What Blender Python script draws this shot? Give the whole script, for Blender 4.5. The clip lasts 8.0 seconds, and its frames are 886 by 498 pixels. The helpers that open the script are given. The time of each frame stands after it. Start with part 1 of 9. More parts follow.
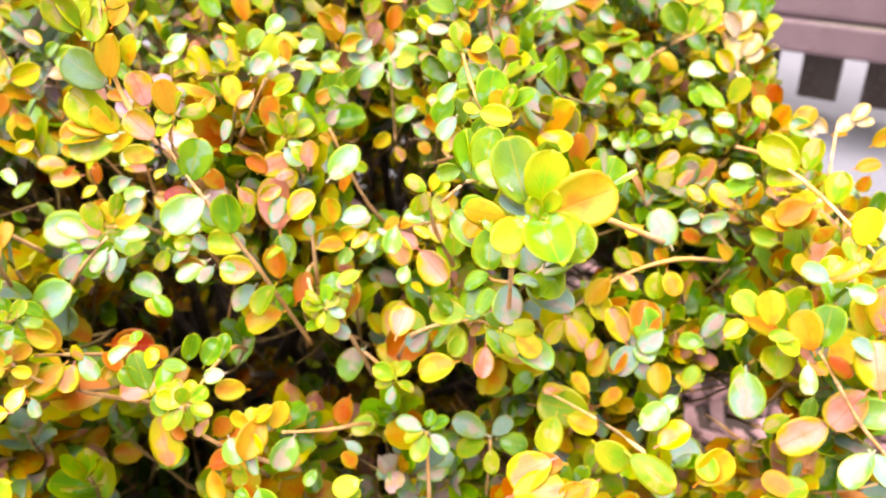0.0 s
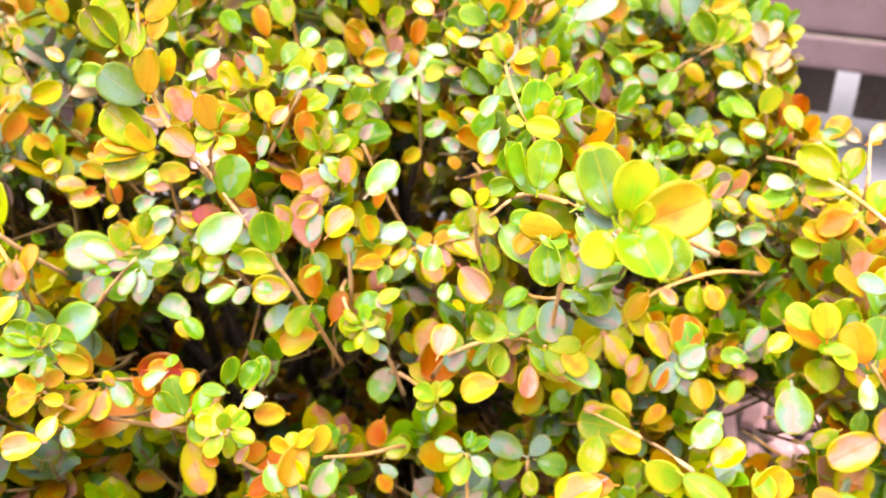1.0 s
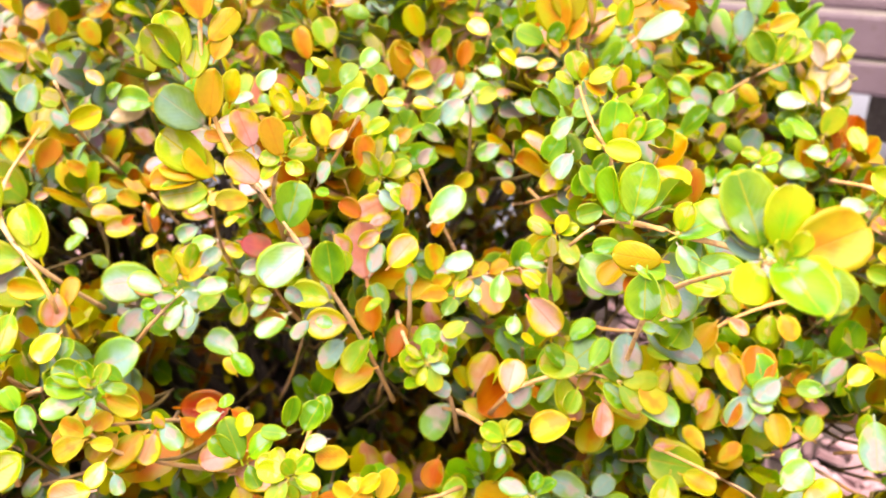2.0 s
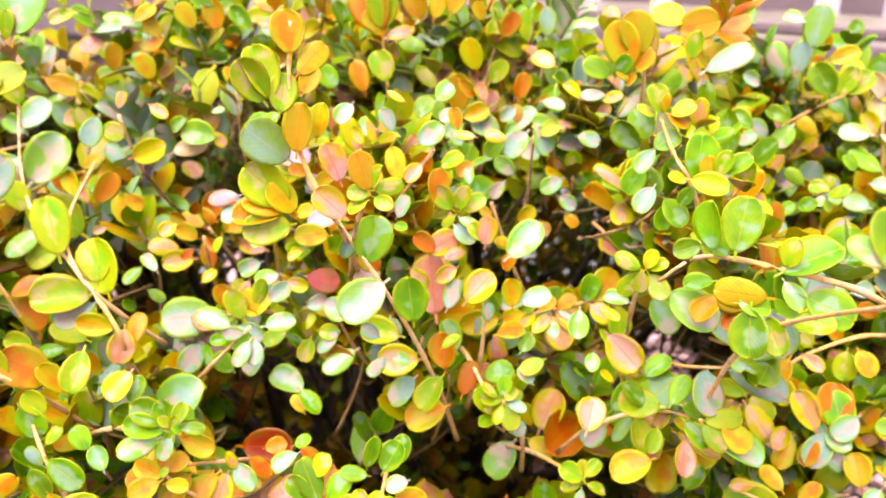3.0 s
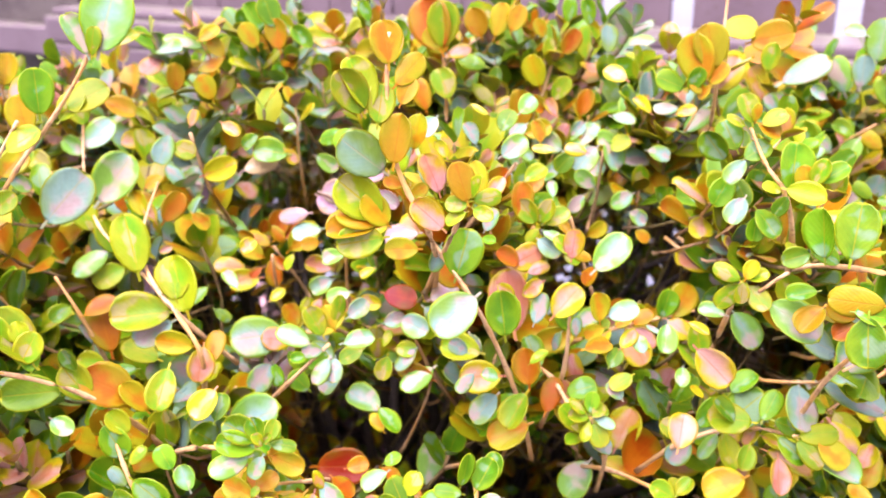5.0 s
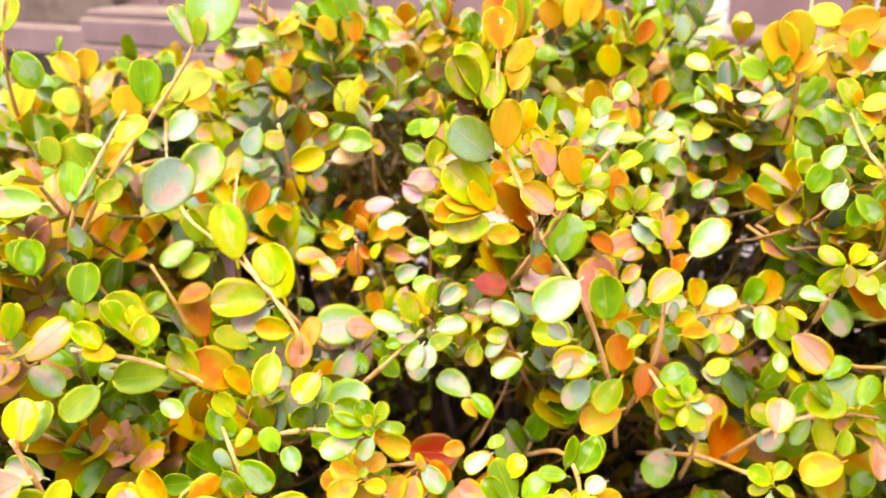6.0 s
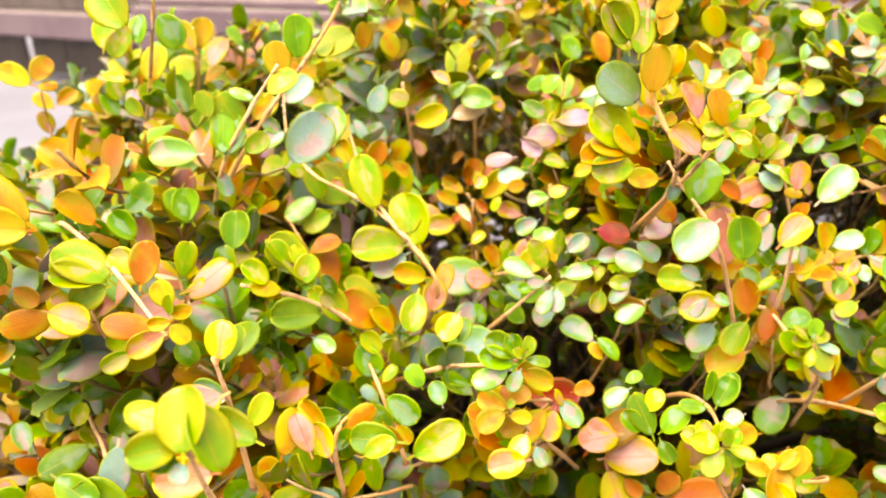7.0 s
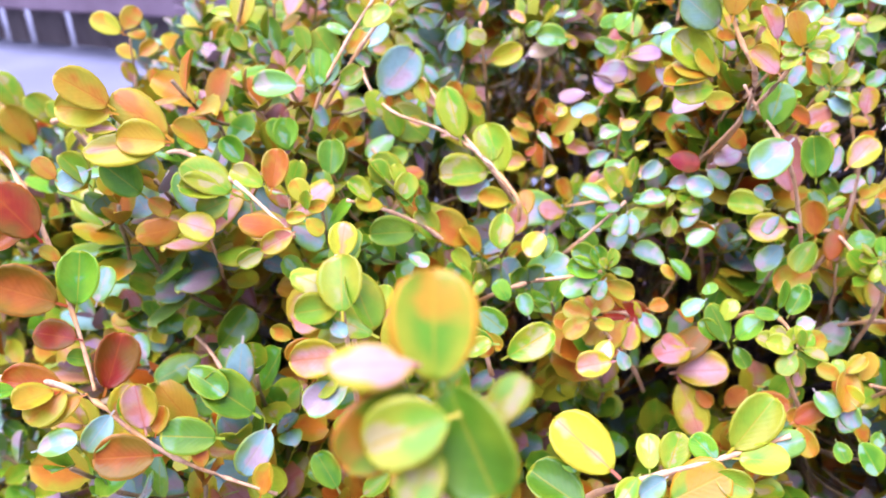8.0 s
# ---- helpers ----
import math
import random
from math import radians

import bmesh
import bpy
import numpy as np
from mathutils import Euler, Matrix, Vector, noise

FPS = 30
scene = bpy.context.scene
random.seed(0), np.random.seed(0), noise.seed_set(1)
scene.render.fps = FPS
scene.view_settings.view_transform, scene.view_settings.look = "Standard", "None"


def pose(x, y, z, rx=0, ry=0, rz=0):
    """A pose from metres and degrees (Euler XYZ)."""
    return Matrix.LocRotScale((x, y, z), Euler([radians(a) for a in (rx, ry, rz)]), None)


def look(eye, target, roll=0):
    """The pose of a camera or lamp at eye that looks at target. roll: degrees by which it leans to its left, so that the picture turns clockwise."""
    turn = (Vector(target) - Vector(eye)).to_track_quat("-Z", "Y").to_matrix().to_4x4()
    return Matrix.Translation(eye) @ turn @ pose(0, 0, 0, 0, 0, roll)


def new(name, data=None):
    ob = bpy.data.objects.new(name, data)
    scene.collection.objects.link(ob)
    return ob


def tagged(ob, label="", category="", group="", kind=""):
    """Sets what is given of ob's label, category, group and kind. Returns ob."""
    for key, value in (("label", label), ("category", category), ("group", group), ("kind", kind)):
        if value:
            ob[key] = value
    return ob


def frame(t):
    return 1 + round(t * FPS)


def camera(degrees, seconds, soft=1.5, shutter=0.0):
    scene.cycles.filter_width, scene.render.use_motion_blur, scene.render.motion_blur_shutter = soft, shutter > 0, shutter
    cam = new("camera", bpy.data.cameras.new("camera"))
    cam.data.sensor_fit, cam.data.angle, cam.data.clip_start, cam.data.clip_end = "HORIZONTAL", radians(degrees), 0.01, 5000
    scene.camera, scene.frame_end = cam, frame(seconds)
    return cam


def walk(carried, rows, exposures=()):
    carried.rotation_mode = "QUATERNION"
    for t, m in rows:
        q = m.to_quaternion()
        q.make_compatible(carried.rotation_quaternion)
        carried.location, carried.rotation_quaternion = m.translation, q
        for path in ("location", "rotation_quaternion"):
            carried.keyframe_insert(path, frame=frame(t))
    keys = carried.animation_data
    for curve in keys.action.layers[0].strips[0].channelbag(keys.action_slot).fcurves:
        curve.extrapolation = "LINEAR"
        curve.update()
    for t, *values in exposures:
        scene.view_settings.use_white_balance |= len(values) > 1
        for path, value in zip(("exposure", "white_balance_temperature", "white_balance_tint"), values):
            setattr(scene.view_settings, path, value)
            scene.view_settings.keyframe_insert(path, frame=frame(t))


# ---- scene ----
cam = camera(55.0, 8.0, soft=1.8)
# seconds, x, y, z, yaw, pitch, roll
PATH = [
    (0, 0.0577, 0.0687, 0.5682, 1.61, -28.03, 0.02),
    (0.5, 0.0493, 0.0721, 0.5661, 1.12, -27.59, -0.19),
    (1, 0.0382, 0.0754, 0.5645, 0.67, -26.91, -0.38),
    (1.5, 0.0255, 0.0821, 0.5607, 0.37, -26.16, -0.52),
    (2, 0.0139, 0.0909, 0.5590, 0.39, -25.26, -0.63),
    (3.3, -0.0124, 0.0968, 0.5584, 0.90, -22.69, -0.93),
    (3.5, -0.0126, 0.0975, 0.5584, 0.91, -22.43, -1.00),
    (4, -0.0170, 0.0978, 0.5580, 0.95, -21.90, -1.15),
    (5.5, -0.0457, 0.0968, 0.5518, 2.04, -21.26, -1.92),
    (6, -0.0589, 0.0922, 0.5515, 3.07, -21.32, -2.29),
    (6.5, -0.0764, 0.0851, 0.5497, 4.31, -21.46, -2.74),
    (7, -0.0921, 0.0731, 0.5444, 5.68, -21.99, -3.30),
    (7.5, -0.1008, 0.0620, 0.5405, 6.88, -22.63, -3.80),
    (8, -0.1109, 0.0450, 0.5355, 7.86, -23.45, -4.24),
]
cam.data.dof.use_dof, cam.data.dof.focus_distance, cam.data.dof.aperture_fstop = True, 0.225, 20.0
walk(cam, [(t, pose(x, y, z, 90 + pitch, 0, yaw) @ pose(0, 0, 0, 0, 0, roll)) for t, x, y, z, yaw, pitch, roll in PATH],
     exposures=[(0.0, 2.41, 7000, 25), (2.0, 2.38, 7000, 26), (3.3, 2.36, 6700, 28), (4.1, 2.38, 5500, 40), (5.3, 2.36, 6600, 38), (6.0, 2.39, 7900, 27), (7.0, 2.33, 7700, 23), (7.5, 2.25, 5600, 31), (8.0, 2.08, 5000, 49)])

# ---- light: a bright overcast day ----
world = bpy.data.worlds.new("overcast_sky")
scene.world = world
world.use_nodes = True
wn = world.node_tree
sky = wn.nodes.new("ShaderNodeTexSky")
sky.sky_type = "NISHITA"
sky.sun_disc = False
sky.sun_elevation, sky.sun_rotation = radians(72), radians(211)
sky.dust_density, sky.ozone_density = 6.0, 0.5
haze = wn.nodes.new("ShaderNodeMixRGB")
haze.inputs[0].default_value = 0.9
haze.inputs[2].default_value = (9.2, 9.0, 8.4, 1)
wn.links.new(sky.outputs[0], haze.inputs[1])
wn.links.new(haze.outputs[0], wn.nodes["Background"].inputs[0])
wn.nodes["Background"].inputs[1].default_value = 0.085
sun = new("sun", bpy.data.lights.new("sun", "SUN"))
sun.data.energy, sun.data.angle, sun.data.color = 3.4, radians(62), (1.0, 0.96, 0.91)
sun.matrix_world = look((-0.6, -0.6, 3.9), (0, 0.4, 0.3))


# ---- materials ----
def shader(name, rough=0.6, spec=0.5):
    mat = bpy.data.materials.new(name)
    mat.use_nodes = True
    nt = mat.node_tree
    bsdf = nt.nodes["Principled BSDF"]
    bsdf.inputs["Roughness"].default_value = rough
    bsdf.inputs["Specular IOR Level"].default_value = spec
    return mat, nt, bsdf


def node(nt, kind, **sets):
    n = nt.nodes.new(kind)
    for key, value in sets.items():
        n.inputs[key.replace("_", " ")].default_value = value
    return n


def mixed(nt, fac, a, b):
    """A colour mix; each of fac, a and b is a socket or a value."""
    m = nt.nodes.new("ShaderNodeMixRGB")
    for slot, v in zip(m.inputs, (fac, a, b)):
        if isinstance(v, bpy.types.NodeSocket):
            nt.links.new(v, slot)
        else:
            slot.default_value = v if isinstance(v, float) else (*v, 1)
    return m.outputs[0]


def ramp(nt, value, low, high):
    m = nt.nodes.new("ShaderNodeMapRange")
    m.interpolation_type = "SMOOTHSTEP"
    m.inputs["From Min"].default_value, m.inputs["From Max"].default_value = low, high
    nt.links.new(value, m.inputs["Value"])
    return m.outputs[0]


def maths(nt, op, a, b=0.0):
    m = nt.nodes.new("ShaderNodeMath")
    m.operation = op
    for slot, v in zip(m.inputs, (a, b)):
        if isinstance(v, bpy.types.NodeSocket):
            nt.links.new(v, slot)
        else:
            slot.default_value = v
    return m.outputs[0]


def noise_tex(nt, scale, detail=3.0, coords="Object"):
    tc = nt.nodes.new("ShaderNodeTexCoord")
    n = node(nt, "ShaderNodeTexNoise", Scale=scale, Detail=detail)
    nt.links.new(tc.outputs[coords], n.inputs["Vector"])
    return n.outputs["Fac"]


def bump(nt, bsdf, height, strength, distance):
    b = node(nt, "ShaderNodeBump", Strength=strength, Distance=distance)
    nt.links.new(height, b.inputs["Height"])
    nt.links.new(b.outputs[0], bsdf.inputs["Normal"])


def leaf_material(name, body, second, third, rim, rib, rough=0.38, inner=0.455, spec=0.1):
    """A waxy leaf: two body colours in broad patches, third-colour blots, a thin lighter rim, a midrib; each leaf
    varies. Pale colours paint in sheen.
    """
    mat, nt, bsdf = shader(name, rough, spec)
    info, geo = nt.nodes.new("ShaderNodeObjectInfo"), nt.nodes.new("ShaderNodeNewGeometry")
    rnd = maths(nt, "FRACT", maths(nt, "ADD", info.outputs["Random"], geo.outputs["Random Per Island"]))
    uv = nt.nodes.new("ShaderNodeUVMap")
    sep = nt.nodes.new("ShaderNodeSeparateXYZ")
    nt.links.new(uv.outputs[0], sep.inputs[0])
    across = maths(nt, "ABSOLUTE", maths(nt, "SUBTRACT", sep.outputs[0], 0.5))
    # broad patches, placed anew on each leaf
    spot = nt.nodes.new("ShaderNodeCombineXYZ")
    nt.links.new(maths(nt, "MULTIPLY", sep.outputs[0], 0.65), spot.inputs[0])
    nt.links.new(sep.outputs[1], spot.inputs[1])
    nt.links.new(maths(nt, "MULTIPLY", rnd, 57.0), spot.inputs[2])
    cloud = node(nt, "ShaderNodeTexNoise", Scale=1.25, Detail=2.5)
    nt.links.new(spot.outputs[0], cloud.inputs["Vector"])
    patch = ramp(nt, maths(nt, "ADD", cloud.outputs["Fac"], maths(nt, "ADD", maths(nt, "MULTIPLY", maths(nt, "SUBTRACT", rnd, 0.5), 0.22), maths(nt, "MULTIPLY", maths(nt, "SUBTRACT", across, 0.22), 0.55))), 0.34, 0.68)
    col = mixed(nt, patch, body, second)
    blot = node(nt, "ShaderNodeTexNoise", Scale=1.6, Detail=2.0)
    shift = nt.nodes.new("ShaderNodeVectorMath")
    shift.operation = "ADD"
    shift.inputs[1].default_value = (7.3, 2.9, 4.1)
    nt.links.new(spot.outputs[0], shift.inputs[0])
    nt.links.new(shift.outputs[0], blot.inputs["Vector"])
    # blots gather at the centre; pale thirds paint sky sheen there
    col = mixed(nt, maths(nt, "MULTIPLY", ramp(nt, maths(nt, "ADD", blot.outputs["Fac"], maths(nt, "MULTIPLY", maths(nt, "SUBTRACT", 0.25, across), 0.3)), 0.5, 0.66), 0.85), col, third)
    edge = ramp(nt, across, inner, inner + 0.035)
    tip = ramp(nt, sep.outputs[1], 0.955, 0.985)
    col = mixed(nt, maths(nt, "MULTIPLY", maths(nt, "MAXIMUM", edge, tip), 0.75), col, rim)
    mid = maths(nt, "SUBTRACT", 1.0, ramp(nt, across, 0.008, 0.035))
    veins = nt.nodes.new("ShaderNodeTexWave")
    veins.inputs["Scale"].default_value, veins.inputs["Distortion"].default_value = 2.6, 2.5
    skew = nt.nodes.new("ShaderNodeCombineXYZ")
    nt.links.new(maths(nt, "SUBTRACT", sep.outputs[1], maths(nt, "MULTIPLY", across, 0.9)), skew.inputs[0])
    nt.links.new(skew.outputs[0], veins.inputs["Vector"])
    col = mixed(nt, maths(nt, "MULTIPLY", mid, 0.5), col, rib)
    col = mixed(nt, maths(nt, "MULTIPLY", veins.outputs["Fac"], 0.05), col, rib)
    fleck = node(nt, "ShaderNodeTexNoise", Scale=600.0, Detail=2.0)
    nt.links.new(geo.outputs["Position"], fleck.inputs["Vector"])
    hsv = nt.nodes.new("ShaderNodeHueSaturation")
    nt.links.new(col, hsv.inputs["Color"])
    hsv.inputs["Saturation"].default_value = 1.42
    nt.links.new(maths(nt, "ADD", 0.48, maths(nt, "MULTIPLY", rnd, 0.035)), hsv.inputs["Hue"])
    nt.links.new(maths(nt, "ADD", maths(nt, "ADD", 0.27, maths(nt, "MULTIPLY", rnd, 0.14)), maths(nt, "MULTIPLY", fleck.outputs["Fac"], 0.09)), hsv.inputs["Value"])
    nt.links.new(hsv.outputs[0], bsdf.inputs["Base Color"])
    height = maths(nt, "ADD", maths(nt, "MULTIPLY", veins.outputs["Fac"], 0.15), maths(nt, "ADD", maths(nt, "MULTIPLY", fleck.outputs["Fac"], 0.6), maths(nt, "MULTIPLY", mid, -0.35)))
    bump(nt, bsdf, height, 0.25, 0.0006)
    bsdf.inputs["Coat Weight"].default_value, bsdf.inputs["Coat Roughness"].default_value = 0.06, 0.3
    nt.links.new(maths(nt, "ADD", rough - 0.1, maths(nt, "MULTIPLY", cloud.outputs["Fac"], 0.2)), bsdf.inputs["Roughness"])
    glow = nt.nodes.new("ShaderNodeBsdfTranslucent")
    nt.links.new(hsv.outputs[0], glow.inputs[0])
    blend = nt.nodes.new("ShaderNodeMixShader")
    blend.inputs[0].default_value = 0.08
    nt.links.new(bsdf.outputs[0], blend.inputs[1])
    nt.links.new(glow.outputs[0], blend.inputs[2])
    nt.links.new(blend.outputs[0], nt.nodes["Material Output"].inputs["Surface"])
    return mat


# blush, sage, lilac and the pale thirds hold sky sheen as base colour
LEAF = {
    "green": leaf_material("leaf_green", (0.08, 0.27, 0.006), (0.21, 0.41, 0.004), (0.33, 0.46, 0.32), (0.48, 0.54, 0.05), (0.40, 0.38, 0.03)),
    "lime": leaf_material("leaf_lime", (0.16, 0.41, 0.002), (0.38, 0.44, 0.002), (0.50, 0.44, 0.27), (0.52, 0.52, 0.04), (0.50, 0.38, 0.04)),
    "gold": leaf_material("leaf_gold", (0.57, 0.365, 0.002), (0.44, 0.43, 0.002), (0.60, 0.33, 0.20), (0.60, 0.48, 0.03), (0.60, 0.28, 0.03)),
    "rust": leaf_material("leaf_rust", (0.58, 0.21, 0.014), (0.40, 0.30, 0.008), (0.52, 0.18, 0.07), (0.62, 0.38, 0.09), (0.58, 0.25, 0.06)),
    "blush": leaf_material("leaf_blush_sheen", (0.72, 0.49, 0.42), (0.50, 0.49, 0.04), (0.68, 0.40, 0.28), (0.54, 0.46, 0.08), (0.62, 0.33, 0.22), 0.32),
    "sage": leaf_material("leaf_sage_sheen", (0.35, 0.50, 0.45), (0.30, 0.46, 0.17), (0.58, 0.45, 0.43), (0.44, 0.50, 0.08), (0.46, 0.46, 0.28), 0.30),
    "bronze": leaf_material("leaf_bronze", (0.13, 0.30, 0.004), (0.34, 0.37, 0.006), (0.52, 0.26, 0.03), (0.70, 0.30, 0.006), (0.42, 0.35, 0.04), 0.34, 0.40),
    "maroon": leaf_material("leaf_maroon", (0.31, 0.075, 0.045), (0.22, 0.13, 0.03), (0.40, 0.15, 0.08), (0.52, 0.29, 0.18), (0.42, 0.20, 0.12)),
    "lilac": leaf_material("leaf_lilac_sheen", (0.58, 0.42, 0.48), (0.50, 0.40, 0.26), (0.52, 0.56, 0.46), (0.54, 0.42, 0.34), (0.48, 0.27, 0.24)),
    "cream": leaf_material("leaf_cream", (0.66, 0.58, 0.46), (0.62, 0.50, 0.25), (0.62, 0.58, 0.50), (0.60, 0.50, 0.31), (0.60, 0.44, 0.28), 0.4),
}


def twig_material(name, low, high, fleck=(0.24, 0.13, 0.06)):
    mat, nt, bsdf = shader(name, 0.7)
    n, f = noise_tex(nt, 60.0), noise_tex(nt, 420.0)
    col = mixed(nt, ramp(nt, n, 0.35, 0.65), low, high)
    nt.links.new(mixed(nt, ramp(nt, f, 0.5, 0.7), col, fleck), bsdf.inputs["Base Color"])
    bump(nt, bsdf, f, 0.5, 0.001)
    return mat


def wood_material():
    mat, nt, bsdf = shader("painted_timber", 0.55)
    n, f, g = noise_tex(nt, 6.0), noise_tex(nt, 90.0, 5.0), noise_tex(nt, 22.0, 4.0)
    col = mixed(nt, ramp(nt, n, 0.35, 0.65), (0.060, 0.037, 0.047), (0.083, 0.056, 0.068))
    col = mixed(nt, maths(nt, "MULTIPLY", ramp(nt, f, 0.55, 0.75), 0.6), col, (0.05, 0.028, 0.023))
    up = nt.nodes.new("ShaderNodeNewGeometry")
    sep = nt.nodes.new("ShaderNodeSeparateXYZ")
    nt.links.new(up.outputs["Normal"], sep.inputs[0])
    moss = maths(nt, "MULTIPLY", ramp(nt, sep.outputs[2], 0.6, 0.95), ramp(nt, g, 0.35, 0.6))
    col = mixed(nt, maths(nt, "MULTIPLY", moss, 0.8), col, (0.10, 0.095, 0.07))
    nt.links.new(col, bsdf.inputs["Base Color"])
    bump(nt, bsdf, f, 0.4, 0.003)
    return mat


def ground_material():
    mat, nt, bsdf = shader("pale_paving", 0.85)
    n, f = noise_tex(nt, 3.0), noise_tex(nt, 160.0, 4.0)
    col = mixed(nt, ramp(nt, n, 0.3, 0.7), (0.068, 0.074, 0.094), (0.088, 0.095, 0.116))
    nt.links.new(mixed(nt, maths(nt, "MULTIPLY", f, 0.35), col, (0.057, 0.062, 0.078)), bsdf.inputs["Base Color"])
    bump(nt, bsdf, f, 0.4, 0.004)
    return mat


def soil_material(name, a, b):
    mat, nt, bsdf = shader(name, 0.9)
    info = nt.nodes.new("ShaderNodeNewGeometry")
    n, f = noise_tex(nt, 30.0, 5.0), noise_tex(nt, 300.0, 3.0)
    col = mixed(nt, ramp(nt, n, 0.35, 0.65), a, b)
    hsv = nt.nodes.new("ShaderNodeHueSaturation")
    nt.links.new(col, hsv.inputs["Color"])
    nt.links.new(maths(nt, "ADD", 0.55, info.outputs["Random Per Island"]), hsv.inputs["Value"])
    nt.links.new(hsv.outputs[0], bsdf.inputs["Base Color"])
    bump(nt, bsdf, f, 0.6, 0.003)
    return mat


# dark weathered timber; on boards under the beam its darkness is painted shade
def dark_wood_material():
    mat, nt, bsdf = shader("weathered_and_shaded_timber", 0.75)
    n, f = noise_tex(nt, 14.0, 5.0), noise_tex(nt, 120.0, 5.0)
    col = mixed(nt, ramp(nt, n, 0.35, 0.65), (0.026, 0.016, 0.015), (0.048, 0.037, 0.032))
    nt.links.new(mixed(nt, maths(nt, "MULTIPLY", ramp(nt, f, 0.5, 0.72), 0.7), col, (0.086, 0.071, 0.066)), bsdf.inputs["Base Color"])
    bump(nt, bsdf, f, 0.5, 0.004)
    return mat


DARKWOOD = dark_wood_material()
TWIG, TIMBER, PAVING = twig_material("twig_bark", (0.36, 0.19, 0.04), (0.42, 0.27, 0.13)), wood_material(), ground_material()
SOIL = soil_material("dark_soil", (0.02, 0.012, 0.009), (0.04, 0.024, 0.019))
BARK = soil_material("bark_chips", (0.15, 0.08, 0.085), (0.26, 0.165, 0.17))
# branches and crown stems: the inner crown's shade is put into their dark colour
OLDWOOD_SHADED = twig_material("old_wood_shaded", (0.016, 0.010, 0.006), (0.034, 0.022, 0.014), (0.042, 0.028, 0.017))
GREENWOOD_SHADED = twig_material("young_bark_shaded", (0.09, 0.07, 0.010), (0.16, 0.10, 0.03), (0.07, 0.04, 0.018))


# ---- mesh helpers ----
def mesh_of(name, verts, faces, mat, smooth=True):
    me = bpy.data.meshes.new(name)
    me.from_pydata([tuple(v) for v in verts], [], faces)
    me.materials.append(mat)
    me.polygons.foreach_set("use_smooth", [smooth] * len(me.polygons))
    return me


def part(name, me, parent, label=""):
    ob = new(name, me)
    ob.parent = parent
    return tagged(ob, label)


def box(bm, centre, size, turn=None, bevel=0.004):
    """A bevelled block in bm."""
    made = bmesh.ops.create_cube(bm, size=1.0)
    m = Matrix.Translation(centre) @ (turn or Matrix()) @ Matrix.Diagonal((*size, 1))
    bmesh.ops.transform(bm, matrix=m, verts=made["verts"])
    edges = list({e for v in made["verts"] for e in v.link_edges})
    if bevel:
        bmesh.ops.bevel(bm, geom=edges, offset=bevel, segments=2, affect="EDGES", profile=0.6)


def from_bm(name, bm, mat):
    me = bpy.data.meshes.new(name)
    bm.to_mesh(me)
    bm.free()
    me.materials.append(mat)
    return me


# ---- leaves ----
def leaf_geometry(width, cup, curl, twist, rows=8, fine=True):
    """A blade of length 1 along +y, facing +z: rounded, broadest past the middle, gently cupped, on a short stalk."""
    across = (-1.0, -0.78, -0.42, 0.0, 0.42, 0.78, 1.0) if fine else (-1.0, -0.5, 0.0, 0.5, 1.0)
    verts, faces, uvs = [], [], []
    k = len(across)
    for i in range(rows + 1):
        v = 0.5 - 0.5 * math.cos(math.pi * (0.06 + 0.94 * i / rows))
        half = 0.5 * width * max(0.045, (1 - abs(2 * v ** 1.26 - 1) ** 2.3) ** 0.52)
        for u in across:
            z = cup * u * u * half + twist * u * (v - 0.3) * 0.16 + 0.02 * cup * math.sin(7 * v + 2 * u)
            y = 0.07 + 0.93 * v - 0.02 * (1 - u * u) * (v > 0.95)
            z -= curl * y * y * 0.5
            verts.append((u * half, y, z))
            uvs.append((0.5 + 0.5 * u, v))
    for i in range(rows):
        for j in range(k - 1):
            a = i * k + j
            faces.append((a, a + 1, a + k + 1, a + k))
    rims = 0
    if fine:
        n = len(verts)
        verts += [(x * 0.985, y, z - 0.018) for x, y, z in verts]
        uvs += uvs[:n]
        faces += [tuple(n + q for q in reversed(f)) for f in list(faces)]
        rim = [j for j in range(k)] + [i * k + k - 1 for i in range(1, rows + 1)] + [rows * k + j for j in range(k - 2, -1, -1)] + [i * k for i in range(rows - 1, 0, -1)]
        for a, b in zip(rim, rim[1:] + rim[:1]):
            faces.append((b, a, n + a, n + b))
        s = 0.022
        n = len(verts)
        verts += [(-s, -0.06, 0.0), (s, -0.06, 0.0), (0.0, -0.06, -0.03), (-s, 0.1, 0.005), (s, 0.1, 0.005), (0.0, 0.1, -0.03)]
        uvs += [(0.5, 0.0)] * 6
        faces += [(n, n + 1, n + 4, n + 3), (n + 1, n + 2, n + 5, n + 4), (n + 2, n, n + 3, n + 5)]
        rims = len(rim) + 3
    return verts, faces, uvs, rims


SHAPES = [(0.67, 0.20, 0.14, 0.0), (0.74, 0.34, 0.26, 0.3), (0.58, -0.16, 0.34, -0.35), (0.70, 0.50, -0.06, 0.25), (0.76, 0.12, 0.22, -0.25), (0.62, 0.42, 0.1, 0.4)]


def leaf_mesh(name, geometry, mat):
    verts, faces, uvs, rims = geometry
    me = mesh_of(name, verts, faces, mat)
    for poly in me.polygons[len(faces) - rims:] if rims else ():
        poly.use_smooth = False
    layer = me.uv_layers.new(name="UVMap")
    for loop, slot in zip(me.loops, layer.data):
        slot.uv = uvs[loop.vertex_index]
    return me


LEAVES = {pal: [leaf_mesh("leaf", leaf_geometry(*s), mat) for s in SHAPES] for pal, mat in LEAF.items()}
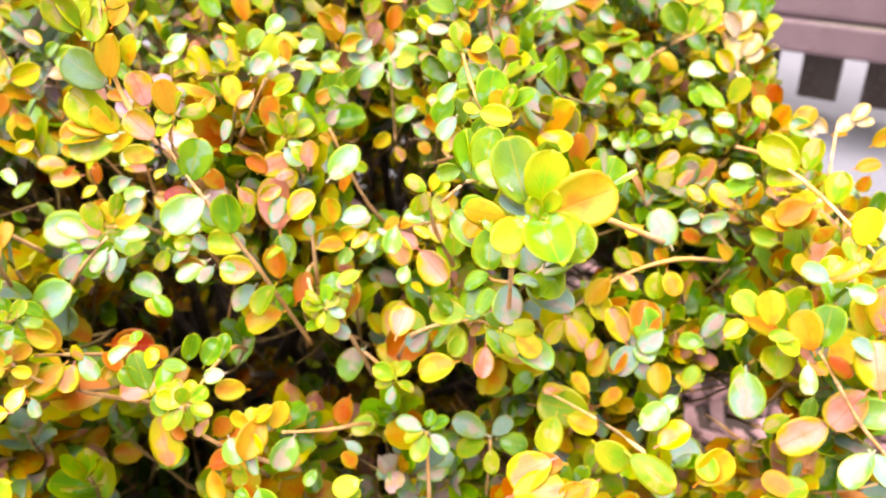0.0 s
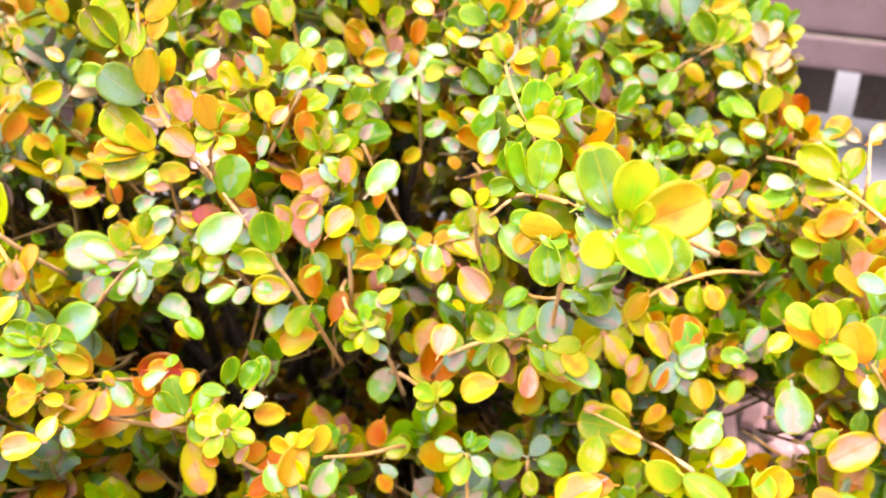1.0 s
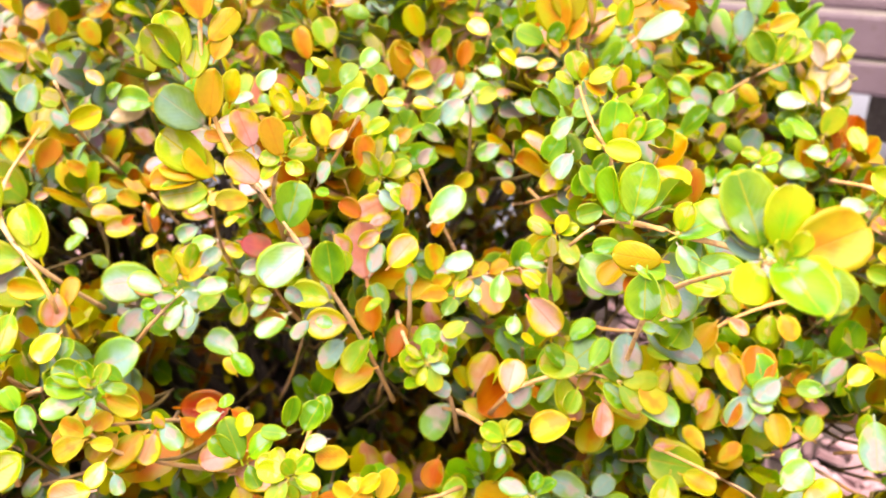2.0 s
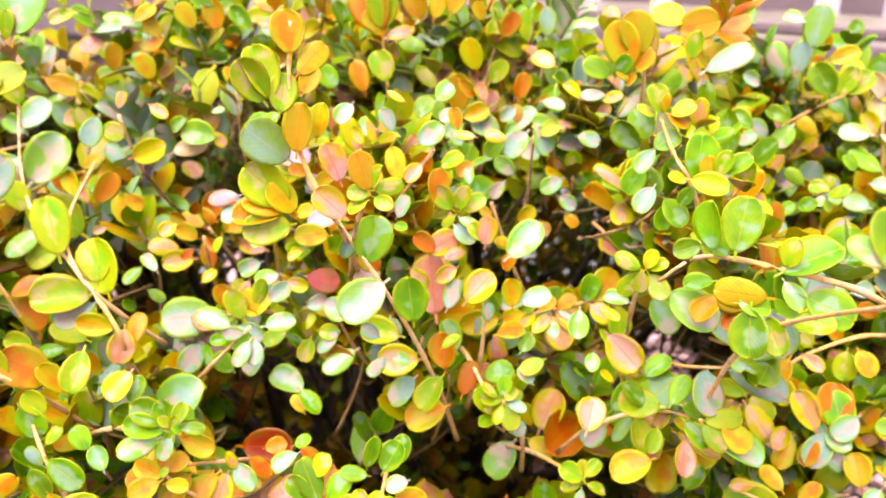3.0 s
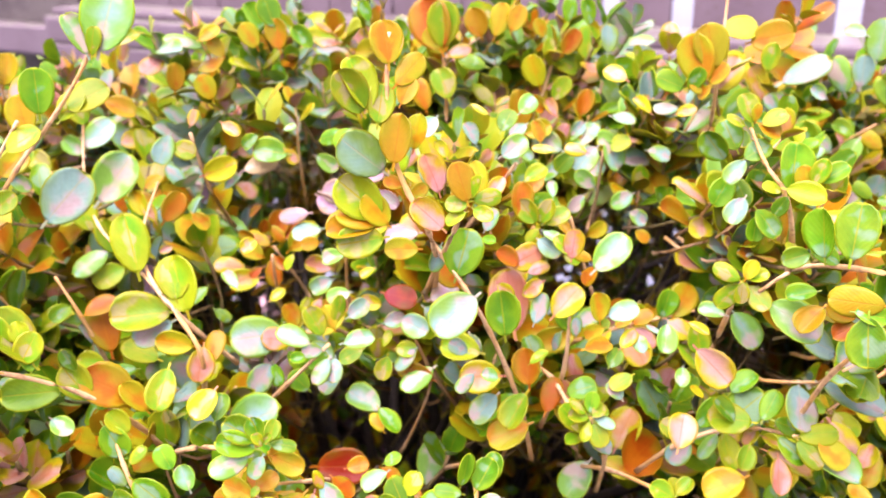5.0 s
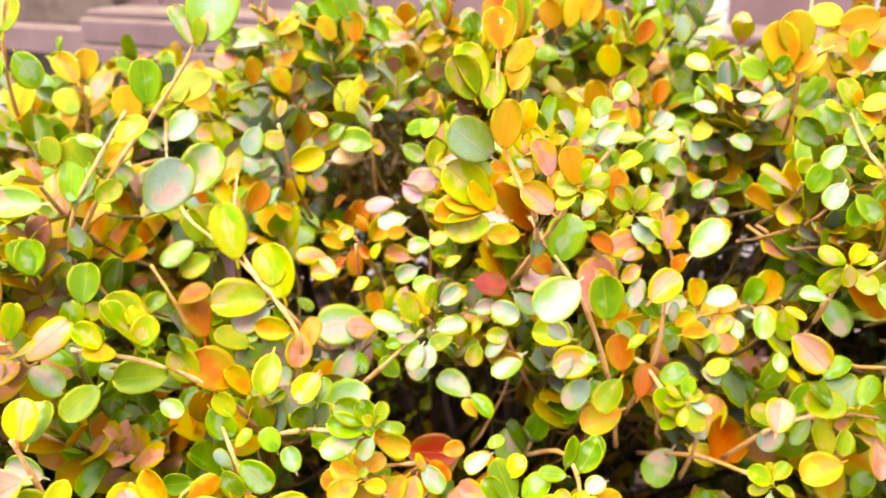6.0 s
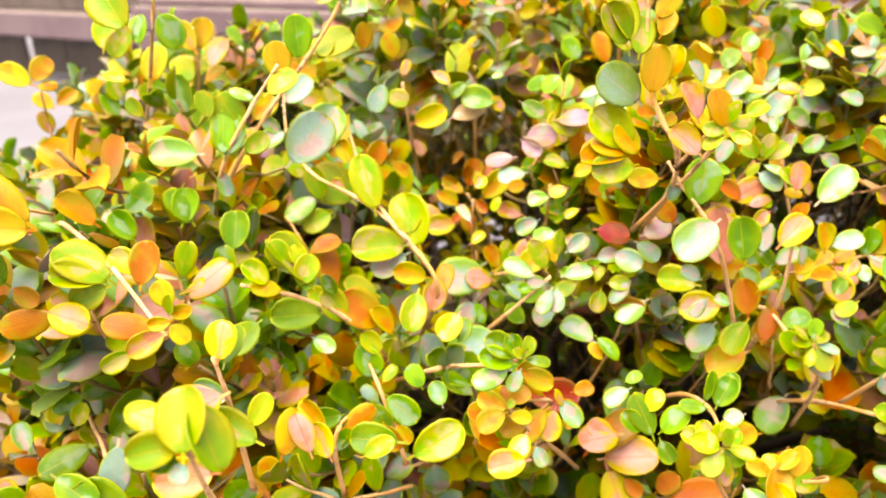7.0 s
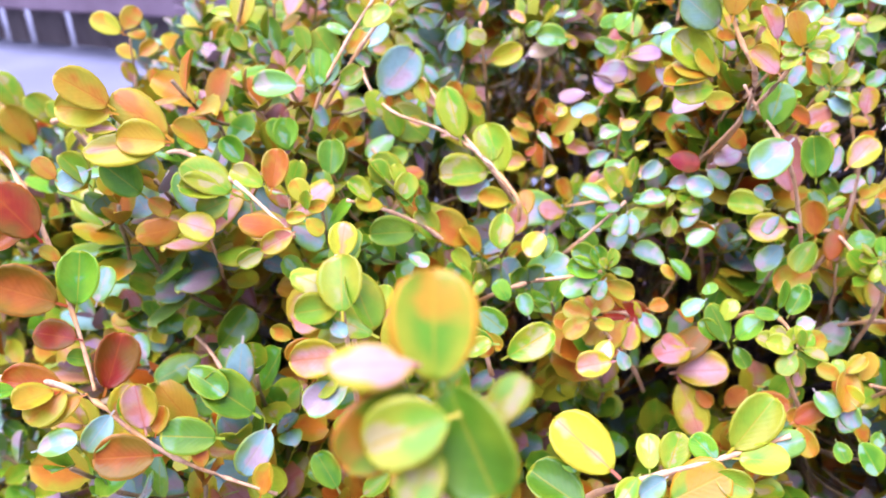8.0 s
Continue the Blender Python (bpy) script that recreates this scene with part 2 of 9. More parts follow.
COARSE = [leaf_geometry(*s, rows=5, fine=False) for s in SHAPES]

# a sprig's palette: the share of each leaf colour on it, pale ones standing for sheen
BLENDS = {
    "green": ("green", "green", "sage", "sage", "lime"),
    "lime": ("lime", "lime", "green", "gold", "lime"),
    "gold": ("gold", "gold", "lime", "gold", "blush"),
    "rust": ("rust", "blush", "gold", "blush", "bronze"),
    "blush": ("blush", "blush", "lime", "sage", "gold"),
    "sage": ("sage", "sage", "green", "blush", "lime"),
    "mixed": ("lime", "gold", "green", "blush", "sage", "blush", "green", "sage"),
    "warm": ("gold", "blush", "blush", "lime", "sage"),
}


def tube(path, radii, sides=6):
    verts, faces = [], []
    for i, p in enumerate(path):
        d = (path[min(i + 1, len(path) - 1)] - path[max(i - 1, 0)]).normalized()
        side = d.orthogonal().normalized()
        up = d.cross(side)
        for s in range(sides):
            a = 2 * math.pi * s / sides
            verts.append(p + (side * math.cos(a) + up * math.sin(a)) * radii[i])
    for i in range(len(path) - 1):
        for s in range(sides):
            a, b = i * sides + s, i * sides + (s + 1) % sides
            faces.append((a, b, b + sides, a + sides))
    faces.append(tuple(range(sides - 1, -1, -1)))
    faces.append(tuple((len(path) - 1) * sides + s for s in range(sides)))
    return verts, faces


def leaf_pose(at, along, face, size):
    y = along.normalized()
    x = y.cross(face).normalized()
    z = x.cross(y)
    m = Matrix((x, y, z)).transposed().to_4x4()
    m.translation = at
    return m @ Matrix.Diagonal((size, size, size, 1))


def layout(tip, base, pairs, size, phase, rng, sag=0.12, start=0.25, close=22.0):
    """The stem's path and the leaves' poses of one sprig: opposite pairs, each a quarter turn from the last."""
    tip, base = Vector(tip), Vector(base)
    axis = tip - base
    length = axis.length
    bow = axis.orthogonal().normalized()
    bow = (Vector((0, 0, -1)) - axis.normalized() * axis.normalized().z * -1) if abs(axis.normalized().z) < 0.95 else bow
    path = [base + axis * k + bow * (math.sin(math.pi * k) * sag * length) + Vector([rng.uniform(-1, 1) for _ in range(3)]) * 0.012 * length * (0 < k < 1) for k in [i / 6 for i in range(7)]]

    def at(k):
        f = min(5.999, max(0.0, k * 6))
        i = int(f)
        return path[i].lerp(path[i + 1], f - i), (path[i + 1] - path[i]).normalized()

    leaves = []
    for i in range(pairs):
        k = start + (1 - start) * (i / max(1, pairs - 1)) ** 0.85
        p, d = at(k)
        side = d.orthogonal().normalized()
        other = d.cross(side)
        turn = phase + i * math.pi / 2 + rng.uniform(-0.25, 0.25)
        last = i / max(1, pairs - 1)
        lean = radians(68 - (68 - close) * last ** 2 + rng.uniform(-10, 10))
        for half in (0, math.pi):
            if last < 0.6 and rng.random() < 0.06:
                continue
            a = turn + half + rng.uniform(-0.15, 0.15)
            out = side * math.cos(a) + other * math.sin(a)
            along = d * math.cos(lean) + out * math.sin(lean) + Vector((0, 0, 0.12))
            face = d * math.sin(lean) - out * math.cos(lean) + Vector((0, 0, 0.7)) + Vector([rng.uniform(-1, 1) for _ in range(3)]) * 0.25
            grow = size * rng.uniform(0.86, 1.12) * (1 - 0.34 * max(0.0, last - 0.55) / 0.45) * (0.8 + 0.2 * min(1, i / 1.5))
            leaves.append(leaf_pose(p, along, face, grow))
    return path, leaves


# ---- setting ----
def ground_sheet():
    s = 900.0
    return mesh_of("ground", [(-s, -s, 0), (s, -s, 0), (s, s, 0), (-s, s, 0)], [(0, 1, 2, 3)], PAVING, False)


tagged(new("ground", ground_sheet()), "pale grey rough paving lit by an overcast sky", "paving", kind="structure")


def bed_sheet():
    """The soil under the shrub: a low uneven mound with a soft outline."""
    verts, faces = [], []
    nx, ny = 60, 44
    for j in range(ny + 1):
        for i in range(nx + 1):
            u, v = i / nx * 2 - 1, j / ny * 2 - 1
            x, y = -0.1 + 1.5 * u, 0.35 + 0.92 * v - 0.3 * u
            edge = min(1.0, (1 - max(abs(u), abs(v))) * 9)
            h = 0.03 * edge + 0.018 * edge * noise.noise((x * 9, y * 9, 1)) + 0.008 * edge * noise.noise((x * 40, y * 40, 2))
            verts.append((x, y, max(-0.01, h) if edge > 0 else -0.01))
    for j in range(ny):
        for i in range(nx):
            a = j * (nx + 1) + i
            faces.append((a, a + 1, a + nx + 2, a + nx + 1))
    return mesh_of("planting_bed", verts, faces, SOIL)


tagged(new("planting_bed", bed_sheet()), "dark brown soil bed under the shrub", "soil", kind="structure")


def bark_mulch():
    rng = random.Random(5)
    verts, faces = [], []
    for _ in range(5200):
        u, v = rng.uniform(-0.6, 0.6), rng.uniform(-0.5, 0.96)
        x, y = -0.1 + 1.5 * u, 0.35 + 0.92 * v - 0.3 * u
        size = rng.uniform(0.014, 0.045)
        m = Matrix.Translation((x, y, 0.038 + rng.uniform(0, 0.012))) @ Euler((rng.uniform(-0.5, 0.5), rng.uniform(-0.5, 0.5), rng.uniform(0, 6.3))).to_matrix().to_4x4()
        n = len(verts)
        w, t = size * rng.uniform(0.3, 0.6), size * rng.uniform(0.1, 0.22)
        for sx, sy, sz in ((-1, -0.7, -1), (1, -1, -1), (0.8, 1, -1), (-0.9, 0.7, -1), (-0.8, -0.6, 1), (0.9, -0.8, 1), (0.7, 0.8, 1), (-0.7, 0.6, 1)):
            verts.append(m @ Vector((sx * size * 0.5, sy * w * 0.5, sz * t * 0.5)))
        faces += [tuple(n + q for q in f) for f in ((3, 2, 1, 0), (4, 5, 6, 7), (0, 1, 5, 4), (1, 2, 6, 5), (2, 3, 7, 6), (3, 0, 4, 7))]
    return mesh_of("bark_mulch", verts, faces, BARK, False)


tagged(new("bark_mulch", bark_mulch()), "weathered reddish brown bark chips strewn on the soil", "mulch", kind="stuff")

# ---- the timber fence behind the shrub: a thick beam before upright boards ----
FENCE_TURN = math.atan2(0.513, -0.859)
ALONG, INTO = Vector((-0.859, 0.513, 0)), Vector((0.513, 0.859, 0))
ORIGIN = Vector((0.697, 1.517, 0))
fence_turn = Matrix.Rotation(FENCE_TURN, 4, "Z")


def along_fence(s, depth, z):
    return ORIGIN + ALONG * s + INTO * depth + Vector((0, 0, z))


def timber(name, s0, s1, d0, d1, z0, z1, parent, label="", bevel=0.004, mat=TIMBER):
    bm = bmesh.new()
    box(bm, (0, 0, 0), (s1 - s0, d1 - d0, z1 - z0), None, bevel)
    ob = part(name, from_bm(name, bm, mat), parent, label)
    ob.matrix_world = Matrix.Translation(along_fence((s0 + s1) / 2, (d0 + d1) / 2, (z0 + z1) / 2)) @ fence_turn
    return ob


fence = tagged(new("timber_fence"), "reddish brown painted timber fence with upright boards behind a thick beam", "fence")
timber("beam", -1.6, 2.30, 0.0, 0.19, 0.172, 0.229, fence, "thick weathered lower beam", 0.007)
timber("beam", -1.6, 2.305, 0.005, 0.19, 0.232, 0.306, fence, "thick weathered upper beam", 0.009)
timber("capping", -1.6, 2.30, 0.035, 0.19, 0.307, 0.328, fence, "mossy weathered capping board", 0.006)
timber("beam", 2.31, 4.6, 0.07, 0.19, 0.175, 0.262, fence, "lower darker beam", 0.007)
# where two boards meet, and how wide the light shows between them
GAPS = [(-1.49, 0.042), (-1.37, 0.042), (-1.25, 0.042), (-1.13, 0.042), (-1.0, 0.042), (-0.88, 0.042), (-0.76, 0.042), (-0.64, 0.042), (-0.51, 0.042), (-0.39, 0.042), (-0.265, 0.042), (-0.14, 0.042),
        (0.003, 0.044), (0.122, 0.046), (0.437, 0.046), (0.592, 0.042), (0.76, 0.006), (0.96, 0.006), (1.16, 0.006), (1.36, 0.006), (1.56, 0.006), (1.76, 0.006), (1.96, 0.006), (2.15, 0.006),
        (2.3, 0.006), (2.55, 0.006), (2.82, 0.006), (3.09, 0.006), (3.36, 0.062), (3.68, 0.07), (3.9, 0.07), (4.2, 0.07), (4.5, 0.07)]
rng_f = random.Random(3)
for (a, wide), (b, next_wide) in zip(GAPS, GAPS[1:]):
    left = a > 2.2
    # added set-back boards whose dark timber stands in for the beam's shade
    timber("shaded_board", a + wide / 2, b - next_wide / 2, 0.235 if left else 0.222, 0.252 if left else 0.24, (0.0 if left else 0.026) + rng_f.uniform(0, 0.006), 0.24, fence, "set-back board under the beam, the beam's shade put into its dark colour", 0.002, DARKWOOD)
    timber("board", a + wide / 2, b - next_wide / 2, 0.195 + rng_f.uniform(0, 0.003), 0.213, 0.262, 0.80 + rng_f.uniform(-0.01, 0.01), fence, "dark rough board" if left else "", 0.002, DARKWOOD if left else TIMBER)
timber("panel", 2.32, 4.6, 0.150, 0.192, 0.264, 0.60, fence, "dark weathered rough panel", 0.004, DARKWOOD)
timber("rail", -1.6, 4.6, 0.215, 0.25, 0.62, 0.70, fence)
timber("rail", -1.6, 4.6, 0.215, 0.25, 0.256, 0.30, fence)
for s in (-1.5, 0.3, 2.25, 4.4):
    timber("post", s - 0.045, s + 0.045, 0.255, 0.345, 0.0, 0.86, fence)

# ---- the boxwood shrub ----
shrub = tagged(new("boxwood_shrub"), "dense boxwood shrub with small rounded green, yellow and bronze leaves", "shrub")
CENTRE, RADII = Vector((-0.11, 0.66, 0.20)), Vector((0.47, 0.38, 0.272))
LEFT = 0.53


def swell(p):
    """1 on the shrub's mean outline, less within."""
    d = p - CENTRE
    return (abs(d.x / (RADII.x * (1 - 0.4 * min(1.0, max(0.0, (0.32 - p.z) * 5))) if d.x > 0 else LEFT)) ** 2.4 + abs(d.y / RADII.y) ** 2.4 + abs(d.z / RADII.z) ** 2.4) ** (1 / 2.4)


def main_branches():
    rng = random.Random(8)
    for i in range(60):
        a = rng.uniform(0, 2 * math.pi)
        foot = Vector((CENTRE.x + 0.16 * math.cos(a) * rng.random(), CENTRE.y + 0.1 * math.sin(a) * rng.random(), 0.02))
        lift = rng.uniform(0.25, 1.3)
        goal = CENTRE + Vector((RADII.x * math.cos(a) * math.cos(lift), RADII.y * math.sin(a) * math.cos(lift), RADII.z * math.sin(lift))) * rng.uniform(0.75, 0.95)
        path = []
        for k in range(9):
            f = k / 8
            p = foot.lerp(goal, f ** 1.2)
            p.z = foot.z + (goal.z - foot.z) * f ** 0.8
            path.append(p + Vector([rng.uniform(-1, 1) for _ in range(3)]) * 0.012 * (0 < k < 8))
        part("branch", mesh_of("branch", *tube(path, [0.006 * (1 - 0.72 * k / 8) for k in range(9)]), OLDWOOD_SHADED), shrub)


main_branches()
rng_s = random.Random(21)
TIPS = []


def sprig(tip, base, pairs, size, blend, phase=0.0, sag=0.12, start=0.25, close=22.0, thick=0.0008):
    """One leafy shoot of the shrub: a stem with its leaves as parts of their own."""
    path, leaves = layout(tip, base, pairs, size, phase, rng_s, sag, start, close)
    leaves = clear(leaves)
    if len(leaves) < 4:
        return
    v, f = tube(path, [thick * (1 - 0.5 * k / 6) for k in range(7)])
    stem = part("sprig", mesh_of("sprig", v, f, TWIG), shrub)
    shades = BLENDS[blend]
    for m in leaves:
        shade = shades[rng_s.randrange(len(shades))]
        leaf = part("leaf", LEAVES[shade][rng_s.randrange(len(SHAPES))], stem)
        leaf.matrix_world = m
    TIPS.append(Vector(tip))


def shoot(*points):
    """A stem of the shrub through the given places."""
    points = [Vector(p) for p in points]
    points = [points[0], *(a * 0.25 + b * 0.5 + c * 0.25 for a, b, c in zip(points, points[1:], points[2:])), points[-1]]
    path, n = [], len(points) - 1
    for i in range(n):
        p0, p1, p2, p3 = points[max(0, i - 1)], points[i], points[i + 1], points[min(n, i + 2)]
        for k in range(4):
            f = k / 4
            path.append(0.5 * (2 * p1 + (p2 - p0) * f + (2 * p0 - 5 * p1 + 4 * p2 - p3) * f * f + (3 * p1 - p0 - 3 * p2 + p3) * f ** 3))
    path.append(points[-1])
    v, f = tube(path, [0.00095 - 0.0005 * k / len(path) + 0.0002 * (k % 4 == 0) for k in range(len(path))], 7)
    stem = part("sprig", mesh_of("sprig", v, f, TWIG), shrub)
    return stem


def blade(stem, base, tip, face, shade):
    """A leaf of that stem from its foot to its tip."""
    base, tip = Vector(base), Vector(tip)
    leaf = part("leaf", LEAVES[shade][rng_s.randrange(len(SHAPES))], stem)
    leaf.matrix_world = leaf_pose(base, tip - base, Vector(face), (tip - base).length)
    TIPS.append((base + tip) / 2)


s = shoot((-0.0091, 0.3796, 0.3543), (-0.0144, 0.3476, 0.3975), (-0.0209, 0.3545, 0.4081), (-0.0260, 0.3290, 0.4365), (-0.0346, 0.3348, 0.4496), (-0.0415, 0.3382, 0.4573), (-0.0453, 0.3381, 0.4652))
blade(s, (-0.0301, 0.3305, 0.4477), (-0.0438, 0.3222, 0.4398), (-0.27, -0.84, 0.46), "sage")
blade(s, (-0.0222, 0.3268, 0.4342), (-0.0237, 0.3303, 0.4493), (-0.05, -0.34, 0.94), "green")
blade(s, (-0.0163, 0.3717, 0.4121), (-0.0191, 0.3830, 0.4341), (-0.25, -0.77, 0.59), "blush")
blade(s, (-0.0128, 0.3501, 0.4034), (-0.0142, 0.3545, 0.4169), (-0.22, -0.62, 0.76), "rust")
blade(s, (-0.0088, 0.3532, 0.4087), (-0.0131, 0.3600, 0.4187), (0.35, -0.62, 0.70), "green")
blade(s, (-0.0076, 0.3491, 0.3935), (-0.0035, 0.3538, 0.4053), (0.07, -0.40, 0.91), "rust")
blade(s, (-0.0137, 0.3469, 0.4041), (-0.0212, 0.3413, 0.3934), (-0.29, -0.50, 0.82), "lime")
blade(s, (-0.0211, 0.3526, 0.4069), (-0.0366, 0.3509, 0.4076), (-0.27, -0.82, 0.51), "blush")
blade(s, (-0.0281, 0.3606, 0.4114), (-0.0431, 0.3626, 0.4139), (0.39, -0.69, 0.62), "lime")
blade(s, (-0.0232, 0.3530, 0.3999), (-0.0331, 0.3489, 0.3918), (0.09, -0.30, 0.95), "sage")
blade(s, (-0.0121, 0.3493, 0.3902), (-0.0272, 0.3450, 0.3863), (-0.06, -0.60, 0.80), "gold")
blade(s, (-0.0359, 0.3697, 0.4325), (-0.0424, 0.3693, 0.4403), (-0.17, -0.81, 0.56), "rust")
s = shoot((-0.0488, 0.3886, 0.4227), (-0.0415, 0.3382, 0.4573), (-0.0364, 0.3188, 0.4726), (-0.0334, 0.3195, 0.4798))
blade(s, (-0.0371, 0.3346, 0.4506), (-0.0324, 0.3375, 0.4660), (0.15, -0.78, 0.61), "green")
blade(s, (-0.0394, 0.3175, 0.4728), (-0.0476, 0.3183, 0.4816), (-0.06, -0.63, 0.77), "blush")
blade(s, (-0.0473, 0.3374, 0.4599), (-0.0580, 0.3345, 0.4613), (-0.16, -0.78, 0.61), "gold")
blade(s, (-0.0329, 0.3185, 0.4800), (-0.0360, 0.3201, 0.4918), (0.24, -0.78, 0.58), "gold")
blade(s, (-0.0321, 0.3189, 0.4808), (-0.0231, 0.3214, 0.4818), (-0.23, -0.91, 0.33), "lime")
blade(s, (-0.0327, 0.3184, 0.4797), (-0.0393, 0.3187, 0.4807), (0.16, -0.88, 0.45), "lime")
blade(s, (-0.0318, 0.3183, 0.4791), (-0.0264, 0.3147, 0.4767), (0.02, -0.81, 0.58), "lime")
blade(s, (-0.0332, 0.3179, 0.4782), (-0.0394, 0.3176, 0.4753), (0.37, -0.43, 0.82), "lime")
blade(s, (-0.0321, 0.3191, 0.4814), (-0.0298, 0.3175, 0.4884), (-0.12, -0.38, 0.91), "lime")
blade(s, (-0.0405, 0.3186, 0.4827), (-0.0439, 0.3202, 0.4943), (0.40, -0.55, 0.74), "blush")
blade(s, (-0.0393, 0.3438, 0.4572), (-0.0313, 0.3403, 0.4528), (-0.22, -0.88, 0.43), "blush")
blade(s, (-0.0410, 0.3434, 0.4593), (-0.0443, 0.3381, 0.4521), (0.47, -0.85, 0.26), "sage")
blade(s, (-0.0279, 0.3484, 0.4609), (-0.0241, 0.3476, 0.4688), (-0.31, -0.65, 0.69), "sage")
blade(s, (-0.0288, 0.3477, 0.4593), (-0.0243, 0.3452, 0.4584), (-0.40, -0.44, 0.81), "green")
s = shoot((-0.0455, 0.3886, 0.4223), (-0.0415, 0.3382, 0.4573), (-0.0434, 0.3184, 0.4737), (-0.0508, 0.3295, 0.4808), (-0.0535, 0.3258, 0.4904), (-0.0549, 0.3290, 0.5032), (-0.0546, 0.3299, 0.5148), (-0.0533, 0.3318, 0.5250))
blade(s, (-0.0534, 0.3244, 0.4892), (-0.0509, 0.3260, 0.5041), (-0.20, -0.95, 0.25), "gold")
blade(s, (-0.0571, 0.3294, 0.4726), (-0.0702, 0.3307, 0.4844), (-0.10, -0.87, 0.48), "lime")
blade(s, (-0.0555, 0.3289, 0.4703), (-0.0623, 0.3283, 0.4800), (0.41, -0.77, 0.49), "gold")
blade(s, (-0.0587, 0.3283, 0.4706), (-0.0738, 0.3254, 0.4701), (0.13, -0.44, 0.89), "gold")
blade(s, (-0.0564, 0.3277, 0.4676), (-0.0703, 0.3218, 0.4677), (0.07, -0.88, 0.47), "lime")
blade(s, (-0.0574, 0.3290, 0.4715), (-0.0698, 0.3255, 0.4770), (0.53, -0.49, 0.69), "gold")
blade(s, (-0.0557, 0.3293, 0.4860), (-0.0676, 0.3260, 0.4973), (-0.05, -0.94, 0.34), "sage")
blade(s, (-0.0606, 0.3253, 0.5037), (-0.0673, 0.3238, 0.5164), (0.41, -0.90, 0.13), "lime")
blade(s, (-0.0591, 0.3257, 0.5041), (-0.0641, 0.3294, 0.5193), (0.36, -0.58, 0.74), "lime")
blade(s, (-0.0573, 0.3252, 0.5006), (-0.0553, 0.3296, 0.5118), (0.29, -0.54, 0.79), "lime")
blade(s, (-0.0479, 0.3265, 0.4930), (-0.0456, 0.3285, 0.5034), (-0.17, -0.74, 0.65), "gold")
blade(s, (-0.0524, 0.3285, 0.5107), (-0.0442, 0.3327, 0.5190), (0.39, -0.75, 0.54), "gold")
blade(s, (-0.0511, 0.3276, 0.5056), (-0.0472, 0.3306, 0.5130), (0.30, -0.64, 0.71), "rust")
blade(s, (-0.0536, 0.3292, 0.5157), (-0.0547, 0.3309, 0.5285), (0.22, -0.73, 0.64), "gold")
blade(s, (-0.0521, 0.3297, 0.5171), (-0.0509, 0.3330, 0.5251), (-0.23, -0.38, 0.89), "blush")
blade(s, (-0.0506, 0.3291, 0.4826), (-0.0568, 0.3286, 0.4846), (-0.44, -0.72, 0.53), "rust")
blade(s, (-0.0498, 0.3282, 0.4795), (-0.0444, 0.3316, 0.4817), (0.21, -0.93, 0.29), "gold")
s = shoot((0.1217, 0.3143, 0.4413), (0.0907, 0.2832, 0.4681), (0.0763, 0.2900, 0.4670), (0.0628, 0.2965, 0.4689), (0.0605, 0.3239, 0.4610), (0.0504, 0.3223, 0.4507))
blade(s, (0.0622, 0.2960, 0.4697), (0.0653, 0.3007, 0.4848), (-0.18, -0.43, 0.89), "green")
blade(s, (0.0592, 0.3031, 0.4676), (0.0582, 0.3061, 0.4817), (-0.84, -0.44, 0.32), "green")
blade(s, (0.0717, 0.2909, 0.4670), (0.0858, 0.2898, 0.4761), (-0.54, -0.34, 0.77), "green")
blade(s, (0.0769, 0.2868, 0.4634), (0.0883, 0.2804, 0.4593), (-0.45, -0.51, 0.73), "green")
blade(s, (0.0729, 0.2899, 0.4661), (0.0770, 0.2849, 0.4599), (-0.41, -0.30, 0.86), "sage")
blade(s, (0.0703, 0.2888, 0.4614), (0.0568, 0.2929, 0.4618), (-0.21, -0.94, 0.28), "gold")
blade(s, (0.0654, 0.3174, 0.4529), (0.0566, 0.3187, 0.4504), (-0.26, -0.41, 0.87), "green")
blade(s, (0.0665, 0.3153, 0.4494), (0.0583, 0.3112, 0.4432), (-0.37, -0.48, 0.79), "gold")
blade(s, (0.0534, 0.3233, 0.4474), (0.0650, 0.3116, 0.4411), (0.11, -0.73, 0.68), "sage")
blade(s, (0.0657, 0.2896, 0.4593), (0.0640, 0.2828, 0.4475), (-0.46, -0.51, 0.72), "green")
blade(s, (0.0700, 0.2899, 0.4564), (0.0718, 0.2817, 0.4489), (-0.53, -0.46, 0.71), "lime")
blade(s, (0.0737, 0.2851, 0.4573), (0.0823, 0.2778, 0.4593), (-0.26, -0.38, 0.89), "lime")
blade(s, (0.0571, 0.3066, 0.4689), (0.0491, 0.3065, 0.4666), (0.14, -0.82, 0.55), "green")
blade(s, (0.0622, 0.2909, 0.4592), (0.0707, 0.2887, 0.4586), (-0.38, -0.59, 0.71), "green")
blade(s, (0.0644, 0.3050, 0.4658), (0.0573, 0.3080, 0.4708), (0.00, -0.70, 0.71), "green")
blade(s, (0.0736, 0.2908, 0.4685), (0.0750, 0.2904, 0.4770), (-0.57, -0.64, 0.51), "lime")
s = shoot((0.0796, 0.3772, 0.4234), (0.0666, 0.3414, 0.4606), (0.0666, 0.3462, 0.4737), (0.0578, 0.3557, 0.4781), (0.0563, 0.3609, 0.4895))
blade(s, (0.0644, 0.3455, 0.4728), (0.0674, 0.3484, 0.4878), (0.19, -0.93, 0.31), "green")
blade(s, (0.0707, 0.3442, 0.4750), (0.0740, 0.3435, 0.4837), (-0.19, -0.67, 0.72), "lime")
blade(s, (0.0617, 0.3427, 0.4752), (0.0728, 0.3372, 0.4734), (-0.41, -0.65, 0.64), "lime")
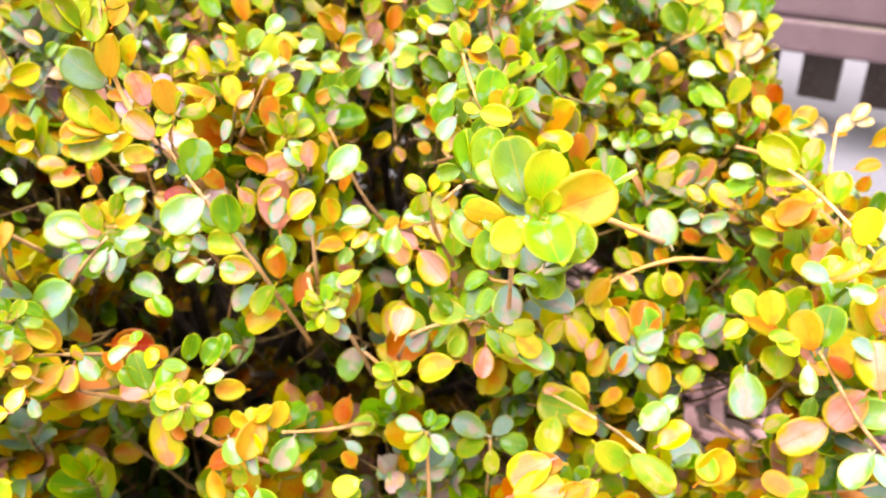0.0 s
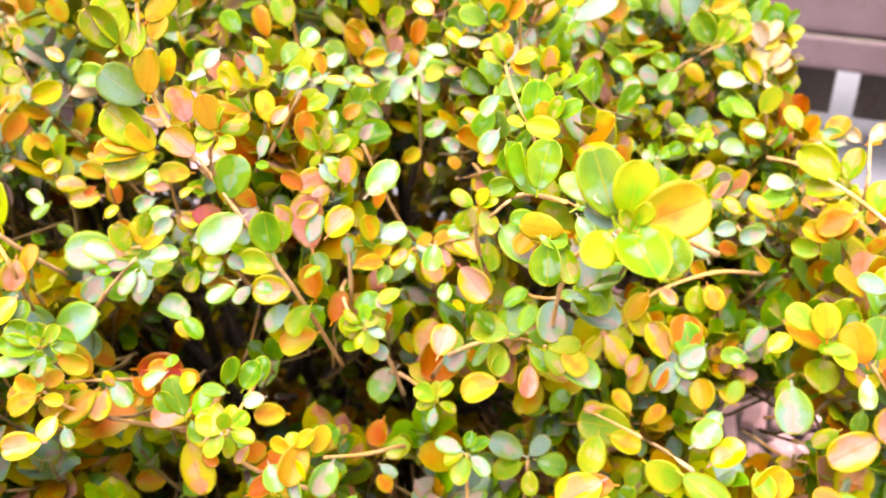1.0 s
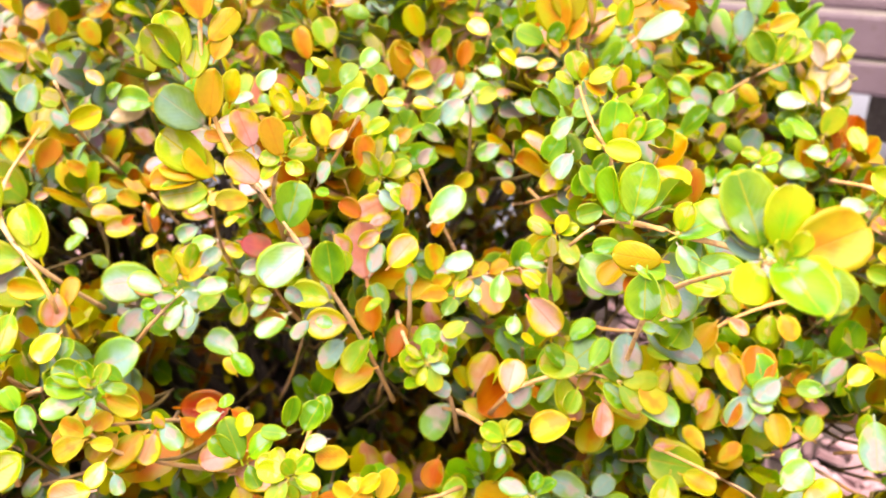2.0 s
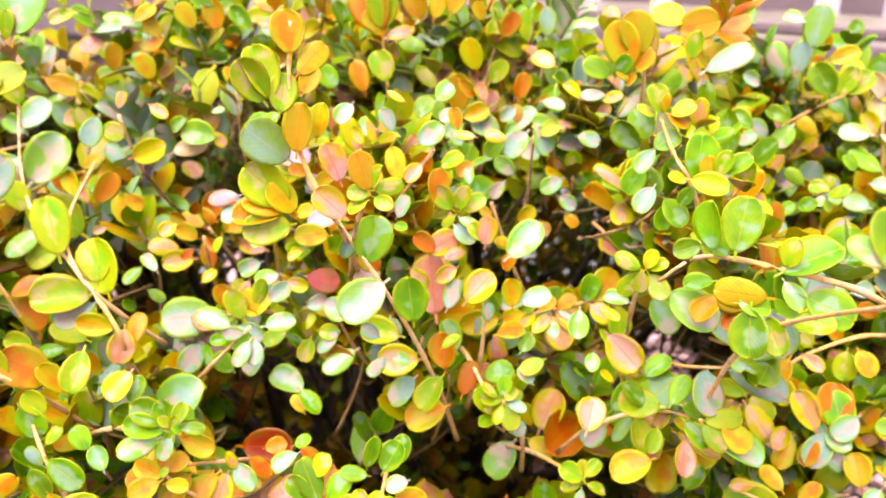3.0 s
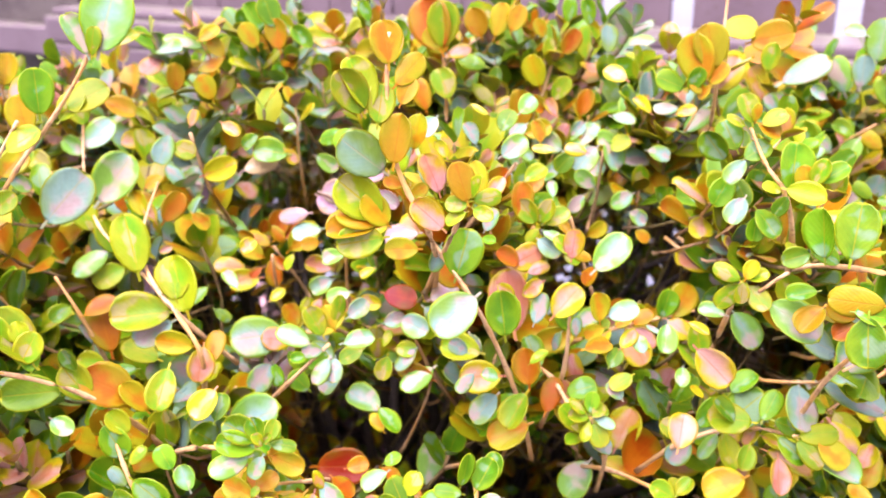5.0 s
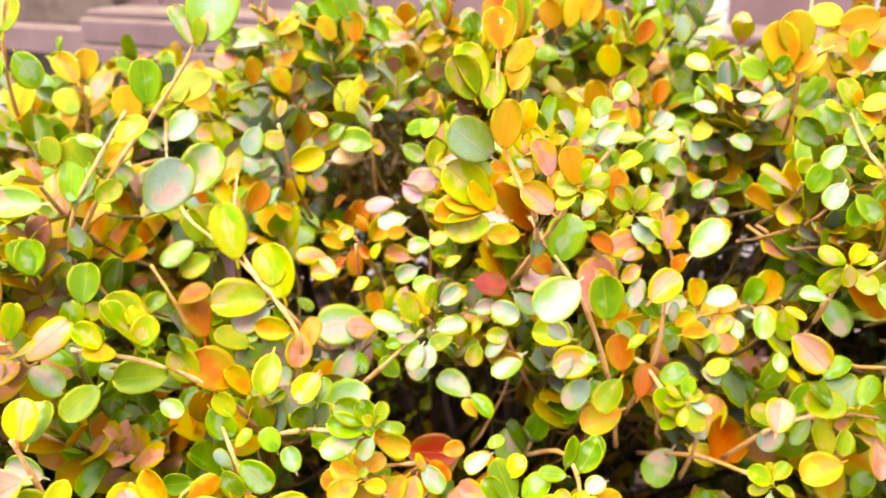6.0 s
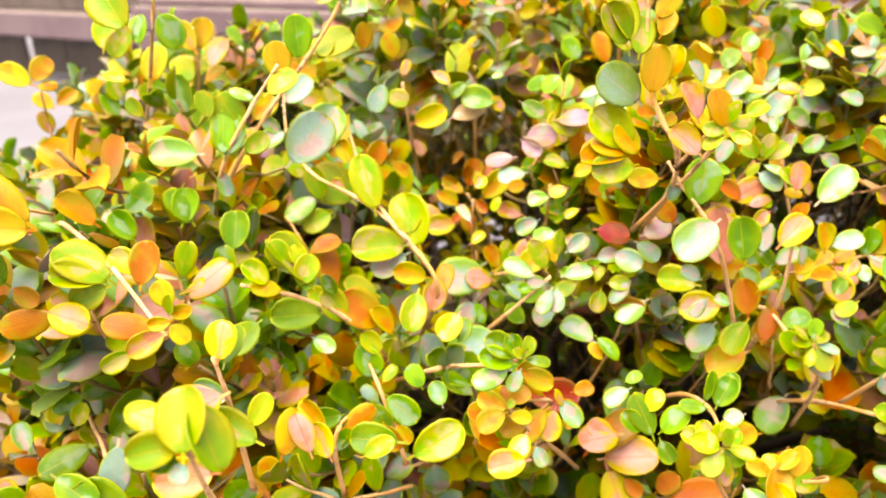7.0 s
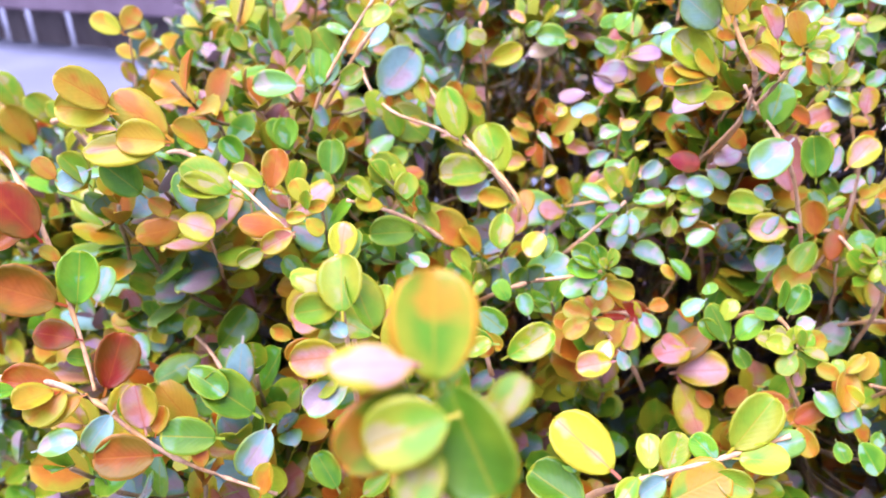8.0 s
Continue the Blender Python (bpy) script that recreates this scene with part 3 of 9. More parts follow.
blade(s, (0.0684, 0.3443, 0.4732), (0.0682, 0.3451, 0.4815), (-0.01, -0.40, 0.92), "gold")
blade(s, (0.0722, 0.3440, 0.4761), (0.0806, 0.3430, 0.4820), (-0.13, -0.67, 0.73), "green")
blade(s, (0.0628, 0.3460, 0.4729), (0.0569, 0.3472, 0.4753), (0.10, -0.69, 0.72), "lime")
blade(s, (0.0644, 0.3452, 0.4722), (0.0606, 0.3449, 0.4659), (-0.15, -0.91, 0.39), "green")
blade(s, (0.0542, 0.3643, 0.4808), (0.0497, 0.3687, 0.4906), (-0.40, -0.84, 0.37), "green")
blade(s, (0.0513, 0.3661, 0.4772), (0.0434, 0.3670, 0.4873), (-0.63, -0.66, 0.42), "green")
blade(s, (0.0537, 0.3578, 0.4801), (0.0621, 0.3586, 0.4853), (-0.35, -0.77, 0.53), "green")
blade(s, (0.0549, 0.3576, 0.4803), (0.0491, 0.3563, 0.4727), (-0.38, -0.60, 0.71), "sage")
blade(s, (0.0527, 0.3645, 0.4731), (0.0468, 0.3599, 0.4646), (-0.04, -0.89, 0.46), "green")
blade(s, (0.0541, 0.3642, 0.4732), (0.0560, 0.3569, 0.4654), (-0.52, -0.31, 0.79), "green")
blade(s, (0.0564, 0.3600, 0.4904), (0.0543, 0.3637, 0.5001), (0.14, -0.80, 0.58), "lime")
blade(s, (0.0585, 0.3595, 0.4906), (0.0659, 0.3579, 0.4950), (-0.18, -0.58, 0.79), "lime")
blade(s, (0.0577, 0.3599, 0.4912), (0.0645, 0.3575, 0.4872), (0.14, -0.83, 0.54), "gold")
blade(s, (0.0547, 0.3603, 0.4897), (0.0496, 0.3627, 0.4941), (0.02, -0.61, 0.79), "lime")
blade(s, (0.0569, 0.3601, 0.4912), (0.0578, 0.3590, 0.4971), (0.15, -0.78, 0.61), "gold")
blade(s, (0.0576, 0.3502, 0.4649), (0.0563, 0.3486, 0.4560), (-0.03, -0.90, 0.44), "green")
blade(s, (0.0568, 0.3510, 0.4665), (0.0628, 0.3443, 0.4595), (-0.10, -0.29, 0.95), "green")
blade(s, (0.0545, 0.3537, 0.4694), (0.0491, 0.3503, 0.4612), (-0.38, -0.65, 0.65), "sage")
s = shoot((0.0532, 0.3735, 0.3986), (0.0446, 0.3298, 0.4396), (0.0458, 0.3244, 0.4525))
blade(s, (0.0456, 0.3237, 0.4534), (0.0380, 0.3258, 0.4578), (-0.43, -0.72, 0.54), "lime")
blade(s, (0.0472, 0.3235, 0.4538), (0.0531, 0.3231, 0.4561), (-0.07, -0.60, 0.79), "lime")
blade(s, (0.0464, 0.3237, 0.4537), (0.0498, 0.3249, 0.4593), (-0.30, -0.67, 0.68), "gold")
blade(s, (0.0461, 0.3254, 0.4524), (0.0396, 0.3252, 0.4442), (0.22, -0.72, 0.66), "lime")
blade(s, (0.0476, 0.3248, 0.4521), (0.0515, 0.3174, 0.4472), (-0.27, -0.63, 0.73), "lime")
blade(s, (0.0447, 0.3203, 0.4553), (0.0442, 0.3187, 0.4485), (0.05, -0.90, 0.44), "lime")
blade(s, (0.0646, 0.3844, 0.4151), (0.0718, 0.3742, 0.4046), (0.13, -0.70, 0.71), "sage")
blade(s, (0.0448, 0.3306, 0.4392), (0.0366, 0.3334, 0.4408), (-0.19, -0.50, 0.85), "sage")
s = shoot((-0.0009, 0.4378, 0.3644), (0.0081, 0.3982, 0.3977), (0.0216, 0.3982, 0.4000), (0.0392, 0.3982, 0.4049), (0.0530, 0.3913, 0.4118))
blade(s, (0.0088, 0.3918, 0.4023), (-0.0077, 0.3901, 0.3997), (-0.28, -0.91, 0.31), "gold")
blade(s, (0.0077, 0.3924, 0.4033), (0.0012, 0.3943, 0.4109), (-0.22, -0.67, 0.71), "green")
blade(s, (0.0077, 0.3934, 0.4052), (0.0175, 0.3931, 0.4114), (0.24, -0.49, 0.84), "sage")
blade(s, (0.0219, 0.3918, 0.4046), (0.0163, 0.3896, 0.3997), (0.29, -0.36, 0.89), "blush")
blade(s, (0.0230, 0.3917, 0.4047), (0.0295, 0.3929, 0.4101), (0.08, -0.55, 0.83), "gold")
blade(s, (0.0295, 0.3915, 0.4059), (0.0369, 0.3921, 0.4116), (-0.44, -0.45, 0.78), "rust")
blade(s, (0.0273, 0.3907, 0.4039), (0.0328, 0.3806, 0.3946), (-0.50, -0.49, 0.72), "blush")
blade(s, (0.0294, 0.3910, 0.4050), (0.0375, 0.3849, 0.3996), (0.06, -0.54, 0.84), "blush")
blade(s, (0.0423, 0.3907, 0.4086), (0.0502, 0.3849, 0.4043), (-0.13, -0.71, 0.69), "blush")
blade(s, (0.0402, 0.3911, 0.4085), (0.0440, 0.3917, 0.4201), (0.23, -0.89, 0.39), "green")
blade(s, (0.0444, 0.3904, 0.4088), (0.0522, 0.3959, 0.4209), (0.11, -0.77, 0.63), "gold")
blade(s, (0.0164, 0.3918, 0.4035), (0.0208, 0.3924, 0.4080), (0.08, -0.69, 0.72), "lime")
blade(s, (0.0452, 0.3862, 0.4012), (0.0567, 0.3818, 0.3937), (0.02, -0.28, 0.96), "lime")
blade(s, (0.0527, 0.3890, 0.4094), (0.0541, 0.3811, 0.3990), (0.15, -0.44, 0.89), "lime")
s = shoot((0.0301, 0.3697, 0.3551), (0.0333, 0.3396, 0.3888), (0.0544, 0.3526, 0.3849), (0.0658, 0.3511, 0.3875), (0.0722, 0.3326, 0.3944))
blade(s, (0.0542, 0.3518, 0.3855), (0.0675, 0.3530, 0.3994), (-0.12, -0.43, 0.90), "green")
blade(s, (0.0456, 0.3533, 0.3846), (0.0548, 0.3568, 0.3935), (0.24, -0.78, 0.57), "green")
blade(s, (0.0576, 0.3576, 0.3957), (0.0666, 0.3594, 0.4033), (-0.37, -0.34, 0.86), "green")
blade(s, (0.0545, 0.3514, 0.3850), (0.0559, 0.3412, 0.3751), (0.18, -0.60, 0.78), "lime")
blade(s, (0.0668, 0.3451, 0.3811), (0.0822, 0.3380, 0.3772), (0.09, -0.24, 0.97), "blush")
blade(s, (0.0662, 0.3480, 0.3849), (0.0742, 0.3436, 0.3826), (-0.04, -0.54, 0.84), "blush")
blade(s, (0.0649, 0.3366, 0.3984), (0.0757, 0.3334, 0.3956), (-0.24, -0.69, 0.69), "green")
blade(s, (0.0714, 0.3320, 0.3948), (0.0832, 0.3288, 0.3987), (-0.24, -0.65, 0.72), "lime")
blade(s, (0.0713, 0.3318, 0.3945), (0.0768, 0.3228, 0.3900), (-0.44, -0.28, 0.86), "lime")
blade(s, (0.0772, 0.3300, 0.3951), (0.0852, 0.3231, 0.3897), (-0.46, -0.17, 0.87), "gold")
blade(s, (0.0532, 0.3511, 0.3841), (0.0449, 0.3473, 0.3774), (-0.50, -0.30, 0.81), "sage")
blade(s, (0.0617, 0.3526, 0.3806), (0.0589, 0.3449, 0.3694), (-0.69, -0.51, 0.52), "blush")
blade(s, (0.0435, 0.3516, 0.3815), (0.0338, 0.3554, 0.3861), (-0.30, -0.53, 0.79), "lime")
blade(s, (0.0444, 0.3509, 0.3807), (0.0354, 0.3487, 0.3741), (0.12, -0.73, 0.67), "sage")
blade(s, (0.0664, 0.3496, 0.3873), (0.0604, 0.3472, 0.3820), (-0.38, -0.47, 0.80), "blush")
s = shoot((0.1768, 0.4111, 0.3812), (0.1465, 0.3777, 0.4047), (0.1198, 0.3828, 0.3895), (0.1036, 0.3800, 0.3737))
blade(s, (0.1298, 0.3627, 0.3684), (0.1344, 0.3717, 0.3842), (-0.01, -0.63, 0.77), "rust")
blade(s, (0.1131, 0.3810, 0.3836), (0.1176, 0.3731, 0.3730), (-0.13, -0.80, 0.59), "blush")
blade(s, (0.1186, 0.3658, 0.3646), (0.1106, 0.3579, 0.3560), (0.06, -0.34, 0.94), "gold")
blade(s, (0.1378, 0.3763, 0.3960), (0.1358, 0.3713, 0.3849), (-0.34, -0.42, 0.85), "lime")
blade(s, (0.1231, 0.3809, 0.3911), (0.1291, 0.3735, 0.3881), (-0.18, -0.73, 0.66), "blush")
blade(s, (0.1285, 0.3838, 0.3918), (0.1220, 0.3868, 0.4000), (-0.35, -0.56, 0.75), "lime")
blade(s, (0.1194, 0.3817, 0.3894), (0.1100, 0.3757, 0.3794), (-0.04, -0.64, 0.77), "gold")
blade(s, (0.1053, 0.3789, 0.3749), (0.1101, 0.3689, 0.3689), (-0.39, -0.55, 0.74), "lime")
blade(s, (0.1033, 0.3789, 0.3736), (0.0937, 0.3845, 0.3766), (0.10, -0.81, 0.58), "lime")
blade(s, (0.1280, 0.3632, 0.3677), (0.1352, 0.3552, 0.3659), (-0.55, -0.26, 0.79), "sage")
blade(s, (0.1298, 0.3625, 0.3681), (0.1205, 0.3562, 0.3577), (-0.01, -0.60, 0.80), "sage")
blade(s, (0.1409, 0.3751, 0.3967), (0.1439, 0.3664, 0.3899), (-0.24, -0.39, 0.89), "gold")
blade(s, (0.1011, 0.3777, 0.3706), (0.0933, 0.3707, 0.3626), (0.03, -0.67, 0.74), "blush")
blade(s, (0.1398, 0.3623, 0.3756), (0.1298, 0.3579, 0.3689), (-0.10, -0.84, 0.53), "sage")
s = shoot((-0.0070, 0.3933, 0.3880), (-0.0046, 0.3513, 0.4097), (-0.0008, 0.3480, 0.3983), (0.0058, 0.3427, 0.3908))
blade(s, (0.0057, 0.3416, 0.3911), (-0.0025, 0.3438, 0.4005), (-0.13, -0.55, 0.83), "lime")
blade(s, (0.0057, 0.3421, 0.3917), (0.0120, 0.3459, 0.3990), (-0.28, -0.40, 0.87), "lime")
blade(s, (0.0047, 0.3410, 0.3901), (-0.0019, 0.3378, 0.3897), (0.32, -0.25, 0.91), "lime")
blade(s, (0.0056, 0.3404, 0.3892), (0.0148, 0.3398, 0.3863), (-0.38, -0.27, 0.88), "sage")
blade(s, (0.0055, 0.3392, 0.3928), (0.0055, 0.3431, 0.3987), (0.21, -0.85, 0.48), "lime")
blade(s, (0.0057, 0.3387, 0.3921), (0.0103, 0.3358, 0.3941), (-0.07, -0.58, 0.81), "lime")
blade(s, (0.0051, 0.3390, 0.3924), (0.0007, 0.3394, 0.3960), (0.15, -0.33, 0.93), "lime")
blade(s, (0.0236, 0.3825, 0.3549), (0.0310, 0.3880, 0.3713), (-0.34, -0.78, 0.52), "blush")
blade(s, (0.0146, 0.3830, 0.3510), (0.0034, 0.3746, 0.3397), (-0.32, -0.56, 0.76), "sage")
blade(s, (-0.0001, 0.3558, 0.3975), (0.0108, 0.3555, 0.4017), (0.21, -0.48, 0.85), "green")
blade(s, (0.0190, 0.3816, 0.3528), (0.0296, 0.3752, 0.3493), (0.31, -0.85, 0.43), "gold")
blade(s, (0.0214, 0.3840, 0.3566), (0.0158, 0.3870, 0.3652), (0.16, -0.35, 0.92), "gold")
s = shoot((-0.1462, 0.3570, 0.3730), (-0.1188, 0.3171, 0.4070), (-0.1000, 0.3076, 0.4074), (-0.0941, 0.3058, 0.4123))
blade(s, (-0.0943, 0.3054, 0.4137), (-0.1041, 0.3047, 0.4207), (-0.10, -0.62, 0.78), "green")
blade(s, (-0.0946, 0.3040, 0.4119), (-0.1056, 0.3008, 0.4171), (-0.04, -0.68, 0.73), "green")
blade(s, (-0.0935, 0.3052, 0.4130), (-0.0966, 0.3070, 0.4209), (0.20, -0.90, 0.39), "green")
blade(s, (-0.0918, 0.3031, 0.4145), (-0.0893, 0.3081, 0.4193), (0.45, -0.73, 0.50), "lime")
blade(s, (-0.0920, 0.3056, 0.4128), (-0.0837, 0.3055, 0.4124), (0.31, -0.33, 0.89), "green")
blade(s, (-0.0930, 0.3035, 0.4103), (-0.0967, 0.3001, 0.4045), (0.21, -0.67, 0.71), "sage")
blade(s, (-0.0963, 0.3025, 0.4107), (-0.1071, 0.2963, 0.4095), (0.51, -0.61, 0.61), "sage")
blade(s, (-0.0932, 0.3098, 0.4058), (-0.0828, 0.3084, 0.4014), (0.42, -0.82, 0.39), "gold")
blade(s, (-0.0961, 0.3098, 0.3908), (-0.1010, 0.3106, 0.3995), (0.07, -0.69, 0.72), "gold")
blade(s, (-0.0988, 0.3079, 0.3898), (-0.1103, 0.3059, 0.3940), (-0.02, -0.59, 0.81), "gold")
blade(s, (-0.0922, 0.3011, 0.4156), (-0.0904, 0.3027, 0.4183), (0.69, -0.28, 0.66), "lime")
blade(s, (-0.0925, 0.3017, 0.4148), (-0.0947, 0.3011, 0.4188), (0.29, -0.62, 0.73), "lime")
s = shoot((-0.1406, 0.3901, 0.3674), (-0.1226, 0.3496, 0.4098), (-0.1205, 0.3456, 0.4204), (-0.1256, 0.3481, 0.4293), (-0.1395, 0.3610, 0.4388), (-0.1509, 0.3690, 0.4482), (-0.1866, 0.4268, 0.4350), (-0.2047, 0.4581, 0.4448), (-0.2019, 0.4673, 0.4733))
blade(s, (-0.1325, 0.3602, 0.4327), (-0.1349, 0.3673, 0.4479), (0.06, -0.89, 0.45), "lime")
blade(s, (-0.1331, 0.3587, 0.4302), (-0.1528, 0.3512, 0.4318), (0.66, -0.39, 0.64), "lime")
blade(s, (-0.1331, 0.3575, 0.4276), (-0.1456, 0.3496, 0.4238), (0.27, -0.70, 0.66), "sage")
blade(s, (-0.1215, 0.3508, 0.4131), (-0.1200, 0.3586, 0.4236), (-0.08, -0.28, 0.96), "gold")
blade(s, (-0.1256, 0.3528, 0.4199), (-0.1377, 0.3492, 0.4246), (0.35, -0.87, 0.36), "gold")
blade(s, (-0.1232, 0.3539, 0.4201), (-0.1243, 0.3461, 0.4097), (0.46, -0.69, 0.56), "blush")
blade(s, (-0.1133, 0.3311, 0.4165), (-0.1193, 0.3223, 0.4114), (0.37, -0.20, 0.91), "blush")
blade(s, (-0.1267, 0.3302, 0.4254), (-0.1293, 0.3198, 0.4152), (0.19, -0.79, 0.59), "lime")
blade(s, (-0.1136, 0.3252, 0.4073), (-0.1116, 0.3319, 0.4143), (0.42, -0.73, 0.53), "green")
blade(s, (-0.1859, 0.4299, 0.4458), (-0.1709, 0.4389, 0.4646), (0.46, -0.57, 0.68), "sage")
blade(s, (-0.1497, 0.3809, 0.3994), (-0.1628, 0.3800, 0.4074), (0.76, -0.40, 0.51), "lime")
blade(s, (-0.1569, 0.3768, 0.3984), (-0.1669, 0.3738, 0.3993), (0.88, -0.26, 0.41), "green")
blade(s, (-0.1395, 0.3316, 0.4119), (-0.1526, 0.3266, 0.4248), (0.19, -0.65, 0.74), "gold")
blade(s, (-0.1362, 0.3309, 0.4080), (-0.1426, 0.3298, 0.4191), (0.42, -0.44, 0.80), "gold")
blade(s, (-0.1871, 0.4255, 0.4355), (-0.1919, 0.4265, 0.4488), (0.58, -0.73, 0.35), "lime")
blade(s, (-0.1796, 0.4254, 0.4253), (-0.1835, 0.4277, 0.4408), (0.03, -0.76, 0.65), "lime")
blade(s, (-0.2024, 0.4596, 0.4496), (-0.2117, 0.4506, 0.4447), (0.21, -0.78, 0.59), "sage")
blade(s, (-0.2027, 0.4628, 0.4616), (-0.1892, 0.4686, 0.4728), (0.31, -0.71, 0.63), "sage")
blade(s, (-0.2000, 0.4666, 0.4709), (-0.2048, 0.4633, 0.4830), (0.59, -0.66, 0.47), "lime")
blade(s, (-0.1815, 0.4255, 0.4278), (-0.1938, 0.4141, 0.4227), (0.29, -0.53, 0.80), "sage")
blade(s, (-0.1758, 0.4253, 0.4201), (-0.1870, 0.4168, 0.4163), (0.19, -0.81, 0.56), "lime")
s = shoot((-0.1802, 0.4090, 0.3634), (-0.1666, 0.3756, 0.4033), (-0.1772, 0.3791, 0.4217), (-0.1838, 0.3812, 0.4346))
blade(s, (-0.1670, 0.3788, 0.4027), (-0.1713, 0.3855, 0.4232), (0.44, -0.55, 0.71), "rust")
blade(s, (-0.1750, 0.3782, 0.4198), (-0.1647, 0.3854, 0.4244), (0.11, -0.29, 0.95), "rust")
blade(s, (-0.1669, 0.3730, 0.4012), (-0.1764, 0.3707, 0.4062), (0.64, -0.57, 0.51), "lime")
blade(s, (-0.1784, 0.3785, 0.4244), (-0.1836, 0.3710, 0.4213), (0.23, -0.81, 0.54), "green")
s = shoot((-0.0800, 0.4121, 0.3909), (-0.0774, 0.3810, 0.4149), (-0.1018, 0.4125, 0.3926), (-0.1036, 0.4072, 0.3967))
blade(s, (-0.1062, 0.4057, 0.3976), (-0.1272, 0.3965, 0.4001), (0.20, -0.79, 0.58), "sage")
blade(s, (-0.1023, 0.4074, 0.3987), (-0.1072, 0.4108, 0.4084), (0.05, -0.37, 0.93), "gold")
blade(s, (-0.1002, 0.4089, 0.4005), (-0.0971, 0.4122, 0.4102), (0.41, -0.85, 0.33), "lime")
blade(s, (-0.0997, 0.4082, 0.3988), (-0.0901, 0.4096, 0.3922), (-0.14, -0.72, 0.68), "sage")
blade(s, (-0.1040, 0.4049, 0.3948), (-0.1151, 0.3990, 0.3991), (0.40, -0.72, 0.57), "blush")
blade(s, (-0.1124, 0.3987, 0.3884), (-0.1185, 0.3890, 0.3806), (0.56, -0.67, 0.49), "sage")
blade(s, (-0.1116, 0.3989, 0.3883), (-0.1086, 0.3936, 0.3803), (0.40, -0.82, 0.41), "green")
blade(s, (-0.0980, 0.4096, 0.4006), (-0.0915, 0.4142, 0.4048), (-0.14, -0.95, 0.27), "sage")
blade(s, (-0.1045, 0.4061, 0.3973), (-0.1018, 0.4121, 0.4033), (0.16, -0.53, 0.84), "gold")
blade(s, (-0.1065, 0.4023, 0.3915), (-0.1004, 0.4020, 0.3838), (0.06, -0.66, 0.75), "green")
blade(s, (-0.1001, 0.4049, 0.3927), (-0.0881, 0.4004, 0.3872), (0.07, -0.49, 0.87), "sage")
s = shoot((-0.0150, 0.4560, 0.3887), (-0.0140, 0.4055, 0.4242), (-0.0108, 0.3664, 0.4558))
blade(s, (-0.0156, 0.3663, 0.4583), (-0.0143, 0.3695, 0.4708), (0.31, -0.66, 0.68), "rust")
blade(s, (-0.0095, 0.3657, 0.4569), (-0.0158, 0.3669, 0.4651), (-0.35, -0.85, 0.40), "lime")
blade(s, (-0.0087, 0.3657, 0.4568), (-0.0049, 0.3648, 0.4658), (-0.16, -0.86, 0.49), "lime")
blade(s, (-0.0076, 0.3657, 0.4568), (0.0012, 0.3675, 0.4613), (0.28, -0.62, 0.73), "lime")
blade(s, (-0.0089, 0.3653, 0.4558), (-0.0137, 0.3638, 0.4519), (0.24, -0.61, 0.75), "lime")
blade(s, (-0.0080, 0.3650, 0.4551), (-0.0021, 0.3606, 0.4535), (0.28, -0.35, 0.89), "sage")
blade(s, (-0.0278, 0.3686, 0.4659), (-0.0295, 0.3732, 0.4778), (0.19, -0.70, 0.69), "gold")
blade(s, (-0.0041, 0.3685, 0.4650), (-0.0049, 0.3717, 0.4704), (0.04, -0.55, 0.83), "sage")
blade(s, (-0.0099, 0.3641, 0.4526), (-0.0025, 0.3596, 0.4482), (-0.10, -0.75, 0.66), "sage")
blade(s, (-0.0195, 0.3604, 0.4439), (-0.0081, 0.3624, 0.4491), (0.14, -0.91, 0.40), "blush")
blade(s, (-0.0157, 0.3604, 0.4439), (-0.0232, 0.3615, 0.4497), (0.30, -0.77, 0.56), "rust")
blade(s, (-0.0138, 0.3597, 0.4421), (-0.0062, 0.3593, 0.4453), (0.19, -0.71, 0.68), "blush")
s = shoot((-0.0043, 0.5479, 0.4011), (-0.0055, 0.4991, 0.4348), (-0.0067, 0.4853, 0.4596))
blade(s, (-0.0070, 0.4843, 0.4596), (-0.0077, 0.4848, 0.4795), (0.20, -0.71, 0.68), "gold")
blade(s, (-0.0057, 0.4840, 0.4586), (0.0074, 0.4849, 0.4622), (-0.18, -0.91, 0.38), "gold")
blade(s, (-0.0044, 0.4833, 0.4561), (-0.0137, 0.4797, 0.4518), (0.17, -0.69, 0.70), "green")
blade(s, (-0.0136, 0.4834, 0.4562), (-0.0213, 0.4883, 0.4684), (0.21, -0.47, 0.86), "green")
blade(s, (-0.0166, 0.4982, 0.4352), (-0.0027, 0.5012, 0.4399), (0.18, -0.81, 0.56), "sage")
blade(s, (-0.0241, 0.4836, 0.4576), (-0.0345, 0.4856, 0.4653), (0.30, -0.47, 0.83), "lime")
blade(s, (-0.0215, 0.4827, 0.4538), (-0.0295, 0.4814, 0.4502), (-0.24, -0.87, 0.42), "sage")
blade(s, (-0.0321, 0.4816, 0.4515), (-0.0555, 0.4805, 0.4548), (-0.14, -0.76, 0.63), "sage")
blade(s, (0.0126, 0.4812, 0.4510), (-0.0004, 0.4850, 0.4582), (-0.14, -0.80, 0.59), "sage")
blade(s, (0.0152, 0.4810, 0.4510), (0.0282, 0.4838, 0.4635), (-0.34, -0.47, 0.81), "sage")
blade(s, (0.0139, 0.4811, 0.4510), (0.0203, 0.4814, 0.4562), (-0.21, -0.96, 0.18), "green")
blade(s, (0.0178, 0.4801, 0.4485), (0.0306, 0.4754, 0.4416), (0.15, -0.86, 0.49), "sage")
blade(s, (0.0126, 0.4797, 0.4460), (0.0047, 0.4794, 0.4407), (-0.48, -0.78, 0.39), "sage")
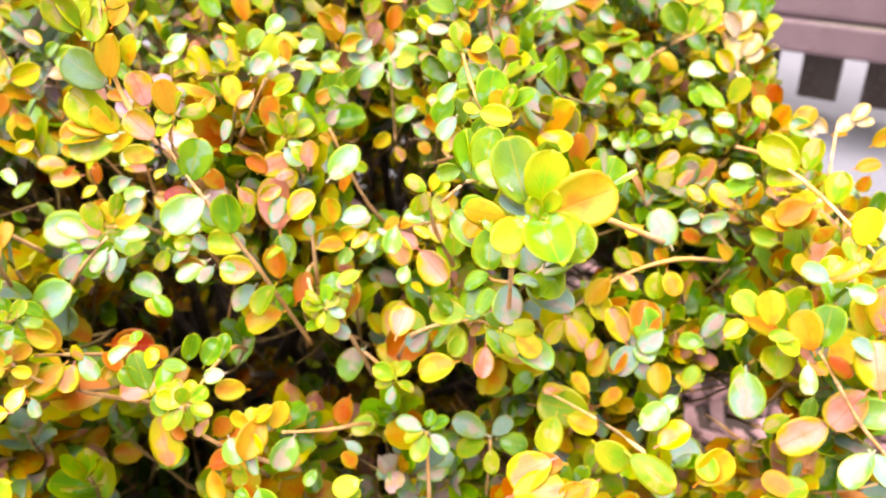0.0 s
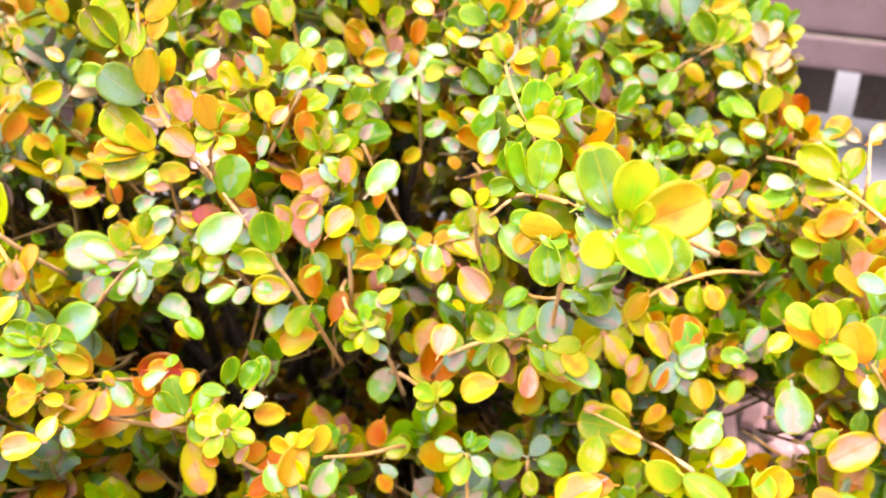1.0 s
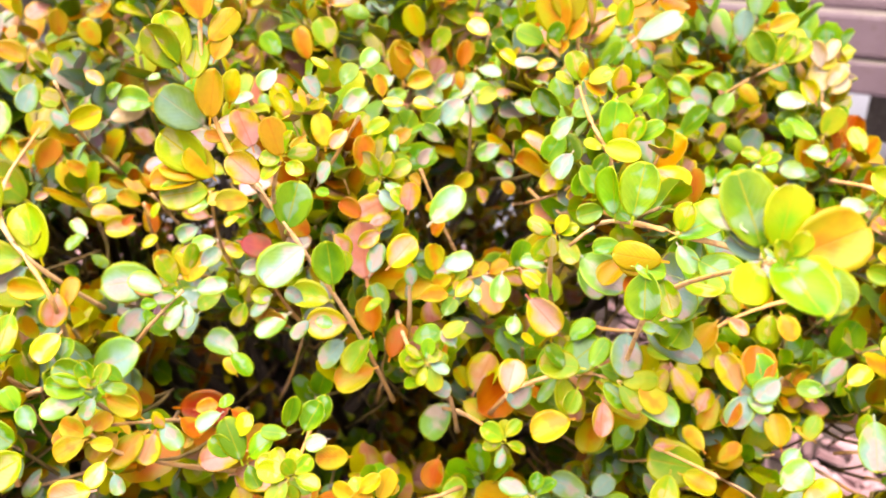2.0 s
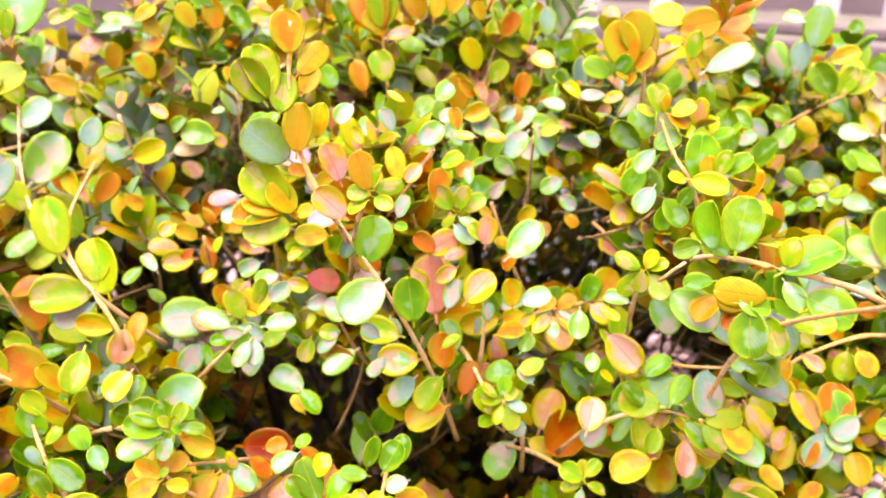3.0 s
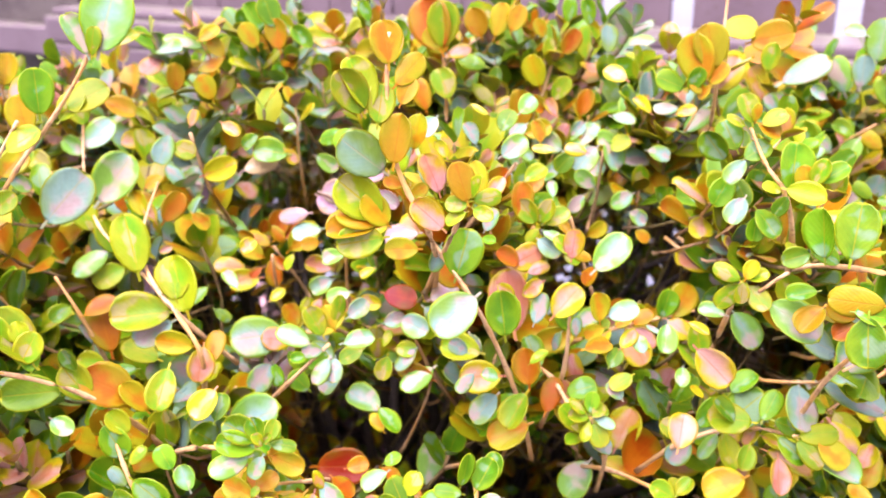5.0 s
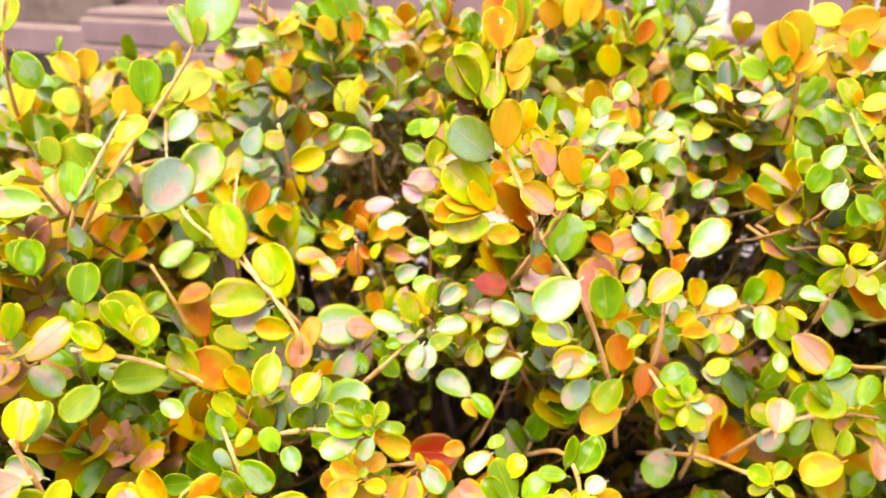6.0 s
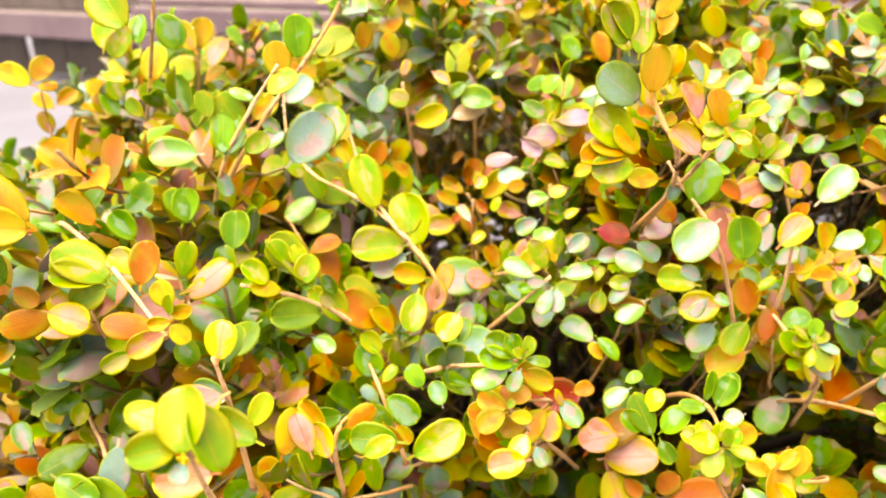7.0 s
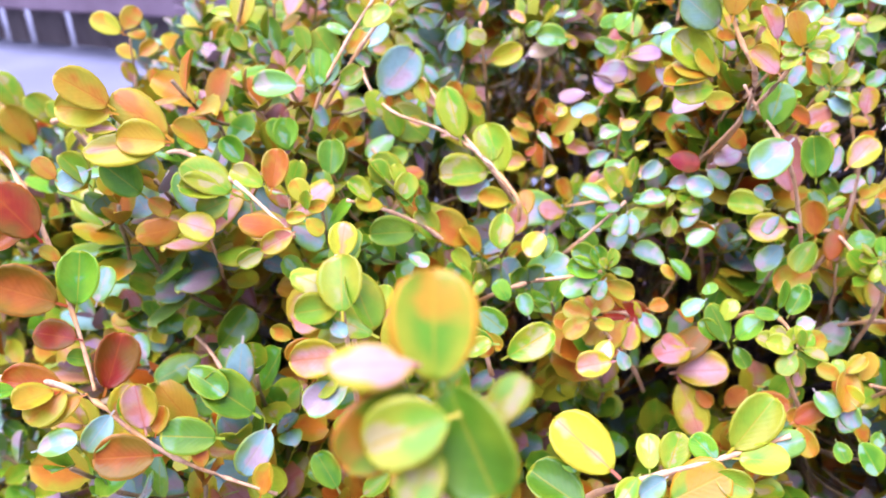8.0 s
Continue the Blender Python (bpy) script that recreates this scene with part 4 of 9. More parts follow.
blade(s, (0.0023, 0.4884, 0.4786), (-0.0029, 0.4874, 0.4942), (-0.42, -0.80, 0.42), "gold")
blade(s, (0.0074, 0.4871, 0.4736), (0.0149, 0.4848, 0.4843), (-0.06, -0.83, 0.55), "lime")
blade(s, (0.0204, 0.4845, 0.4661), (0.0242, 0.4864, 0.4787), (0.18, -0.71, 0.68), "rust")
blade(s, (0.0204, 0.4820, 0.4561), (0.0191, 0.4841, 0.4649), (-0.36, -0.91, 0.21), "gold")
blade(s, (-0.0394, 0.4868, 0.4743), (-0.0443, 0.4906, 0.4892), (-0.08, -0.58, 0.81), "lime")
blade(s, (-0.0499, 0.4849, 0.4696), (-0.0544, 0.4860, 0.4851), (-0.15, -0.87, 0.47), "rust")
blade(s, (-0.0627, 0.4842, 0.4726), (-0.0697, 0.4837, 0.4832), (-0.30, -0.56, 0.77), "green")
s = shoot((-0.2123, 0.5296, 0.3542), (-0.1901, 0.4872, 0.3907), (-0.1767, 0.4754, 0.4192))
blade(s, (-0.1751, 0.4752, 0.4198), (-0.1700, 0.4836, 0.4339), (0.50, -0.43, 0.75), "blush")
blade(s, (-0.1763, 0.4744, 0.4190), (-0.1836, 0.4757, 0.4311), (0.23, -0.39, 0.89), "blush")
blade(s, (-0.1825, 0.4717, 0.4192), (-0.1996, 0.4601, 0.4208), (0.03, -0.85, 0.53), "sage")
blade(s, (-0.1683, 0.4726, 0.4057), (-0.1662, 0.4794, 0.4175), (0.42, -0.54, 0.73), "blush")
blade(s, (-0.1831, 0.4724, 0.4218), (-0.1846, 0.4763, 0.4373), (0.14, -0.80, 0.58), "gold")
blade(s, (-0.1837, 0.4777, 0.4382), (-0.1752, 0.4786, 0.4434), (0.19, -0.57, 0.80), "rust")
blade(s, (-0.1908, 0.4710, 0.4280), (-0.1939, 0.4702, 0.4380), (0.79, -0.49, 0.36), "rust")
blade(s, (-0.1609, 0.4805, 0.4185), (-0.1668, 0.4827, 0.4293), (0.61, -0.30, 0.74), "gold")
blade(s, (-0.1752, 0.4740, 0.4168), (-0.1724, 0.4705, 0.4095), (0.34, -0.57, 0.75), "sage")
s = shoot((-0.1808, 0.5906, 0.3787), (-0.1645, 0.5456, 0.4128), (-0.1579, 0.5344, 0.4416))
blade(s, (-0.1572, 0.5328, 0.4389), (-0.1541, 0.5352, 0.4565), (0.61, -0.76, 0.22), "gold")
blade(s, (-0.1545, 0.5336, 0.4386), (-0.1340, 0.5394, 0.4461), (-0.16, -0.95, 0.28), "blush")
blade(s, (-0.1499, 0.5372, 0.4468), (-0.1351, 0.5436, 0.4588), (0.04, -0.52, 0.86), "rust")
blade(s, (-0.1515, 0.5356, 0.4427), (-0.1284, 0.5389, 0.4415), (0.53, -0.74, 0.42), "sage")
blade(s, (-0.1577, 0.5293, 0.4275), (-0.1718, 0.5255, 0.4258), (-0.15, -0.76, 0.64), "sage")
blade(s, (-0.1551, 0.5292, 0.4244), (-0.1434, 0.5277, 0.4184), (0.34, -0.61, 0.72), "blush")
blade(s, (-0.1626, 0.5311, 0.4395), (-0.1812, 0.5251, 0.4414), (0.01, -0.32, 0.95), "green")
blade(s, (-0.1522, 0.4996, 0.4742), (-0.1567, 0.4973, 0.4870), (0.48, -0.87, 0.12), "gold")
blade(s, (-0.1685, 0.4946, 0.4793), (-0.1664, 0.4950, 0.4933), (0.46, -0.73, 0.51), "gold")
blade(s, (-0.1527, 0.5416, 0.4700), (-0.1551, 0.5391, 0.4793), (-0.04, -0.85, 0.52), "lime")
blade(s, (-0.1610, 0.5381, 0.4664), (-0.1528, 0.5428, 0.4712), (0.16, -0.70, 0.69), "gold")
blade(s, (-0.1764, 0.5232, 0.4297), (-0.1837, 0.5240, 0.4417), (0.56, -0.52, 0.64), "sage")
blade(s, (-0.2135, 0.5182, 0.4728), (-0.1989, 0.5202, 0.4636), (-0.00, -0.62, 0.79), "gold")
blade(s, (-0.2120, 0.5165, 0.4617), (-0.2015, 0.5191, 0.4463), (0.61, -0.63, 0.48), "sage")
blade(s, (-0.2224, 0.5076, 0.4468), (-0.2317, 0.5072, 0.4557), (0.01, -0.80, 0.60), "sage")
blade(s, (-0.2080, 0.5156, 0.4503), (-0.1955, 0.5215, 0.4530), (0.34, -0.82, 0.46), "blush")
s = shoot((0.1488, 0.5247, 0.4291), (0.1420, 0.4804, 0.4561), (0.1603, 0.4733, 0.4681), (0.1757, 0.4675, 0.4755))
blade(s, (0.1598, 0.4726, 0.4690), (0.1512, 0.4762, 0.4830), (-0.37, -0.87, 0.33), "green")
blade(s, (0.1619, 0.4717, 0.4692), (0.1676, 0.4717, 0.4826), (-0.35, -0.83, 0.43), "lime")
blade(s, (0.1629, 0.4716, 0.4707), (0.1742, 0.4682, 0.4803), (-0.45, -0.79, 0.42), "lime")
blade(s, (0.1777, 0.4577, 0.4394), (0.1633, 0.4675, 0.4468), (-0.78, -0.58, 0.23), "green")
blade(s, (0.1569, 0.4771, 0.4837), (0.1694, 0.4738, 0.4891), (-0.79, -0.59, 0.16), "gold")
blade(s, (0.1757, 0.4632, 0.4538), (0.1630, 0.4687, 0.4551), (-0.51, -0.43, 0.75), "sage")
blade(s, (0.1504, 0.5078, 0.4684), (0.1430, 0.5106, 0.4862), (-0.69, -0.56, 0.47), "sage")
blade(s, (0.1561, 0.5062, 0.4714), (0.1569, 0.5071, 0.4882), (-0.39, -0.76, 0.52), "sage")
blade(s, (0.1616, 0.5061, 0.4829), (0.1638, 0.5068, 0.5047), (-0.47, -0.56, 0.68), "sage")
blade(s, (0.1579, 0.5099, 0.4961), (0.1486, 0.5148, 0.4995), (-0.19, -0.64, 0.75), "sage")
blade(s, (0.1431, 0.4768, 0.4571), (0.1334, 0.4799, 0.4617), (-0.03, -0.80, 0.60), "green")
blade(s, (0.1462, 0.4775, 0.4555), (0.1386, 0.4743, 0.4459), (-0.17, -0.65, 0.74), "sage")
blade(s, (0.1512, 0.4671, 0.4291), (0.1431, 0.4690, 0.4367), (-0.31, -0.84, 0.44), "green")
blade(s, (0.1430, 0.4223, 0.4423), (0.1354, 0.4267, 0.4444), (-0.41, -0.39, 0.83), "lime")
blade(s, (0.1411, 0.4223, 0.4399), (0.1468, 0.4172, 0.4464), (-0.32, -0.53, 0.79), "lime")
blade(s, (0.1392, 0.4223, 0.4375), (0.1321, 0.4263, 0.4348), (-0.53, -0.74, 0.41), "green")
blade(s, (0.1402, 0.4223, 0.4387), (0.1433, 0.4202, 0.4345), (-0.07, -0.54, 0.84), "lime")
blade(s, (0.1209, 0.4569, 0.4588), (0.1122, 0.4627, 0.4650), (0.08, -0.86, 0.51), "green")
blade(s, (0.1763, 0.4527, 0.4232), (0.1663, 0.4595, 0.4262), (-0.33, -0.63, 0.70), "sage")
s = shoot((0.0766, 0.4805, 0.4426), (0.0663, 0.4352, 0.4748), (0.0655, 0.4300, 0.4984), (0.0673, 0.4333, 0.5253))
blade(s, (0.0593, 0.4286, 0.4895), (0.0533, 0.4294, 0.5097), (-0.27, -0.89, 0.38), "gold")
blade(s, (0.0633, 0.4289, 0.4953), (0.0598, 0.4288, 0.5135), (-0.09, -0.94, 0.34), "gold")
blade(s, (0.0530, 0.4297, 0.4887), (0.0417, 0.4294, 0.4945), (-0.05, -0.80, 0.60), "green")
blade(s, (0.0541, 0.4293, 0.4877), (0.0586, 0.4278, 0.4971), (0.15, -0.92, 0.37), "green")
blade(s, (0.0670, 0.4408, 0.5097), (0.0816, 0.4379, 0.5109), (-0.15, -0.70, 0.70), "gold")
blade(s, (0.0777, 0.4374, 0.5046), (0.0927, 0.4306, 0.5096), (0.09, -0.92, 0.38), "gold")
blade(s, (0.0817, 0.4240, 0.4949), (0.0836, 0.4236, 0.5066), (-0.46, -0.72, 0.52), "lime")
blade(s, (0.0858, 0.4220, 0.4909), (0.1013, 0.4183, 0.5030), (-0.14, -0.54, 0.83), "sage")
blade(s, (0.0614, 0.4282, 0.4900), (0.0668, 0.4264, 0.4990), (-0.04, -0.57, 0.82), "gold")
blade(s, (0.0594, 0.4280, 0.4868), (0.0548, 0.4282, 0.4912), (-0.19, -0.79, 0.57), "gold")
blade(s, (0.0511, 0.4285, 0.4812), (0.0410, 0.4284, 0.4825), (-0.03, -0.72, 0.70), "sage")
blade(s, (0.0490, 0.4283, 0.4790), (0.0571, 0.4254, 0.4818), (-0.39, -0.67, 0.64), "blush")
blade(s, (0.0314, 0.4339, 0.4915), (0.0227, 0.4378, 0.4965), (0.28, -0.83, 0.47), "blush")
blade(s, (0.0568, 0.4316, 0.5025), (0.0528, 0.4316, 0.4983), (-0.18, -0.84, 0.51), "rust")
blade(s, (0.0625, 0.4280, 0.4900), (0.0576, 0.4293, 0.4854), (0.18, -0.56, 0.81), "gold")
s = shoot((-0.0426, 0.5416, 0.4372), (-0.0404, 0.4999, 0.4688), (-0.0424, 0.5047, 0.4946))
blade(s, (-0.0424, 0.5035, 0.4935), (-0.0521, 0.5073, 0.5188), (-0.28, -0.84, 0.46), "rust")
blade(s, (-0.0424, 0.5037, 0.4948), (-0.0414, 0.5033, 0.5178), (0.05, -0.97, 0.24), "lime")
blade(s, (-0.0397, 0.5037, 0.4934), (-0.0499, 0.5042, 0.5052), (-0.24, -0.89, 0.38), "gold")
blade(s, (-0.0411, 0.5034, 0.4922), (-0.0291, 0.5065, 0.4968), (-0.32, -0.81, 0.49), "blush")
blade(s, (-0.0237, 0.5054, 0.4995), (-0.0285, 0.5040, 0.5138), (-0.11, -0.93, 0.36), "gold")
blade(s, (-0.0184, 0.5054, 0.4994), (-0.0129, 0.5069, 0.5158), (0.06, -0.89, 0.46), "gold")
blade(s, (-0.0104, 0.5058, 0.5018), (-0.0050, 0.5070, 0.5144), (-0.02, -0.88, 0.48), "gold")
blade(s, (-0.0212, 0.5033, 0.4866), (-0.0344, 0.5022, 0.4923), (0.26, -0.86, 0.43), "green")
blade(s, (-0.0757, 0.5018, 0.5084), (-0.0798, 0.5000, 0.5187), (0.29, -0.63, 0.72), "green")
blade(s, (-0.0606, 0.5026, 0.4991), (-0.0640, 0.5030, 0.5094), (0.32, -0.71, 0.63), "green")
blade(s, (0.0134, 0.5034, 0.4914), (0.0211, 0.5032, 0.5030), (0.05, -0.99, 0.09), "rust")
blade(s, (0.0055, 0.5050, 0.4991), (0.0014, 0.5034, 0.5083), (0.00, -0.81, 0.59), "gold")
blade(s, (0.0264, 0.5043, 0.5040), (0.0234, 0.5030, 0.5169), (0.08, -0.58, 0.81), "green")
blade(s, (0.0344, 0.5015, 0.4914), (0.0357, 0.5050, 0.5051), (0.35, -0.92, 0.20), "sage")
blade(s, (-0.1016, 0.4955, 0.4982), (-0.1105, 0.4939, 0.5087), (0.01, -0.77, 0.63), "green")
blade(s, (-0.1164, 0.4918, 0.4977), (-0.1178, 0.4938, 0.5126), (-0.05, -0.99, 0.11), "rust")
blade(s, (-0.1181, 0.4928, 0.5077), (-0.1218, 0.4938, 0.5224), (0.39, -0.91, 0.12), "green")
blade(s, (-0.1260, 0.4894, 0.4995), (-0.1312, 0.4861, 0.5112), (0.46, -0.80, 0.39), "gold")
blade(s, (-0.1403, 0.4846, 0.4967), (-0.1468, 0.4850, 0.5055), (-0.04, -0.86, 0.51), "rust")
blade(s, (-0.1510, 0.4821, 0.5047), (-0.1414, 0.4860, 0.5102), (0.17, -0.78, 0.60), "gold")
blade(s, (-0.1764, 0.4729, 0.5112), (-0.1788, 0.4719, 0.5219), (0.56, -0.50, 0.66), "lime")
blade(s, (-0.1723, 0.4744, 0.5097), (-0.1830, 0.4693, 0.5070), (-0.04, -0.79, 0.61), "lime")
s = shoot((-0.2877, 0.2840, 0.4741), (-0.2572, 0.2484, 0.4824), (-0.2510, 0.2485, 0.4680), (-0.2455, 0.2445, 0.4480), (-0.2416, 0.2396, 0.4322), (-0.2377, 0.2350, 0.4196), (-0.2361, 0.2319, 0.4130))
blade(s, (-0.2334, 0.2318, 0.4122), (-0.2300, 0.2421, 0.4257), (0.67, -0.34, 0.67), "maroon")
blade(s, (-0.2402, 0.2345, 0.4383), (-0.2556, 0.2284, 0.4483), (0.43, -0.73, 0.53), "maroon")
blade(s, (-0.2394, 0.2365, 0.4265), (-0.2504, 0.2335, 0.4311), (0.69, -0.52, 0.51), "maroon")
blade(s, (-0.2449, 0.2391, 0.4554), (-0.2534, 0.2371, 0.4714), (0.39, -0.50, 0.78), "maroon")
blade(s, (-0.2404, 0.2400, 0.4341), (-0.2390, 0.2466, 0.4490), (0.41, -0.54, 0.73), "green")
blade(s, (-0.2498, 0.2445, 0.4581), (-0.2580, 0.2363, 0.4544), (0.28, -0.62, 0.73), "maroon")
blade(s, (-0.2435, 0.2442, 0.4472), (-0.2472, 0.2414, 0.4519), (0.41, -0.56, 0.72), "rust")
blade(s, (-0.2383, 0.2380, 0.4187), (-0.2426, 0.2340, 0.4230), (0.26, -0.54, 0.80), "green")
blade(s, (-0.2435, 0.2544, 0.4280), (-0.2410, 0.2611, 0.4377), (0.15, -0.68, 0.71), "sage")
s = shoot((-0.2941, 0.2502, 0.4014), (-0.2583, 0.2231, 0.4253), (-0.2445, 0.2289, 0.4175), (-0.2358, 0.2316, 0.4123), (-0.2273, 0.2292, 0.4000), (-0.2170, 0.2296, 0.3923), (-0.2084, 0.2414, 0.3759), (-0.1940, 0.2427, 0.3694))
blade(s, (-0.2047, 0.2363, 0.3943), (-0.2195, 0.2304, 0.3996), (0.03, -0.68, 0.74), "green")
blade(s, (-0.1961, 0.2535, 0.3862), (-0.2043, 0.2426, 0.3766), (0.38, -0.70, 0.60), "sage")
blade(s, (-0.2234, 0.2304, 0.4003), (-0.2255, 0.2343, 0.4140), (0.39, -0.76, 0.51), "blush")
blade(s, (-0.2211, 0.2308, 0.3989), (-0.2196, 0.2357, 0.4058), (0.09, -0.55, 0.83), "rust")
blade(s, (-0.2198, 0.2282, 0.3944), (-0.2337, 0.2197, 0.3996), (0.50, -0.66, 0.56), "maroon")
blade(s, (-0.2378, 0.2295, 0.4132), (-0.2490, 0.2209, 0.4113), (0.39, -0.25, 0.89), "rust")
blade(s, (-0.2415, 0.2285, 0.4156), (-0.2565, 0.2236, 0.4219), (0.08, -0.68, 0.73), "rust")
blade(s, (-0.2413, 0.2286, 0.4156), (-0.2485, 0.2180, 0.4128), (0.49, -0.44, 0.75), "gold")
blade(s, (-0.2439, 0.2272, 0.4164), (-0.2508, 0.2176, 0.4175), (0.33, -0.39, 0.86), "gold")
blade(s, (-0.2312, 0.2299, 0.4074), (-0.2361, 0.2205, 0.4012), (0.59, -0.60, 0.54), "sage")
blade(s, (-0.2476, 0.2164, 0.4041), (-0.2369, 0.2207, 0.4047), (0.13, -0.49, 0.86), "sage")
blade(s, (-0.2520, 0.2229, 0.4192), (-0.2557, 0.2171, 0.4213), (0.32, -0.44, 0.84), "green")
blade(s, (-0.2087, 0.2299, 0.3886), (-0.2101, 0.2323, 0.3946), (0.37, -0.53, 0.76), "rust")
blade(s, (-0.1984, 0.2402, 0.3703), (-0.1947, 0.2442, 0.3797), (-0.04, -0.47, 0.88), "rust")
s = shoot((-0.2680, 0.3531, 0.3648), (-0.2436, 0.3144, 0.3852), (-0.2347, 0.3109, 0.3720), (-0.2080, 0.2561, 0.3956))
blade(s, (-0.2003, 0.2541, 0.3895), (-0.2155, 0.2544, 0.4022), (0.31, -0.60, 0.74), "green")
blade(s, (-0.2408, 0.3101, 0.3775), (-0.2561, 0.2981, 0.3746), (0.48, -0.52, 0.71), "green")
blade(s, (-0.2365, 0.3127, 0.3784), (-0.2258, 0.3247, 0.3904), (0.79, -0.34, 0.51), "green")
blade(s, (-0.2333, 0.3094, 0.3705), (-0.2321, 0.3139, 0.3801), (0.01, -0.78, 0.63), "sage")
blade(s, (-0.2634, 0.3138, 0.4067), (-0.2789, 0.3096, 0.4158), (0.06, -0.37, 0.93), "green")
blade(s, (-0.2594, 0.3018, 0.3801), (-0.2640, 0.3067, 0.3892), (0.42, -0.62, 0.66), "sage")
blade(s, (-0.2545, 0.3159, 0.4009), (-0.2649, 0.3135, 0.4092), (0.24, -0.57, 0.79), "lime")
blade(s, (-0.2452, 0.3242, 0.4085), (-0.2531, 0.3165, 0.3981), (0.61, -0.70, 0.36), "green")
blade(s, (-0.2433, 0.3240, 0.4062), (-0.2399, 0.3234, 0.3993), (0.02, -0.70, 0.72), "sage")
blade(s, (-0.2598, 0.3136, 0.4021), (-0.2461, 0.3172, 0.4013), (0.12, -0.64, 0.76), "sage")
blade(s, (-0.2469, 0.3110, 0.3843), (-0.2422, 0.3141, 0.3921), (0.14, -0.88, 0.46), "lime")
blade(s, (-0.2053, 0.2651, 0.4103), (-0.2066, 0.2570, 0.3971), (0.31, -0.43, 0.85), "sage")
blade(s, (-0.2204, 0.2554, 0.4061), (-0.2081, 0.2518, 0.3985), (0.15, -0.61, 0.78), "green")
s = shoot((-0.2707, 0.3696, 0.4380), (-0.2431, 0.3222, 0.4582), (-0.2078, 0.2897, 0.4550), (-0.1818, 0.2574, 0.4470))
blade(s, (-0.2085, 0.2863, 0.4495), (-0.2228, 0.2864, 0.4618), (0.08, -0.36, 0.93), "lime")
blade(s, (-0.2094, 0.2857, 0.4486), (-0.2193, 0.2805, 0.4460), (0.60, -0.67, 0.44), "lime")
blade(s, (-0.2109, 0.2857, 0.4505), (-0.2234, 0.2801, 0.4548), (0.52, -0.43, 0.74), "lime")
blade(s, (-0.1995, 0.2901, 0.4505), (-0.2095, 0.2895, 0.4574), (0.59, -0.68, 0.43), "lime")
blade(s, (-0.1870, 0.2594, 0.4598), (-0.1850, 0.2647, 0.4707), (0.29, -0.91, 0.31), "gold")
blade(s, (-0.1720, 0.2429, 0.4620), (-0.1753, 0.2438, 0.4685), (-0.01, -0.78, 0.62), "gold")
blade(s, (-0.1727, 0.2423, 0.4610), (-0.1668, 0.2416, 0.4623), (-0.01, -0.90, 0.43), "gold")
blade(s, (-0.1721, 0.2419, 0.4593), (-0.1778, 0.2409, 0.4589), (0.02, -0.94, 0.35), "gold")
blade(s, (-0.1728, 0.2415, 0.4588), (-0.1684, 0.2407, 0.4547), (0.30, -0.69, 0.66), "gold")
blade(s, (-0.1727, 0.2422, 0.4607), (-0.1708, 0.2406, 0.4664), (-0.07, -0.77, 0.64), "lime")
blade(s, (-0.1815, 0.2570, 0.4485), (-0.1889, 0.2496, 0.4468), (0.38, -0.82, 0.43), "blush")
blade(s, (-0.1829, 0.2569, 0.4496), (-0.1939, 0.2512, 0.4552), (0.37, -0.58, 0.73), "rust")
blade(s, (-0.1694, 0.2569, 0.4397), (-0.1679, 0.2617, 0.4497), (0.23, -0.70, 0.68), "blush")
blade(s, (-0.2200, 0.3274, 0.4463), (-0.2262, 0.3275, 0.4568), (0.56, -0.79, 0.26), "green")
blade(s, (-0.2104, 0.3443, 0.4450), (-0.2088, 0.3504, 0.4572), (0.43, -0.67, 0.60), "green")
blade(s, (-0.2330, 0.2765, 0.4536), (-0.2414, 0.2713, 0.4662), (0.23, -0.70, 0.68), "green")
blade(s, (-0.2222, 0.2779, 0.4430), (-0.2354, 0.2705, 0.4426), (0.32, -0.91, 0.26), "rust")
blade(s, (-0.2251, 0.2773, 0.4452), (-0.2131, 0.2771, 0.4412), (0.41, -0.74, 0.54), "blush")
blade(s, (-0.2323, 0.2766, 0.4530), (-0.2263, 0.2769, 0.4472), (0.45, -0.77, 0.45), "rust")
blade(s, (-0.2408, 0.2726, 0.4548), (-0.2435, 0.2740, 0.4615), (0.46, -0.61, 0.64), "gold")
blade(s, (-0.1889, 0.2531, 0.4455), (-0.1963, 0.2495, 0.4422), (0.62, -0.70, 0.36), "lime")
s = shoot((-0.2699, 0.2987, 0.4720), (-0.2380, 0.2646, 0.4851), (-0.2306, 0.2677, 0.4808), (-0.2431, 0.3222, 0.4582))
blade(s, (-0.2313, 0.2667, 0.4832), (-0.2414, 0.2597, 0.4950), (0.60, -0.60, 0.53), "gold")
blade(s, (-0.2308, 0.2666, 0.4816), (-0.2444, 0.2601, 0.4865), (0.17, -0.86, 0.49), "gold")
blade(s, (-0.2182, 0.2707, 0.4726), (-0.2310, 0.2685, 0.4878), (0.63, -0.75, 0.18), "gold")
blade(s, (-0.2183, 0.2704, 0.4718), (-0.2304, 0.2634, 0.4763), (0.89, -0.37, 0.26), "gold")
blade(s, (-0.2197, 0.2696, 0.4713), (-0.2381, 0.2586, 0.4756), (0.44, -0.44, 0.79), "blush")
blade(s, (-0.2303, 0.3252, 0.4527), (-0.2412, 0.3218, 0.4638), (0.57, -0.40, 0.72), "rust")
blade(s, (-0.2305, 0.2657, 0.4773), (-0.2385, 0.2627, 0.4792), (0.64, -0.42, 0.64), "blush")
blade(s, (-0.2461, 0.2710, 0.4591), (-0.2516, 0.2699, 0.4701), (0.48, -0.25, 0.84), "lime")
blade(s, (-0.2539, 0.2672, 0.4624), (-0.2593, 0.2676, 0.4694), (0.57, -0.65, 0.51), "gold")
